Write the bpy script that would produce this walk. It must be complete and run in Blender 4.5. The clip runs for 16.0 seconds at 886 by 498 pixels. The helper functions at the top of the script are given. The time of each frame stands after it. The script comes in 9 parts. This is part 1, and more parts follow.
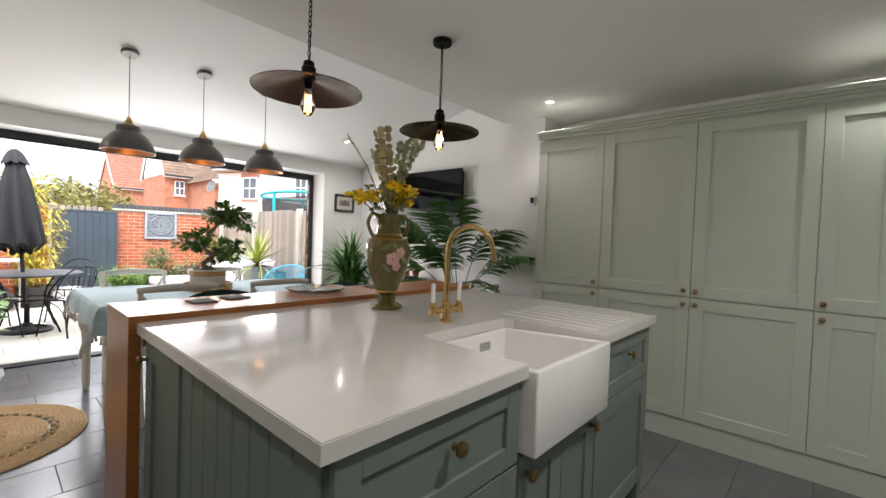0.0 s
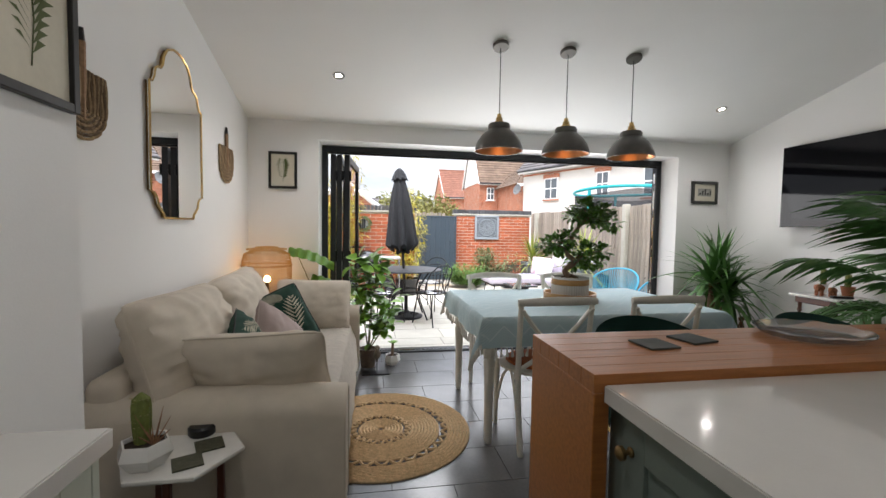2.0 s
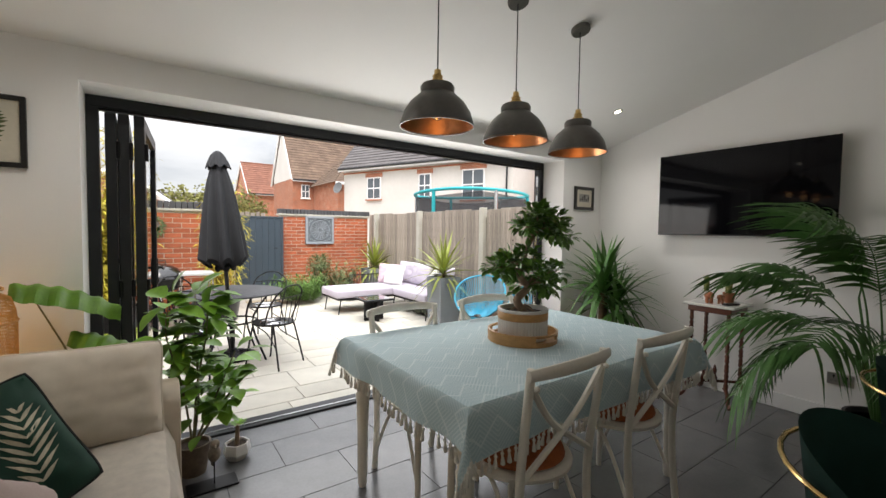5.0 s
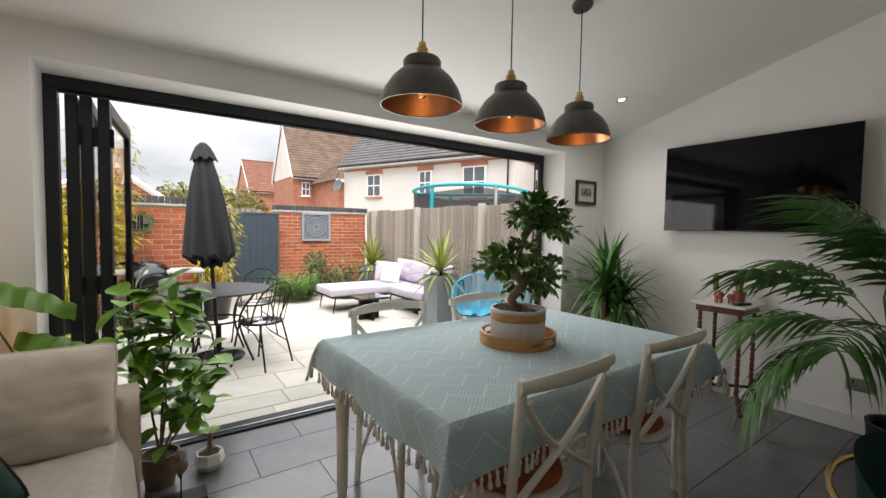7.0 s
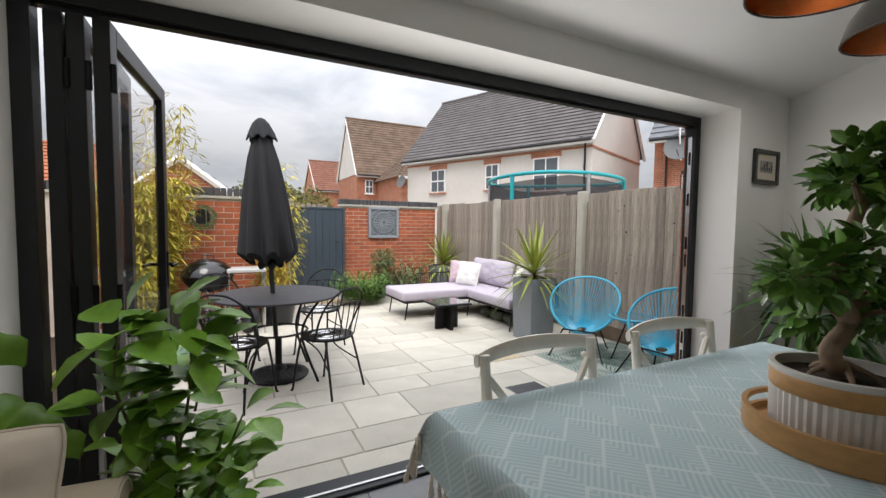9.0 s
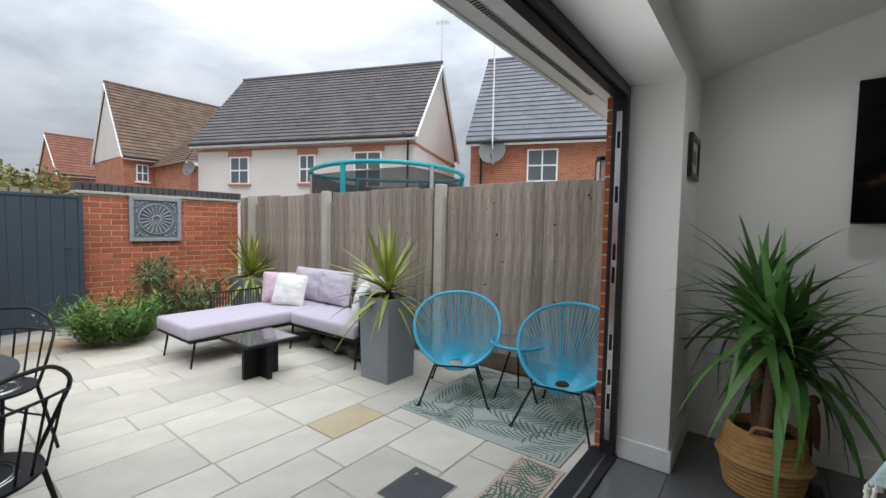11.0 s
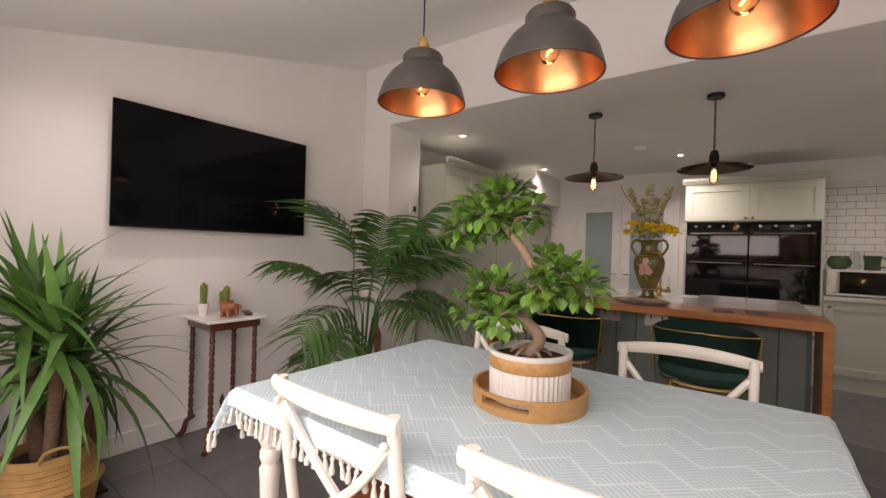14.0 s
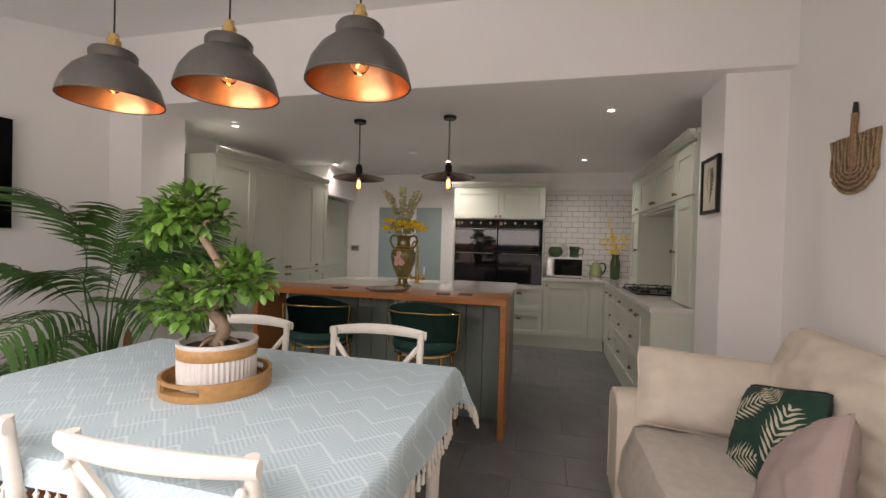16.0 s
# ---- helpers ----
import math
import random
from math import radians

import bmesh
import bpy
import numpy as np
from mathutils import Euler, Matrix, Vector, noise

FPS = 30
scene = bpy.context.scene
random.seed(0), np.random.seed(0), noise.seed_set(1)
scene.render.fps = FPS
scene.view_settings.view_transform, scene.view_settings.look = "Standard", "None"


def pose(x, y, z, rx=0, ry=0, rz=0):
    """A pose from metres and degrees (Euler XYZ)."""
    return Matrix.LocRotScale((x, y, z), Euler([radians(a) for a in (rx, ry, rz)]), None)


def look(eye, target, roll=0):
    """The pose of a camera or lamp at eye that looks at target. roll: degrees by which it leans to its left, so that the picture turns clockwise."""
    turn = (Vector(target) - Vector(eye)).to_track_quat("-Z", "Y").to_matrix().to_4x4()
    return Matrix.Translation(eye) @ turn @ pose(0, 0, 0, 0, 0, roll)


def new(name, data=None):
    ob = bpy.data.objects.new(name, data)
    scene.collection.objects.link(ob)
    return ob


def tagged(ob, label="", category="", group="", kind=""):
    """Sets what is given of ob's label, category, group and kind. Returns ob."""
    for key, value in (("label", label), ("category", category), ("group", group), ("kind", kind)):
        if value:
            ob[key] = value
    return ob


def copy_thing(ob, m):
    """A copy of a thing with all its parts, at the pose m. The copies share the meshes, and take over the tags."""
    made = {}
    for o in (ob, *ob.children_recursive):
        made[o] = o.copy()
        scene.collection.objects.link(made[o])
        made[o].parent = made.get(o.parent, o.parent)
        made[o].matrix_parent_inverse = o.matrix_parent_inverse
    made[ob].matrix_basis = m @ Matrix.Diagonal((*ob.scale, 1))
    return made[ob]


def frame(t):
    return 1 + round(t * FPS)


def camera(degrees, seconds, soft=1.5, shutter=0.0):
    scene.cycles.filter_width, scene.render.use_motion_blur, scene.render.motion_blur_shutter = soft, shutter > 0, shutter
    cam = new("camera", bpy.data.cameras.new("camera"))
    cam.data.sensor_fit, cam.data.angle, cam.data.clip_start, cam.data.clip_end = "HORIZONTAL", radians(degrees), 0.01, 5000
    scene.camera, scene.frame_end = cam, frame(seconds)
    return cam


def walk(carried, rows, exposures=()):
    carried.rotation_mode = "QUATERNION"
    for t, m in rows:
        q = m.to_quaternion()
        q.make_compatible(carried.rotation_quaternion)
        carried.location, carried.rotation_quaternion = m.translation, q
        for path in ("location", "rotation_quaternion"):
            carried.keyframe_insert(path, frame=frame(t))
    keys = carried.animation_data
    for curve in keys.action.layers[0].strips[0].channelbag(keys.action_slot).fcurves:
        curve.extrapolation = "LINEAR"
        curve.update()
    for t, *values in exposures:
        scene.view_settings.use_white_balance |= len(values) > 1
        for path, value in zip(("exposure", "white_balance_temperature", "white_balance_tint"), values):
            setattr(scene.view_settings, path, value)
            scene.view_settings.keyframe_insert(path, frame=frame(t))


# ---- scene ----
cam = camera(93.3, 16.0)
PATH = [
    (0, (0.283, 0.32, 1.29), (1.764, 1.663, 1.237), 2.1),
    (0.5, (0.242, 0.554, 1.258), (1.48, 2.124, 1.198), 2.4),
    (1, (0.201, 0.791, 1.263), (1.067, 2.592, 1.179), 1.9),
    (1.5, (0.159, 1.034, 1.263), (0.69, 2.959, 1.163), 1.6),
    (2, (0.127, 1.290, 1.296), (0.468, 3.258, 1.196), 0.9),
    (2.5, (0.094, 1.655, 1.288), (0.342, 3.637, 1.185), 0.6),
    (3, (0.016, 1.983, 1.326), (0.208, 3.971, 1.225), 0.5),
    (3.5, (-0.088, 2.278, 1.358), (0.153, 4.261, 1.259), 0.4),
    (4, (-0.123, 2.455, 1.383), (0.358, 4.393, 1.284), 0.4),
    (4.5, (-0.107, 2.526, 1.381), (0.735, 4.338, 1.289), 0.6),
    (5, (-0.085, 2.54, 1.368), (1.071, 4.17, 1.278), 0.8),
    (7.5, (0.137, 2.766, 1.314), (1.277, 4.406, 1.213), 1.0),
    (8, (0.19, 2.982, 1.281), (1.091, 4.765, 1.17), 0.7),
    (10.5, (0.652, 4.735, 1.288), (1.703, 6.433, 1.177), 0.5),
    (11, (0.879, 4.947, 1.297), (2.46, 6.167, 1.192), 1.1),
    (11.5, (1.089, 5.054, 1.313), (3.02, 5.565, 1.22), 1.6),
    (12, (1.279, 5.093, 1.285), (3.263, 4.846, 1.23), 2.0),
    (12.5, (1.31, 5.064, 1.241), (3.14, 4.257, 1.216), 2.1),
    (13, (1.264, 5.172, 1.269), (2.869, 3.979, 1.257), 2.1),
    (13.5, (1.132, 5.284, 1.292), (2.528, 3.851, 1.305), 1.9),
    (14, (0.97, 5.375, 1.278), (2.163, 3.77, 1.279), 1.7),
    (14.5, (0.766, 5.413, 1.284), (1.77, 3.683, 1.276), 1.5),
    (15, (0.585, 5.428, 1.272), (1.37, 3.588, 1.257), 1.4),
    (15.5, (0.458, 5.428, 1.279), (1.062, 3.521, 1.26), 1.4),
    (16, (0.404, 5.39, 1.332), (0.874, 3.446, 1.306), 1.6),
]

EXPOSURES = [(0, 1.55, 6500, 14), (1.5, 1.2, 6300, 13), (3.0, 0.95, 6500, 10), (4.0, 0.6, 6600, 11), (5.0, 0.8, 6700, 11), (8.0, 0.6, 6700, 12), (10.3, -0.15, 6300, 10), (11.3, 0.0, 6200, 9), (12.5, 0.85, 6900, 14), (14.0, 1.1, 7500, 27), (16.0, 1.15, 7100, 23)]
walk(cam, [(t, look(eye, target, roll)) for t, eye, target, roll in PATH], EXPOSURES)

# ---- plan, in metres: +y is the garden, +x the television wall ----
XL, XR = -0.96, 3.99            # side walls of house
YB, YBEAM, YD, YO = -0.90, 2.62, 5.31, 5.66   # back wall, beam, door wall inside and outside
ZK, ZLOW, ZHIGH = 2.40, 2.25, 2.97            # kitchen ceiling, low and high edge of sloped ceiling
DX0, DX1, DZ = -0.35, 3.365, 2.09             # door opening
GZ = -0.04                                    # patio level


# ---- world, sun ----
def build_world():
    w = bpy.data.worlds.new("overcast_sky")
    scene.world = w
    w.use_nodes = True
    nt = w.node_tree
    nt.nodes.clear()
    out = nt.nodes.new("ShaderNodeOutputWorld")
    bg = nt.nodes.new("ShaderNodeBackground")
    sky = nt.nodes.new("ShaderNodeTexSky")
    sky.sky_type = 'NISHITA'
    sky.sun_disc = False
    sky.sun_elevation = radians(42)
    sky.sun_rotation = radians(200)
    tc = nt.nodes.new("ShaderNodeTexCoord")
    mp = nt.nodes.new("ShaderNodeMapping")
    mp.inputs["Scale"].default_value = (1.0, 1.0, 2.6)
    n1 = nt.nodes.new("ShaderNodeTexNoise")
    n1.inputs["Scale"].default_value = 3.2
    n1.inputs["Detail"].default_value = 8
    n1.inputs["Roughness"].default_value = 0.55
    n1.inputs["Distortion"].default_value = 0.3
    cr = nt.nodes.new("ShaderNodeValToRGB")
    cr.color_ramp.elements[0].position = 0.36
    cr.color_ramp.elements[0].color = (5.9, 6.25, 6.8, 1)
    cr.color_ramp.elements[1].position = 0.60
    cr.color_ramp.elements[1].color = (9.0, 9.2, 9.5, 1)
    mx = nt.nodes.new("ShaderNodeMixRGB")
    mx.inputs[0].default_value = 0.9
    L = nt.links.new
    L(tc.outputs["Generated"], mp.inputs[0])
    L(mp.outputs[0], n1.inputs["Vector"])
    L(n1.outputs[0], cr.inputs[0])
    L(sky.outputs[0], mx.inputs[1])
    L(cr.outputs[0], mx.inputs[2])
    # cloud is about three times brighter overhead than at the horizon
    sp = nt.nodes.new("ShaderNodeSeparateXYZ")
    L(tc.outputs["Generated"], sp.inputs[0])
    mr = nt.nodes.new("ShaderNodeMapRange")
    mr.inputs[1].default_value, mr.inputs[2].default_value = 0.15, 1.0
    mr.inputs[3].default_value, mr.inputs[4].default_value = 0.60, 3.0
    L(sp.outputs[2], mr.inputs[0])
    ml = nt.nodes.new("ShaderNodeVectorMath")
    ml.operation = 'SCALE'
    L(mx.outputs[0], ml.inputs[0])
    L(mr.outputs[0], ml.inputs["Scale"])
    L(ml.outputs[0], bg.inputs[0])
    bg.inputs[1].default_value = SKY
    L(bg.outputs[0], out.inputs[0])


SKY = 0.11
DAYW, SKYW = 4.2, 11.0
BULB, DOWNW = 0.03, 14.0   # watts of the filament bulbs, as shares, and of each downlight
build_world()
sun = new("sun", bpy.data.lights.new("sun", 'SUN'))
sun.data.energy, sun.data.angle, sun.data.color = 1.5, radians(30), (1.0, 0.96, 0.9)
sun.matrix_world = look((0, 0, 20), (0 + 6, 12, 0))
tagged(sun, kind="structure")
# added area lamps in the wide door opening, boosting daylight from patio and sky
for nm, w_, h_, z_, x_, tz_, watts in (("patio_fill_lamp", 2.7, 0.95, 0.66, 1.40, 1.56, DAYW), ("sky_fill_lamp", 2.3, 0.42, 1.56, 1.70, 1.50, SKYW)):
    day = new(nm, bpy.data.lights.new(nm, 'AREA'))
    day.data.shape, day.data.size, day.data.size_y = 'RECTANGLE', w_, h_
    day.data.energy, day.data.color = watts, (1.0, 0.985, 0.96)
    day.matrix_world = look((x_, 5.56, z_), (x_, 3.86, tz_))
    tagged(day, kind="structure")


# ---- helpers ----
def mat(name, col, rough=0.5, metal=0.0, var=0.08, scale=6.0, fine=60.0, bump=0.0, coat=0.0, spread=0.0, emit=None, strength=0.0, sub=0.0, trans=0.0, stretch=(1, 1, 1), island=0.0, alpha=1.0, ior=1.45):
    """A principled surface with noise at two scales, optional bump and variation from piece to piece."""
    m = bpy.data.materials.new(name)
    m.use_nodes = True
    nt = m.node_tree
    b = nt.nodes["Principled BSDF"]
    L = nt.links.new
    b.inputs["Roughness"].default_value = rough
    b.inputs["Metallic"].default_value = metal
    b.inputs["Coat Weight"].default_value = coat
    b.inputs["Transmission Weight"].default_value = trans
    b.inputs["IOR"].default_value = ior
    b.inputs["Alpha"].default_value = alpha
    if sub:
        b.inputs["Subsurface Weight"].default_value = sub
        b.inputs["Subsurface Radius"].default_value = (0.01, 0.01, 0.005)
    if emit:
        b.inputs["Emission Color"].default_value = (*emit, 1)
        b.inputs["Emission Strength"].default_value = strength
    tc = nt.nodes.new("ShaderNodeTexCoord")
    mp = nt.nodes.new("ShaderNodeMapping")
    mp.inputs["Scale"].default_value = stretch
    L(tc.outputs["Object"], mp.inputs[0])
    fac = None
    if var:
        n1, n2 = nt.nodes.new("ShaderNodeTexNoise"), nt.nodes.new("ShaderNodeTexNoise")
        n1.inputs["Scale"].default_value, n2.inputs["Scale"].default_value = scale, fine
        n1.inputs["Detail"].default_value = 4
        L(mp.outputs[0], n1.inputs["Vector"])
        L(mp.outputs[0], n2.inputs["Vector"])
        add = nt.nodes.new("ShaderNodeMath")
        add.operation = 'MULTIPLY_ADD'
        L(n2.outputs[0], add.inputs[0])
        add.inputs[1].default_value = 0.5
        L(n1.outputs[0], add.inputs[2])
        last = add
        mr = nt.nodes.new("ShaderNodeMapRange")
        mr.inputs[1].default_value, mr.inputs[2].default_value = 0.45, 1.05
        mr.inputs[3].default_value, mr.inputs[4].default_value = 1 - var, 1 + var
        L(last.outputs[0], mr.inputs[0])
        fac = mr.outputs[0]
    if spread or island:
        if spread:
            info = nt.nodes.new("ShaderNodeObjectInfo")
            rnd = info.outputs["Random"]
        else:
            info = nt.nodes.new("ShaderNodeNewGeometry")
            rnd = info.outputs["Random Per Island"]
        mr2 = nt.nodes.new("ShaderNodeMapRange")
        s = spread or island
        mr2.inputs[3].default_value, mr2.inputs[4].default_value = 1 - s, 1 + s
        L(rnd, mr2.inputs[0])
        if fac:
            mul = nt.nodes.new("ShaderNodeMath")
            mul.operation = 'MULTIPLY'
            L(fac, mul.inputs[0])
            L(mr2.outputs[0], mul.inputs[1])
            fac = mul.outputs[0]
        else:
            fac = mr2.outputs[0]
    if fac:
        hsv = nt.nodes.new("ShaderNodeHueSaturation")
        hsv.inputs["Color"].default_value = (*col, 1)
        L(fac, hsv.inputs["Value"])
        L(hsv.outputs[0], b.inputs["Base Color"])
    else:
        b.inputs["Base Color"].default_value = (*col, 1)
    if bump:
        bp = nt.nodes.new("ShaderNodeBump")
        bp.inputs["Strength"].default_value = bump
        bp.inputs["Distance"].default_value = 0.004
        nb = nt.nodes.new("ShaderNodeTexNoise")
        nb.inputs["Scale"].default_value = fine
        nb.inputs["Detail"].default_value = 3
        L(mp.outputs[0], nb.inputs["Vector"])
        L(nb.outputs[0], bp.inputs["Height"])
        L(bp.outputs[0], b.inputs["Normal"])
    return m


def box(bm, x0, y0, z0, x1, y1, z1, bevel=0.0, seg=1):
    """An upright box between two corners, with its edges rounded."""
    vs = [bm.verts.new(p) for p in ((x0, y0, z0), (x1, y0, z0), (x1, y1, z0), (x0, y1, z0), (x0, y0, z1), (x1, y0, z1), (x1, y1, z1), (x0, y1, z1))]
    fs = [bm.faces.new([vs[i] for i in f]) for f in ((3, 2, 1, 0), (4, 5, 6, 7), (0, 1, 5, 4), (1, 2, 6, 5), (2, 3, 7, 6), (3, 0, 4, 7))]
    if bevel:
        es = list({e for f in fs for e in f.edges})
        bmesh.ops.bevel(bm, geom=es, offset=bevel, segments=seg, affect='EDGES', profile=0.5)
    return bm


def B(x0, y0, z0, x1, y1, z1, bevel=0.0, seg=1):
    return box(bmesh.new(), min(x0, x1), min(y0, y1), min(z0, z1), max(x0, x1), max(y0, y1), max(z0, z1), bevel, seg)


def lathe(profile, n=24, bm=None, at=(0, 0, 0), cap=True):
    """A turned body: profile rows of (radius, height)."""
    bm = bm or bmesh.new()
    rings = []
    for r, z in profile:
        rings.append([bm.verts.new((at[0] + r * math.cos(2 * math.pi * i / n), at[1] + r * math.sin(2 * math.pi * i / n), at[2] + z)) for i in range(n)])
    for a, b in zip(rings, rings[1:]):
        for i in range(n):
            bm.faces.new((a[i], a[(i + 1) % n], b[(i + 1) % n], b[i]))
    if cap:
        bm.faces.new(list(reversed(rings[0])))
        bm.faces.new(rings[-1])
    return bm


def tube(points, r, n=8, bm=None, closed=False, r1=None):
    """A round rod along points, tapering from r to r1."""
    bm = bm or bmesh.new()
    pts = [Vector(p) for p in points]
    r1 = r if r1 is None else r1
    rings = []
    m = len(pts)
    ref = None
    for i, p in enumerate(pts):
        a = pts[(i - 1) % m] if (i or closed) else p
        b = pts[(i + 1) % m] if (i < m - 1 or closed) else p
        d = (b - a).normalized()
        if ref is None:
            ref = Vector((0, 0, 1)) if abs(d.z) < 0.9 else Vector((1, 0, 0))
        u = d.cross(ref).normalized()
        v = u.cross(d).normalized()
        ref = v
        rr = r + (r1 - r) * i / max(1, m - 1)
        rings.append([bm.verts.new(p + rr * (math.cos(2 * math.pi * k / n) * u + math.sin(2 * math.pi * k / n) * v)) for k in range(n)])
    pairs = list(zip(rings, rings[1:])) + ([(rings[-1], rings[0])] if closed else [])
    for a, b in pairs:
        for k in range(n):
            bm.faces.new((a[k], a[(k + 1) % n], b[(k + 1) % n], b[k]))
    if not closed:
        bm.faces.new(list(reversed(rings[0])))
        bm.faces.new(rings[-1])
    return bm


def ball(r, at=(0, 0, 0), sz=1.0, bm=None, n=12):
    prof = [(max(0.0005, r * math.sin(math.pi * i / n)), -r * sz * math.cos(math.pi * i / n)) for i in range(n + 1)]
    return lathe(prof, max(10, n), bm, at)


def curve_pts(pts, n=6):
    """A smooth line through points (Catmull-Rom)."""
    P = [Vector(p) for p in pts]
    out = []
    for i in range(len(P) - 1):
        p0, p1, p2, p3 = P[max(0, i - 1)], P[i], P[i + 1], P[min(len(P) - 1, i + 2)]
        for k in range(n):
            t = k / n
            out.append(0.5 * ((2 * p1) + (p2 - p0) * t + (2 * p0 - 5 * p1 + 4 * p2 - p3) * t * t + (3 * p1 - p0 - 3 * p2 + p3) * t ** 3))
    out.append(P[-1])
    return out


def prism(bm, outline, d0, d1, axis="y"):
    """A flat shape pushed from d0 to d1 along an axis; outline in the other two coordinates."""
    def at(u, v, d):
        return {"y": (u, d, v), "x": (d, u, v), "z": (u, v, d)}[axis]
    a = [bm.verts.new(at(u, v, d0)) for u, v in outline]
    b = [bm.verts.new(at(u, v, d1)) for u, v in outline]
    n = len(a)
    bm.faces.new(a)
    bm.faces.new(list(reversed(b)))
    for i in range(n):
        bm.faces.new((a[i], b[i], b[(i + 1) % n], a[(i + 1) % n]))
    bmesh.ops.recalc_face_normals(bm, faces=bm.faces[:])
    return bm


def moved(bm, m):
    bmesh.ops.transform(bm, matrix=m, verts=bm.verts[:])
    return bm


def mesh_of(name, bm, material, smooth=False):
    bmesh.ops.recalc_face_normals(bm, faces=bm.faces[:])
    me = bpy.data.meshes.new(name)
    bm.to_mesh(me)
    bm.free()
    me.materials.append(material)
    if smooth:
        for p in me.polygons:
            p.use_smooth = True
        me.set_sharp_from_angle(angle=radians(40))
    return me


def part(name, bm, material, parent, label="", smooth=False):
    """One mesh object under a thing or under a part, in the thing's own coordinates."""
    ob = new(name, mesh_of(name, bm, material, smooth))
    ob.parent = parent
    if label:
        ob["label"] = label
    return ob


def thing(name, m, label, category, group=""):
    ob = new(name)
    ob.empty_display_size = 0.1
    ob.matrix_basis = m if isinstance(m, Matrix) else Matrix.Translation(m)
    return tagged(ob, label, category, group)


def solid(name, bm, material, label, category="", group="", kind="", smooth=False):
    """A thing or a piece of the setting that is one mesh."""
    ob = new(name, mesh_of(name, bm, material, smooth))
    return tagged(ob, label, category, group, kind)


def struct(name, bm, material, label, smooth=False):
    return solid(name, bm, material, label, kind="structure", smooth=smooth)


# ---- materials ----
M_WALL = mat("white_wall_paint", (0.84, 0.83, 0.815), 0.75, var=0.025, scale=2, fine=180, bump=0.08)
M_CEIL = mat("white_ceiling_paint", (0.88, 0.87, 0.86), 0.8, var=0.02, scale=2, fine=150, bump=0.05)
M_TRIM = mat("white_gloss_trim", (0.82, 0.82, 0.81), 0.35, var=0.02)
M_TILE = mat("grey_porcelain", (0.125, 0.126, 0.131), 0.22, var=0.14, scale=5, fine=70, spread=0.07, bump=0.03, ior=1.6)
M_GROUT = mat("dark_grout", (0.045, 0.045, 0.048), 0.9, var=0.15)
M_SAGE = mat("sage_cabinet_paint", (0.57, 0.61, 0.525), 0.42, var=0.03, scale=4, fine=120, bump=0.02)
M_SAGE_D = mat("sage_island_paint", (0.165, 0.20, 0.18), 0.42, var=0.04, scale=4, fine=120, bump=0.02)
M_QUARTZ = mat("white_quartz", (0.66, 0.64, 0.61), 0.12, var=0.03, scale=12, fine=250, coat=0.3)
M_BRASS = mat("aged_brass", (0.30, 0.20, 0.09), 0.35, 1.0, var=0.2, scale=40)
M_GOLD = mat("polished_brass", (0.62, 0.42, 0.17), 0.25, 1.0, var=0.1, scale=30)
M_BLACK = mat("black_satin_metal", (0.012, 0.012, 0.013), 0.38, 0.6, var=0.1)
M_ANTH = mat("anthracite_aluminium", (0.022, 0.024, 0.027), 0.38, 0.3, var=0.1)
M_STEEL = mat("brushed_steel", (0.6, 0.6, 0.6), 0.25, 1.0, var=0.08, stretch=(1, 1, 20))
M_CERAMIC = mat("white_ceramic", (0.80, 0.79, 0.77), 0.12, var=0.02, coat=0.5)
M_LINEN = mat("oatmeal_linen", (0.60, 0.535, 0.445), 0.95, var=0.10, scale=9, fine=500, bump=0.2)
M_THROW = mat("cream_throw", (0.78, 0.73, 0.66), 0.95, var=0.10, scale=25, fine=350, bump=0.3)
M_CREAM = mat("cream_painted_wood", (0.74, 0.71, 0.64), 0.45, var=0.10, scale=8, fine=80, bump=0.05)
M_BULB = mat("glowing_filament_bulb", (1, 0.75, 0.4), 0.3, var=0, emit=(1.0, 0.42, 0.09), strength=4)
M_SPOTL = mat("downlight_lens", (1, 1, 1), 0.3, var=0, emit=(1.0, 0.86, 0.68), strength=9)
M_GUN = mat("gunmetal_shade", (0.125, 0.118, 0.108), 0.36, 0.7, var=0.15, scale=9)
M_COPPER = mat("copper_lining", (0.58, 0.27, 0.13), 0.32, 1.0, var=0.15, scale=10)
M_SCREEN = mat("black_glass_screen", (0.003, 0.003, 0.004), 0.05, var=0, coat=0.0, ior=1.25)
M_MIRROR = mat("mirror_silver", (0.92, 0.92, 0.92), 0.01, 1.0, var=0)
M_SOIL = mat("dark_potting_soil", (0.035, 0.022, 0.014), 0.95, var=0.4, scale=40, bump=0.6)
M_GREEN = mat("stove_green_velvet", (0.012, 0.055, 0.045), 0.75, var=0.2, scale=12, fine=300)
M_PAVE = mat("riven_sandstone", (0.54, 0.51, 0.44), 0.8, var=0.12, scale=4, fine=90, spread=0.12, bump=0.35)
M_JOINT = mat("sand_joint", (0.40, 0.37, 0.31), 0.95, var=0.2)
M_BRICK = mat("orange_red_brick", (0.41, 0.115, 0.052), 0.85, var=0.18, scale=12, fine=150, spread=0.22, bump=0.4)
M_MORTAR = mat("pale_mortar", (0.60, 0.53, 0.45), 0.95, var=0.12)
M_COPING = mat("blue_brick_coping", (0.075, 0.075, 0.08), 0.7, var=0.2, spread=0.2, bump=0.3)
M_FENCE = mat("weathered_fence_board", (0.30, 0.255, 0.21), 0.9, var=0.45, scale=5, fine=40, spread=0.26, bump=0.4, stretch=(6, 6, 0.7))
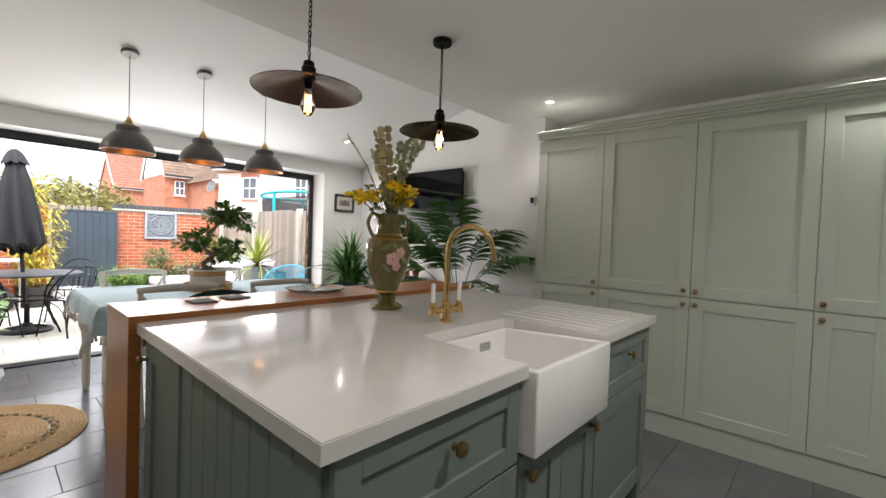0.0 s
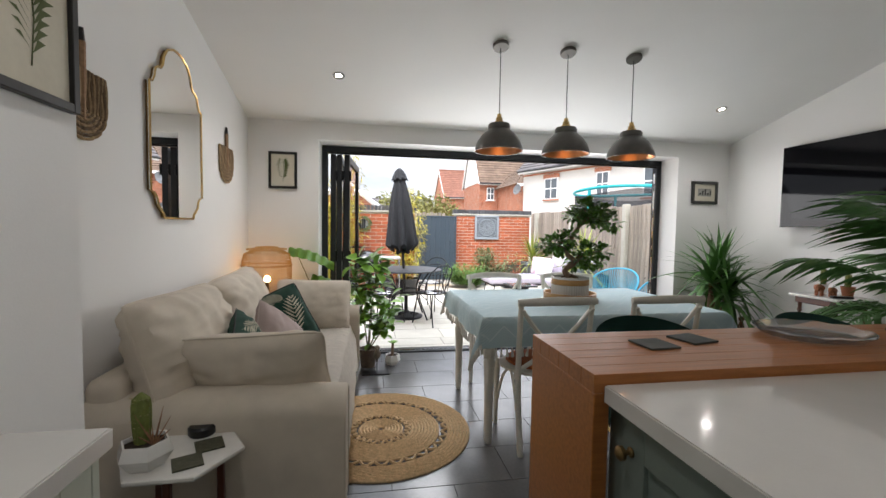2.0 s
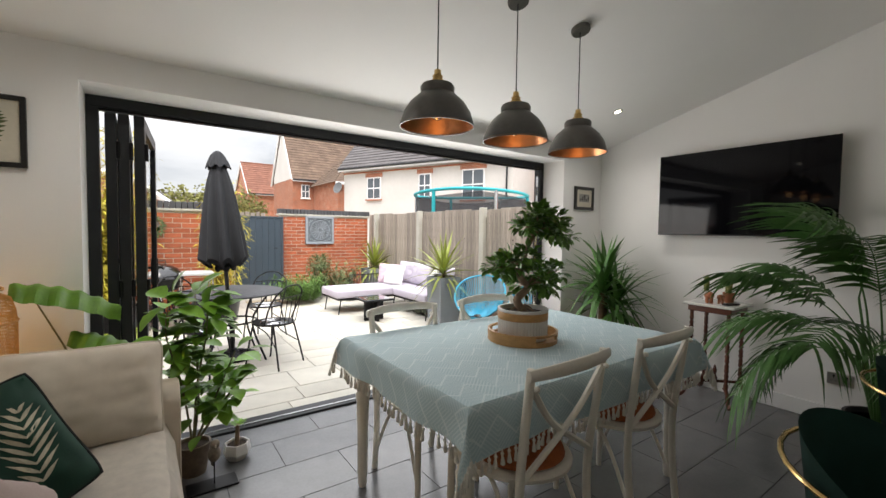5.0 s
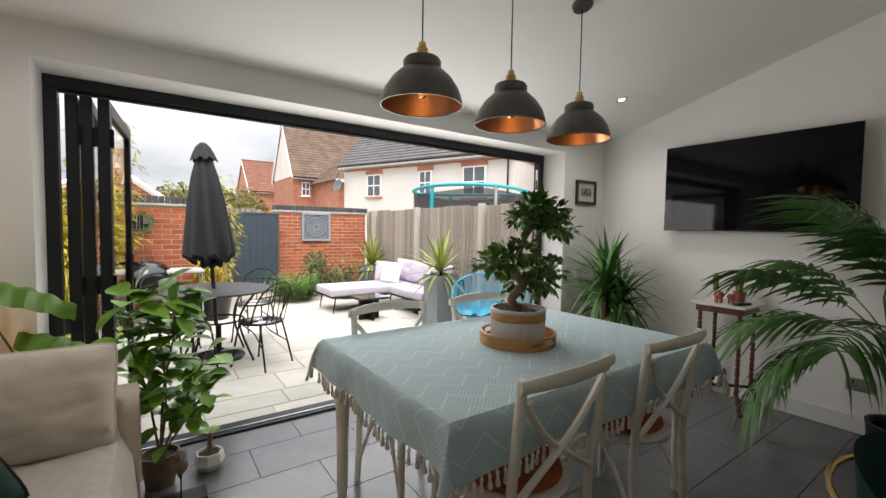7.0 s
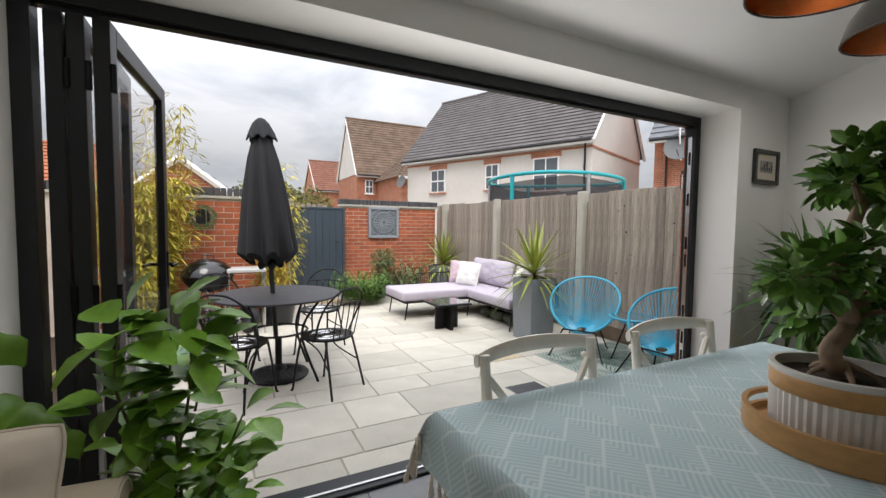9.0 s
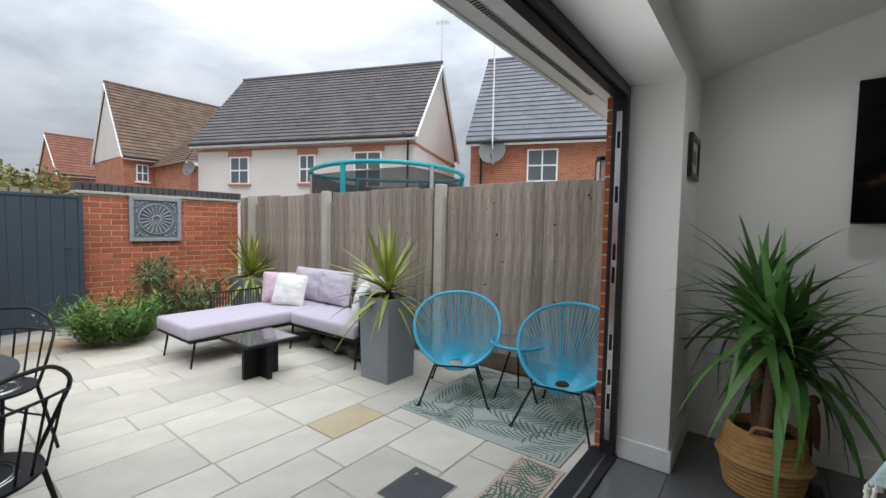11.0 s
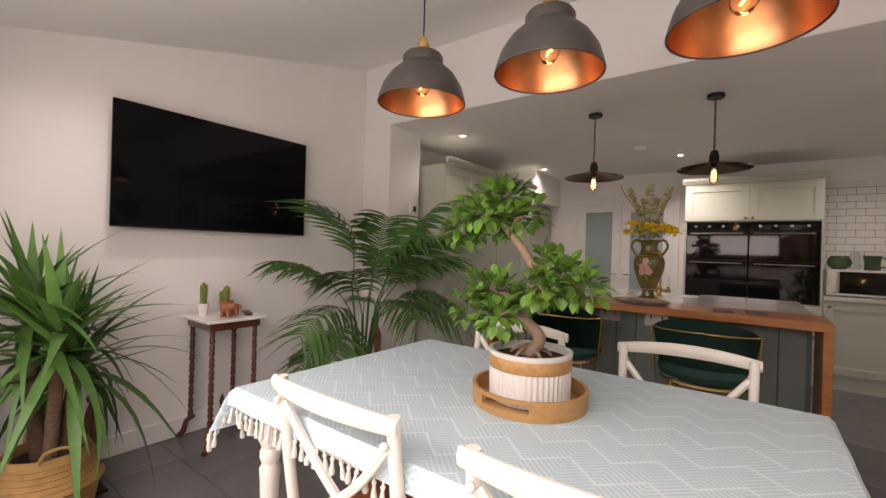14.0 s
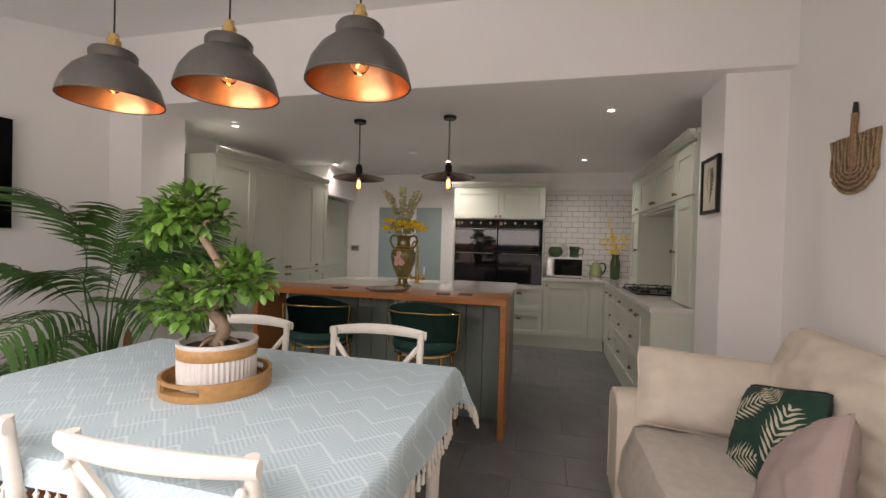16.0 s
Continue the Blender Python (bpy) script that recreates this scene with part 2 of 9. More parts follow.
M_CONC = mat("pale_concrete_post", (0.45, 0.43, 0.37), 0.9, var=0.12, bump=0.3)
M_GATE = mat("blue_grey_gate_paint", (0.045, 0.065, 0.085), 0.5, var=0.08)
M_RENDER = mat("white_house_render", (0.58, 0.55, 0.52), 0.9, var=0.06, scale=0.7, fine=6)
M_SLATE = mat("slate_roof", (0.12, 0.11, 0.11), 0.8, var=0.2, scale=1.5, fine=9, island=0.12)
M_CLAY = mat("brown_clay_tiles", (0.155, 0.105, 0.075), 0.85, var=0.25, scale=1.5, fine=9, island=0.15)
M_HBRICK = mat("house_brick", (0.40, 0.125, 0.06), 0.85, var=0.25, scale=2, fine=25, island=0.15)


def brick_courses(m):
    """Lays stretcher courses with pale joints over a brick colour."""
    nt = m.node_tree
    L = nt.links.new
    b = nt.nodes["Principled BSDF"]
    base = b.inputs["Base Color"].links[0].from_socket
    tc, sp, add, cb, br, mx = (nt.nodes.new(k) for k in ("ShaderNodeTexCoord", "ShaderNodeSeparateXYZ", "ShaderNodeMath", "ShaderNodeCombineXYZ", "ShaderNodeTexBrick", "ShaderNodeMixRGB"))
    L(tc.outputs["Object"], sp.inputs[0])
    L(sp.outputs[0], add.inputs[0])
    L(sp.outputs[1], add.inputs[1])
    L(add.outputs[0], cb.inputs[0])
    L(sp.outputs[2], cb.inputs[1])
    L(cb.outputs[0], br.inputs["Vector"])
    for k, v in (("Scale", 1.0), ("Brick Width", 0.225), ("Row Height", 0.075), ("Mortar Size", 0.009), ("Bias", 0.0)):
        br.inputs[k].default_value = v
    br.inputs["Color1"].default_value, br.inputs["Color2"].default_value, br.inputs["Mortar"].default_value = (1.1, 1.1, 1.1, 1), (0.72, 0.70, 0.70, 1), (1.05, 2.3, 3.6, 1)
    mx.blend_type = 'MULTIPLY'
    mx.inputs[0].default_value = 1.0
    L(base, mx.inputs[1])
    L(br.outputs["Color"], mx.inputs[2])
    L(mx.outputs[0], b.inputs["Base Color"])


brick_courses(M_HBRICK)
M_GLASS = mat("clear_glass", (1, 1, 1), 0.0, var=0, trans=1.0, ior=1.45)
M_PANE = mat("dark_window_pane", (0.10, 0.115, 0.13), 0.05, var=0.1, scale=1)
M_UPVC = mat("white_window_frame", (0.80, 0.80, 0.80), 0.4, var=0.02)

# ---- large structure ----
def slab(name, x0, y0, z0, x1, y1, z1, material, label):
    return struct(name, B(x0, y0, z0, x1, y1, z1), material, label)


slab("ground", -60, -60, -0.9, 60, 90, -0.30, M_JOINT, "bare earth ground reaching the horizon")
slab("subfloor", XL - 0.3, YB - 0.3, -0.30, XR + 0.3, YO - 0.001, -0.012, M_GROUT, "dark grout bed under the floor tiles")
slab("wall_left", XL - 0.3, YB - 0.3, -0.30, XL, YO, 3.2, M_WALL, "white painted side wall behind the sofa")
slab("wall_tv", XR, YB - 0.3, -0.30, XR + 0.3, YO, 3.2, M_WALL, "white painted wall with the television")
slab("wall_back", XL, YB - 0.3, -0.30, XR, YB, 3.2, M_WALL, "white painted back wall of kitchen")
slab("wall_door_left", XL, YD, -0.30, DX0, YO, 3.2, M_WALL, "white painted wall beside folding doors")
slab("wall_door_right", DX1, YD, -0.30, XR, YO, 3.2, M_WALL, "white painted wall beside folding doors")
slab("wall_door_top", DX0, YD, DZ, DX1, YO, 3.2, M_WALL, "white painted wall above folding doors")
slab("pier_left", XL, 2.14, -0.012, -0.63, 2.54, ZK, M_WALL, "white painted pier between kitchen and sofa")
slab("pier_right", 3.65, 2.2, -0.012, XR, YBEAM, ZK, M_WALL, "white painted pier beside tall cupboards")
slab("beam_wall", XL, 2.3, ZK + 0.004, XR, YBEAM, 3.2, M_WALL, "white wall above the kitchen opening")
slab("ceiling_kitchen", XL, YB, ZK, XR, YBEAM - 0.003, ZK + 0.1, M_CEIL, "flat white kitchen ceiling")
ceil = bmesh.new()
prism(ceil, [(YBEAM, ZHIGH), (YD, ZLOW), (YD, ZLOW + 0.1), (YBEAM, ZHIGH + 0.1)], XL, XR, "x")
struct("ceiling_sloped", ceil, M_CEIL, "sloping white ceiling over dining area")
slab("roof_deck", XL - 0.3, YB - 0.3, 3.2, XR + 0.3, YO, 3.3, M_SLATE, "flat roof deck above the house")
for nm, a in (("baseboard_tv", (XR - 0.018, YBEAM, 0, XR, YD, 0.12)), ("baseboard_left", (XL, YBEAM, 0, XL + 0.018, YD, 0.12)),
              ("baseboard_door_right", (DX1 - 0.018, YD - 0.018, 0, XR - 0.018, YD, 0.12)), ("baseboard_reveal", (DX1 - 0.018, YD, 0, DX1, YO - 0.085, 0.12)),
              ("baseboard_door_left", (XL + 0.018, YD - 0.018, 0, DX0, YD, 0.12)), ("baseboard_pier", (3.65 - 0.018, 2.2, 0, 3.65, YBEAM, 0.12)),
              ("baseboard_pier_front", (3.65 - 0.018, YBEAM, 0, XR - 0.018, YBEAM + 0.018, 0.12)), ("baseboard_back", (3.2, YB, 0, XR, YB + 0.018, 0.12))):
    struct(nm, B(*a, 0.004), M_TRIM, "white painted skirting board")
# garden
slab("patio_bed", -3.2, YO, -0.30, 4.6, 14.0, GZ - 0.012, M_JOINT, "sandy bed under patio slabs")

# ---- kitchen ----
def knob(parent, x, y, z, axis, sign, material=None, r=0.016):
    """A turned knob standing off a front; axis is the way it points."""
    bm = lathe([(0.004, 0.0), (0.011, 0.001), (0.011, 0.004), (0.006, 0.008), (0.006, 0.016), (r, 0.022), (r * 0.98, 0.03), (r * 0.5, 0.036)], 12)
    rot = {"x": Euler((0, radians(90 * sign), 0)), "y": Euler((radians(-90 * sign), 0, 0))}[axis].to_matrix().to_4x4()
    moved(bm, Matrix.Translation((x, y, z)) @ rot)
    return part("knob", bm, material or M_BRASS, parent, "aged brass knob", True)


def cup_pull(parent, x, y, z, axis, sign):
    bm = bmesh.new()
    n = 10
    rows = []
    for i in range(n + 1):
        a = math.pi * i / n
        row = []
        for k in range(5):
            b = 0.5 * math.pi * k / 4
            row.append(bm.verts.new((0.042 * math.cos(a) * math.cos(b * 0.55), 0.022 * math.sin(a) * math.sin(b) + 0.003, -0.014 + 0.026 * math.cos(b) * math.sin(a))))
        rows.append(row)
    for a, b in zip(rows, rows[1:]):
        for k in range(4):
            bm.faces.new((a[k], a[k + 1], b[k + 1], b[k]))
    bmesh.ops.solidify(bm, geom=bm.faces[:], thickness=0.003)
    turn = {("y", 1): 0, ("y", -1): 180, ("x", 1): -90, ("x", -1): 90}[(axis, sign)]
    moved(bm, Matrix.Translation((x, y, z)) @ Euler((0, 0, radians(turn))).to_matrix().to_4x4())
    return part("cup_pull", bm, M_BRASS, parent, "aged brass cup pull", True)


def shaker(parent, axis, sign, d, u0, u1, z0, z1, material, name="door", rail=0.075, thick=0.020):
    """A shaker front: four rails round a recessed panel. It spans u0..u1 along the wall and z0..z1; d is where its back lies."""
    g = 0.0018
    u0, u1, z0, z1 = u0 + g, u1 - g, z0 + g, z1 - g
    f = d + sign * thick
    p = d + sign * thick * 0.45

    def slat(a0, b0, a1, b1, front, bev):
        if axis == "x":
            return B(d, a0, b0, front, a1, b1, bev)
        return B(a0, d, b0, a1, front, b1, bev)
    r = min(rail, (u1 - u0) * 0.3, (z1 - z0) * 0.3)
    ob = part(name, slat(u0 + r * 0.99, z0 + r * 0.99, u1 - r * 0.99, z1 - r * 0.99, p, 0), material, parent)
    part("stile", slat(u0, z0, u0 + r, z1, f, 0.0012), material, ob)
    part("stile", slat(u1 - r, z0, u1, z1, f, 0.0012), material, ob)
    part("rail", slat(u0 + r, z0, u1 - r, z0 + r, f, 0.0012), material, ob)
    part("rail", slat(u0 + r, z1 - r, u1 - r, z1, f, 0.0012), material, ob)
    return ob


def cornice(parent, axis, sign, d, u0, u1, z, material):
    """A stepped cornice along the top of a run."""
    bm = bmesh.new()
    for dz0, dz1, out in ((0, 0.015, 0.012), (0.015, 0.032, 0.024), (0.032, 0.052, 0.040), (0.052, 0.064, 0.048)):
        if axis == "x":
            box(bm, min(d, d + sign * out), u0, z + dz0, max(d, d + sign * out), u1, z + dz1, 0.003)
        else:
            box(bm, u0, min(d, d + sign * out), z + dz0, u1, max(d, d + sign * out), z + dz1, 0.003)
    return part("cornice", bm, material, parent)


# tall cupboards along the television wall
TX = 3.42
units = [(2.10, 1.555, "r"), (1.555, 0.95, "r"), (0.95, 0.34, "l"), (0.34, 0.02, "l")]
for y1, y0, side in units:
    t = thing("tall_cupboard", (0, 0, 0), "pale sage green shaker tall cupboard with brass knobs", "cupboard", "tall kitchen cupboards")
    part("body", B(TX, y0, 0.0, XR - 0.002, y1, 2.12, 0.001), M_SAGE, t)
    part("plinth", B(TX - 0.004, y0, 0.0, TX - 0.001, y1, 0.148), M_SAGE, t)
    lo = shaker(t, "x", -1, TX - 0.001, y0, y1, 0.15, 0.955, M_SAGE)
    up = shaker(t, "x", -1, TX - 0.001, y0, y1, 0.96, 2.10, M_SAGE)
    ky = y0 + 0.035 if side == "r" else y1 - 0.035
    knob(lo, TX - 0.021, ky, 0.915, "x", -1)
    knob(up, TX - 0.021, ky, 1.003, "x", -1)
    cornice(t, "x", -1, TX - 0.021, y0, y1, 2.12, M_SAGE)
struct("soffit_box", B(3.40, YB, 1.98, XR, 0.0, ZK, 0.002), M_WALL, "white boxed-in soffit hanging from ceiling")
t = thing("low_cupboard", (0, 0, 0), "sage green cupboard under the boxed soffit", "cupboard")
part("body", B(3.55, YB + 0.01, 0.0, XR, -0.02, 1.96, 0.001), M_SAGE, t)
lo = shaker(t, "x", -1, 3.549, YB + 0.01, -0.02, 0.15, 0.955, M_SAGE)
up = shaker(t, "x", -1, 3.549, YB + 0.01, -0.02, 0.96, 1.94, M_SAGE)
knob(lo, 3.528, -0.08, 0.915, "x", -1)
knob(up, 3.528, -0.08, 1.0, "x", -1)

# oven tower
OX0, OX1, OY = 0.405, 1.635, -0.31
t = thing("oven_housing", (0, 0, 0), "pale sage tall housing for two built-in double ovens", "cupboard")
part("body", B(OX0, YB + 0.002, 0.0, OX1, OY, 0.815, 0.001), M_SAGE, t)
part("body", B(OX0, YB + 0.002, 1.68, OX1, OY, 2.12, 0.001), M_SAGE, t)
for x in (OX0, OX1 - 0.02):
    part("side_panel", B(x, YB + 0.002, 0.815, x + 0.02, OY + 0.02, 1.68), M_SAGE, t)
part("back_panel", B(OX0 + 0.02, YB + 0.002, 0.815, OX1 - 0.02, YB + 0.02, 1.68), M_SAGE, t)
mid = (OX0 + OX1) / 2
for a, b in ((OX0, mid), (mid, OX1)):
    d = shaker(t, "y", 1, OY + 0.001, a, b, 1.69, 2.10, M_SAGE)
    knob(d, mid + (0.03 if a == mid else -0.03), OY + 0.021, 1.72, "y", 1)
    for z0, z1 in ((0.15, 0.46), (0.465, 0.81)):
        dr = shaker(t, "y", 1, OY + 0.001, a, b, z0, z1, M_SAGE, "drawer", 0.055)
        cup_pull(dr, (a + b) / 2, OY + 0.021, (z0 + z1) / 2 + 0.06, "y", 1)
part("plinth", B(OX0, OY - 0.03, 0, OX1, OY - 0.001, 0.148), M_SAGE, t)
cornice(t, "y", 1, OY + 0.021, OX0 - 0.03, OX1 + 0.03, 2.12, M_SAGE)
M_OVEN = mat("black_oven_glass", (0.006, 0.006, 0.007), 0.04, var=0, ior=1.35)
for a, b in ((OX0 + 0.02, mid), (mid, OX1 - 0.02)):
    ov = thing("built_in_oven", (0, 0, 0), "stainless and black glass built-in double oven", "oven", "built-in ovens")
    part("body", B(a + 0.004, YB + 0.03, 0.82, b - 0.004, OY + 0.004, 1.675), M_BLACK, ov)
    part("control_panel", B(a + 0.006, OY + 0.004, 1.585, b - 0.006, OY + 0.024, 1.67, 0.002), M_OVEN, ov)
    for i in range(4):
        x = a + 0.1 + (b - a - 0.2) * i / 3
        moved_k = moved(lathe([(0.016, 0), (0.018, 0.004), (0.016, 0.02), (0.012, 0.022)], 12), Matrix.Translation((x, OY + 0.024, 1.627)) @ Euler((radians(-90), 0, 0)).to_matrix().to_4x4())
        part("dial", moved_k, M_STEEL, ov, "", True)
    for z0, z1 in ((0.83, 1.245), (1.255, 1.575)):
        dr = part("oven_door", B(a + 0.006, OY + 0.004, z0, b - 0.006, OY + 0.026, z1, 0.003), M_OVEN, ov, "black glass oven door")
        part("oven_glass", B(a + 0.020, OY + 0.0262, z0 + 0.014, b - 0.020, OY + 0.029, z1 - 0.042, 0.001), M_OVEN, dr)
        part("oven_handle", tube([(a + 0.05, OY + 0.026, z1 - 0.028), (a + 0.05, OY + 0.06, z1 - 0.028), (b - 0.05, OY + 0.06, z1 - 0.028), (b - 0.05, OY + 0.026, z1 - 0.028)], 0.008, 8), M_STEEL, dr, "", True)

# base units along the back and left walls
t = thing("base_cupboard", (0, 0, 0), "pale sage base cupboard with a brass knob", "cupboard", "base kitchen units")
part("body", B(-0.36, YB + 0.002, 0.0, OX0 - 0.001, OY, 0.878), M_SAGE, t)
d = shaker(t, "y", 1, OY + 0.001, -0.17, OX0 - 0.01, 0.15, 0.872, M_SAGE)
knob(d, OX0 - 0.05, OY + 0.021, 0.82, "y", 1)
part("filler", B(-0.345, OY + 0.001, 0.15, -0.175, OY + 0.02, 0.872, 0.001), M_SAGE, t)
part("plinth", B(-0.36, OY - 0.03, 0, OX0, OY + 0.003, 0.145), M_SAGE, t)
LX = -0.375
runs = [(-0.30, 0.10, "door"), (0.10, 0.55, "drawers"), (0.55, 1.25, "drawers"), (1.25, 1.70, "drawers"), (1.70, 2.10, "door")]
for y0, y1, what in runs:
    t = thing("base_unit", (0, 0, 0), "pale sage base unit under white worktop", "cupboard", "base kitchen units")
    part("body", B(XL + 0.002, y0, 0.0, LX, y1, 0.878), M_SAGE, t)
    part("plinth", B(LX, y0, 0, LX + 0.004, y1, 0.145), M_SAGE, t)
    if what == "door":
        d = shaker(t, "x", 1, LX + 0.001, y0, y1, 0.15, 0.872, M_SAGE)
        knob(d, LX + 0.021, y0 + 0.04 if y0 > 1 else y1 - 0.04, 0.80, "x", 1)
    else:
        for z0, z1 in ((0.15, 0.42), (0.425, 0.69), (0.695, 0.872)):
            d = shaker(t, "x", 1, LX + 0.001, y0, y1, z0, z1, M_SAGE, "drawer", 0.05)
            cup_pull(d, LX + 0.021, (y0 + y1) / 2, (z0 + z1) / 2 + 0.02, "x", 1)
part("end_panel", B(XL + 0.002, 2.10, 0.0, LX + 0.021, 2.12, 0.878, 0.001), M_SAGE, t)
bm = bmesh.new()
prism(bm, [(XL + 0.002, YB + 0.002), (OX0 - 0.002, YB + 0.002), (OX0 - 0.002, OY + 0.035), (LX + 0.035, OY + 0.035), (LX + 0.035, 2.136), (XL + 0.002, 2.136)], 0.88, 0.92, "z")
bmesh.ops.bevel(bm, geom=[e for e in bm.edges if abs(e.verts[0].co.z - e.verts[1].co.z) < 1e-6], offset=0.003, segments=2, affect='EDGES')
solid("worktop", bm, M_QUARTZ, "white quartz worktop on base units", "worktop")
# dresser of wall units standing on the left worktop
t = thing("hob_surround", (0, 0, 0), "pale sage overmantel cupboards round the hob", "cupboard")
WX = -0.62
part("body", B(XL + 0.002, 1.70, 0.921, WX, 2.11, 2.12, 0.001), M_SAGE, t)
d = shaker(t, "x", 1, WX + 0.001, 1.70, 2.11, 0.93, 1.72, M_SAGE)
knob(d, WX + 0.021, 1.74, 1.32, "x", 1)
part("body", B(XL + 0.002, 0.02, 0.921, WX, 0.40, 2.12, 0.001), M_SAGE, t)
d = shaker(t, "x", 1, WX + 0.001, 0.02, 0.40, 0.93, 1.72, M_SAGE)
knob(d, WX + 0.021, 0.36, 1.32, "x", 1)
part("mantel", B(XL + 0.002, 0.40, 1.70, WX, 1.70, 2.12, 0.001), M_SAGE, t)
for y0, y1 in ((0.02, 0.40), (0.40, 1.05), (1.05, 1.70), (1.70, 2.11)):
    d = shaker(t, "x", 1, WX + 0.001, y0, y1, 1.73, 2.10, M_SAGE)
    knob(d, WX + 0.021, y1 - 0.04 if y0 < 1.0 else y0 + 0.04, 1.77, "x", 1)
part("splashback", B(XL + 0.002, 0.40, 0.921, XL + 0.02, 1.70, 1.70), M_SAGE, t)
part("extractor", B(XL + 0.05, 0.55, 1.675, WX - 0.02, 1.55, 1.699, 0.003), M_STEEL, t, "steel extractor grille")
cornice(t, "x", 1, WX + 0.021, 0.0, 2.14, 2.12, M_SAGE)
cornice(t, "y", 1, 2.11, XL + 0.002, WX + 0.02, 2.12, M_SAGE)

# island
IX0, IX1, IY0, IY1 = 0.665, 2.575, 0.925, 2.165
t = thing("kitchen_island", (0, 0, 0), "dark sage kitchen island with tongue and groove sides", "island")
SX0, SX1 = 1.335, 1.885
for a in ((IX0 + 0.04, IY0 + 0.04, 0.66, SX0, 1.385, 0.896), (SX1, IY0 + 0.04, 0.66, IX1 - 0.04, 1.385, 0.896), (IX0 + 0.04, 1.385, 0.66, IX1 - 0.04, 2.20, 0.896), (IX0 + 0.04, IY0 + 0.04, 0.10, IX1 - 0.04, 2.20, 0.66)):
    part("carcass", B(*a), M_SAGE_D, t)
n = 8
for i in range(n):
    y0 = IY0 + 0.045 + (1.74 - IY0 - 0.045) * i / n
    y1 = IY0 + 0.045 + (1.74 - IY0 - 0.045) * (i + 1) / n
    part("board", B(IX0 + 0.026, y0 + 0.0015, 0.0, IX0 + 0.04, y1 - 0.0015, 0.896, 0.004), M_SAGE_D, t)
    part("board", B(IX1 - 0.04, y0 + 0.0015, 0.0, IX1 - 0.026, y1 - 0.0015, 0.896, 0.004), M_SAGE_D, t)
d = shaker(t, "x", -1, IX0 + 0.039, 1.74, 2.12, 0.12, 0.890, M_SAGE_D)
knob(d, IX0 + 0.019, 2.085, 0.82, "x", -1)
n = 14
for i in range(n):
    x0 = IX0 + 0.045 + (IX1 - IX0 - 0.09) * i / n
    x1 = IX0 + 0.045 + (IX1 - IX0 - 0.09) * (i + 1) / n
    part("board", B(x0 + 0.0015, 2.20, 0.0, x1 - 0.0015, 2.214, 0.896, 0.004), M_SAGE_D, t)
for x0, x1, kx in ((IX0 + 0.04, SX0 - 0.01, SX0 - 0.05), (SX1 + 0.01, IX1 - 0.04, IX1 - 0.10)):
    d = shaker(t, "y", -1, IY0 + 0.039, x0, x1, 0.12, 0.645, M_SAGE_D)
    d = shaker(t, "y", -1, IY0 + 0.039, x0, x1, 0.65, 0.890, M_SAGE_D, "drawer", 0.06)
    knob(d, (x0 + x1) / 2 + 0.02, IY0 + 0.019, 0.80, "y", -1, r=0.02)
for x0, x1, kx in ((SX0, (SX0 + SX1) / 2, SX0 + 0.04), ((SX0 + SX1) / 2, SX1, SX1 - 0.04)):
    d = shaker(t, "y", -1, IY0 + 0.039, x0, x1, 0.12, 0.66, M_SAGE_D)
    knob(d, kx, IY0 + 0.019, 0.60, "y", -1, r=0.02)
for x in (IX0 + 0.03, IX1 - 0.08):
    part("corner_foot", B(x, IY0 + 0.03, 0.0, x + 0.05, IY0 + 0.08, 0.12, 0.002), M_SAGE_D, t)
M_OAK = mat("oiled_oak_block", (0.37, 0.135, 0.035), 0.35, var=0.25, scale=6, fine=40, bump=0.05, coat=0.15, stretch=(1, 14, 14))
t = thing("breakfast_bar", (0, 0, 0), "oiled orange oak block breakfast bar on island", "worktop")
for i in range(6):
    part("stave", B(0.640, 2.168 + 0.0625 * i, 0.917, 2.615, 2.168 + 0.0625 * (i + 1) - 0.0006, 0.962, 0.001), M_OAK, t)
part("leg_panel", B(0.640, 2.168, 0.0, 0.680, 2.542, 0.916, 0.002), M_OAK, t)
part("leg_panel", B(2.575, 2.168, 0.0, 2.615, 2.542, 0.916, 0.002), M_OAK, t)
# quartz top with the sink cut out of its front edge
bm = bmesh.new()
prism(bm, [(IX0, IY0), (SX0, IY0), (SX0, 1.33), (SX0 + 0.02, 1.37), (SX1 - 0.02, 1.37), (SX1, 1.33), (SX1, IY0), (IX1, IY0), (IX1, IY1), (IX0, IY1)], 0.898, 0.938, "z")
bmesh.ops.bevel(bm, geom=[e for e in bm.edges if abs(e.verts[0].co.z - e.verts[1].co.z) < 1e-6 and e.verts[0].co.z > 0.92], offset=0.003, segments=2, affect='EDGES')
wt = solid("island_worktop", bm, M_QUARTZ, "white quartz worktop on island", "worktop")
bm = bmesh.new()
for i in range(6):
    x = SX1 + 0.08 + 0.075 * i
    box(bm, x, IY0 + 0.05, 0.9381, x + 0.006, 1.45, 0.9391)
part("drainer_groove", bm, M_TRIM, wt)
# butler sink
bm = bmesh.new()
s0, s1, sy0, sy1, sz0, sz1 = SX0 + 0.003, SX1 - 0.003, 0.895, 1.38, 0.668, 0.897
def sink_ring(x0, y0, x1, y1, zf, zb):
    return [bm.verts.new(p) for p in ((x0, y0, zf), (x1, y0, zf), (x1, y1, zb), (x0, y1, zb))]


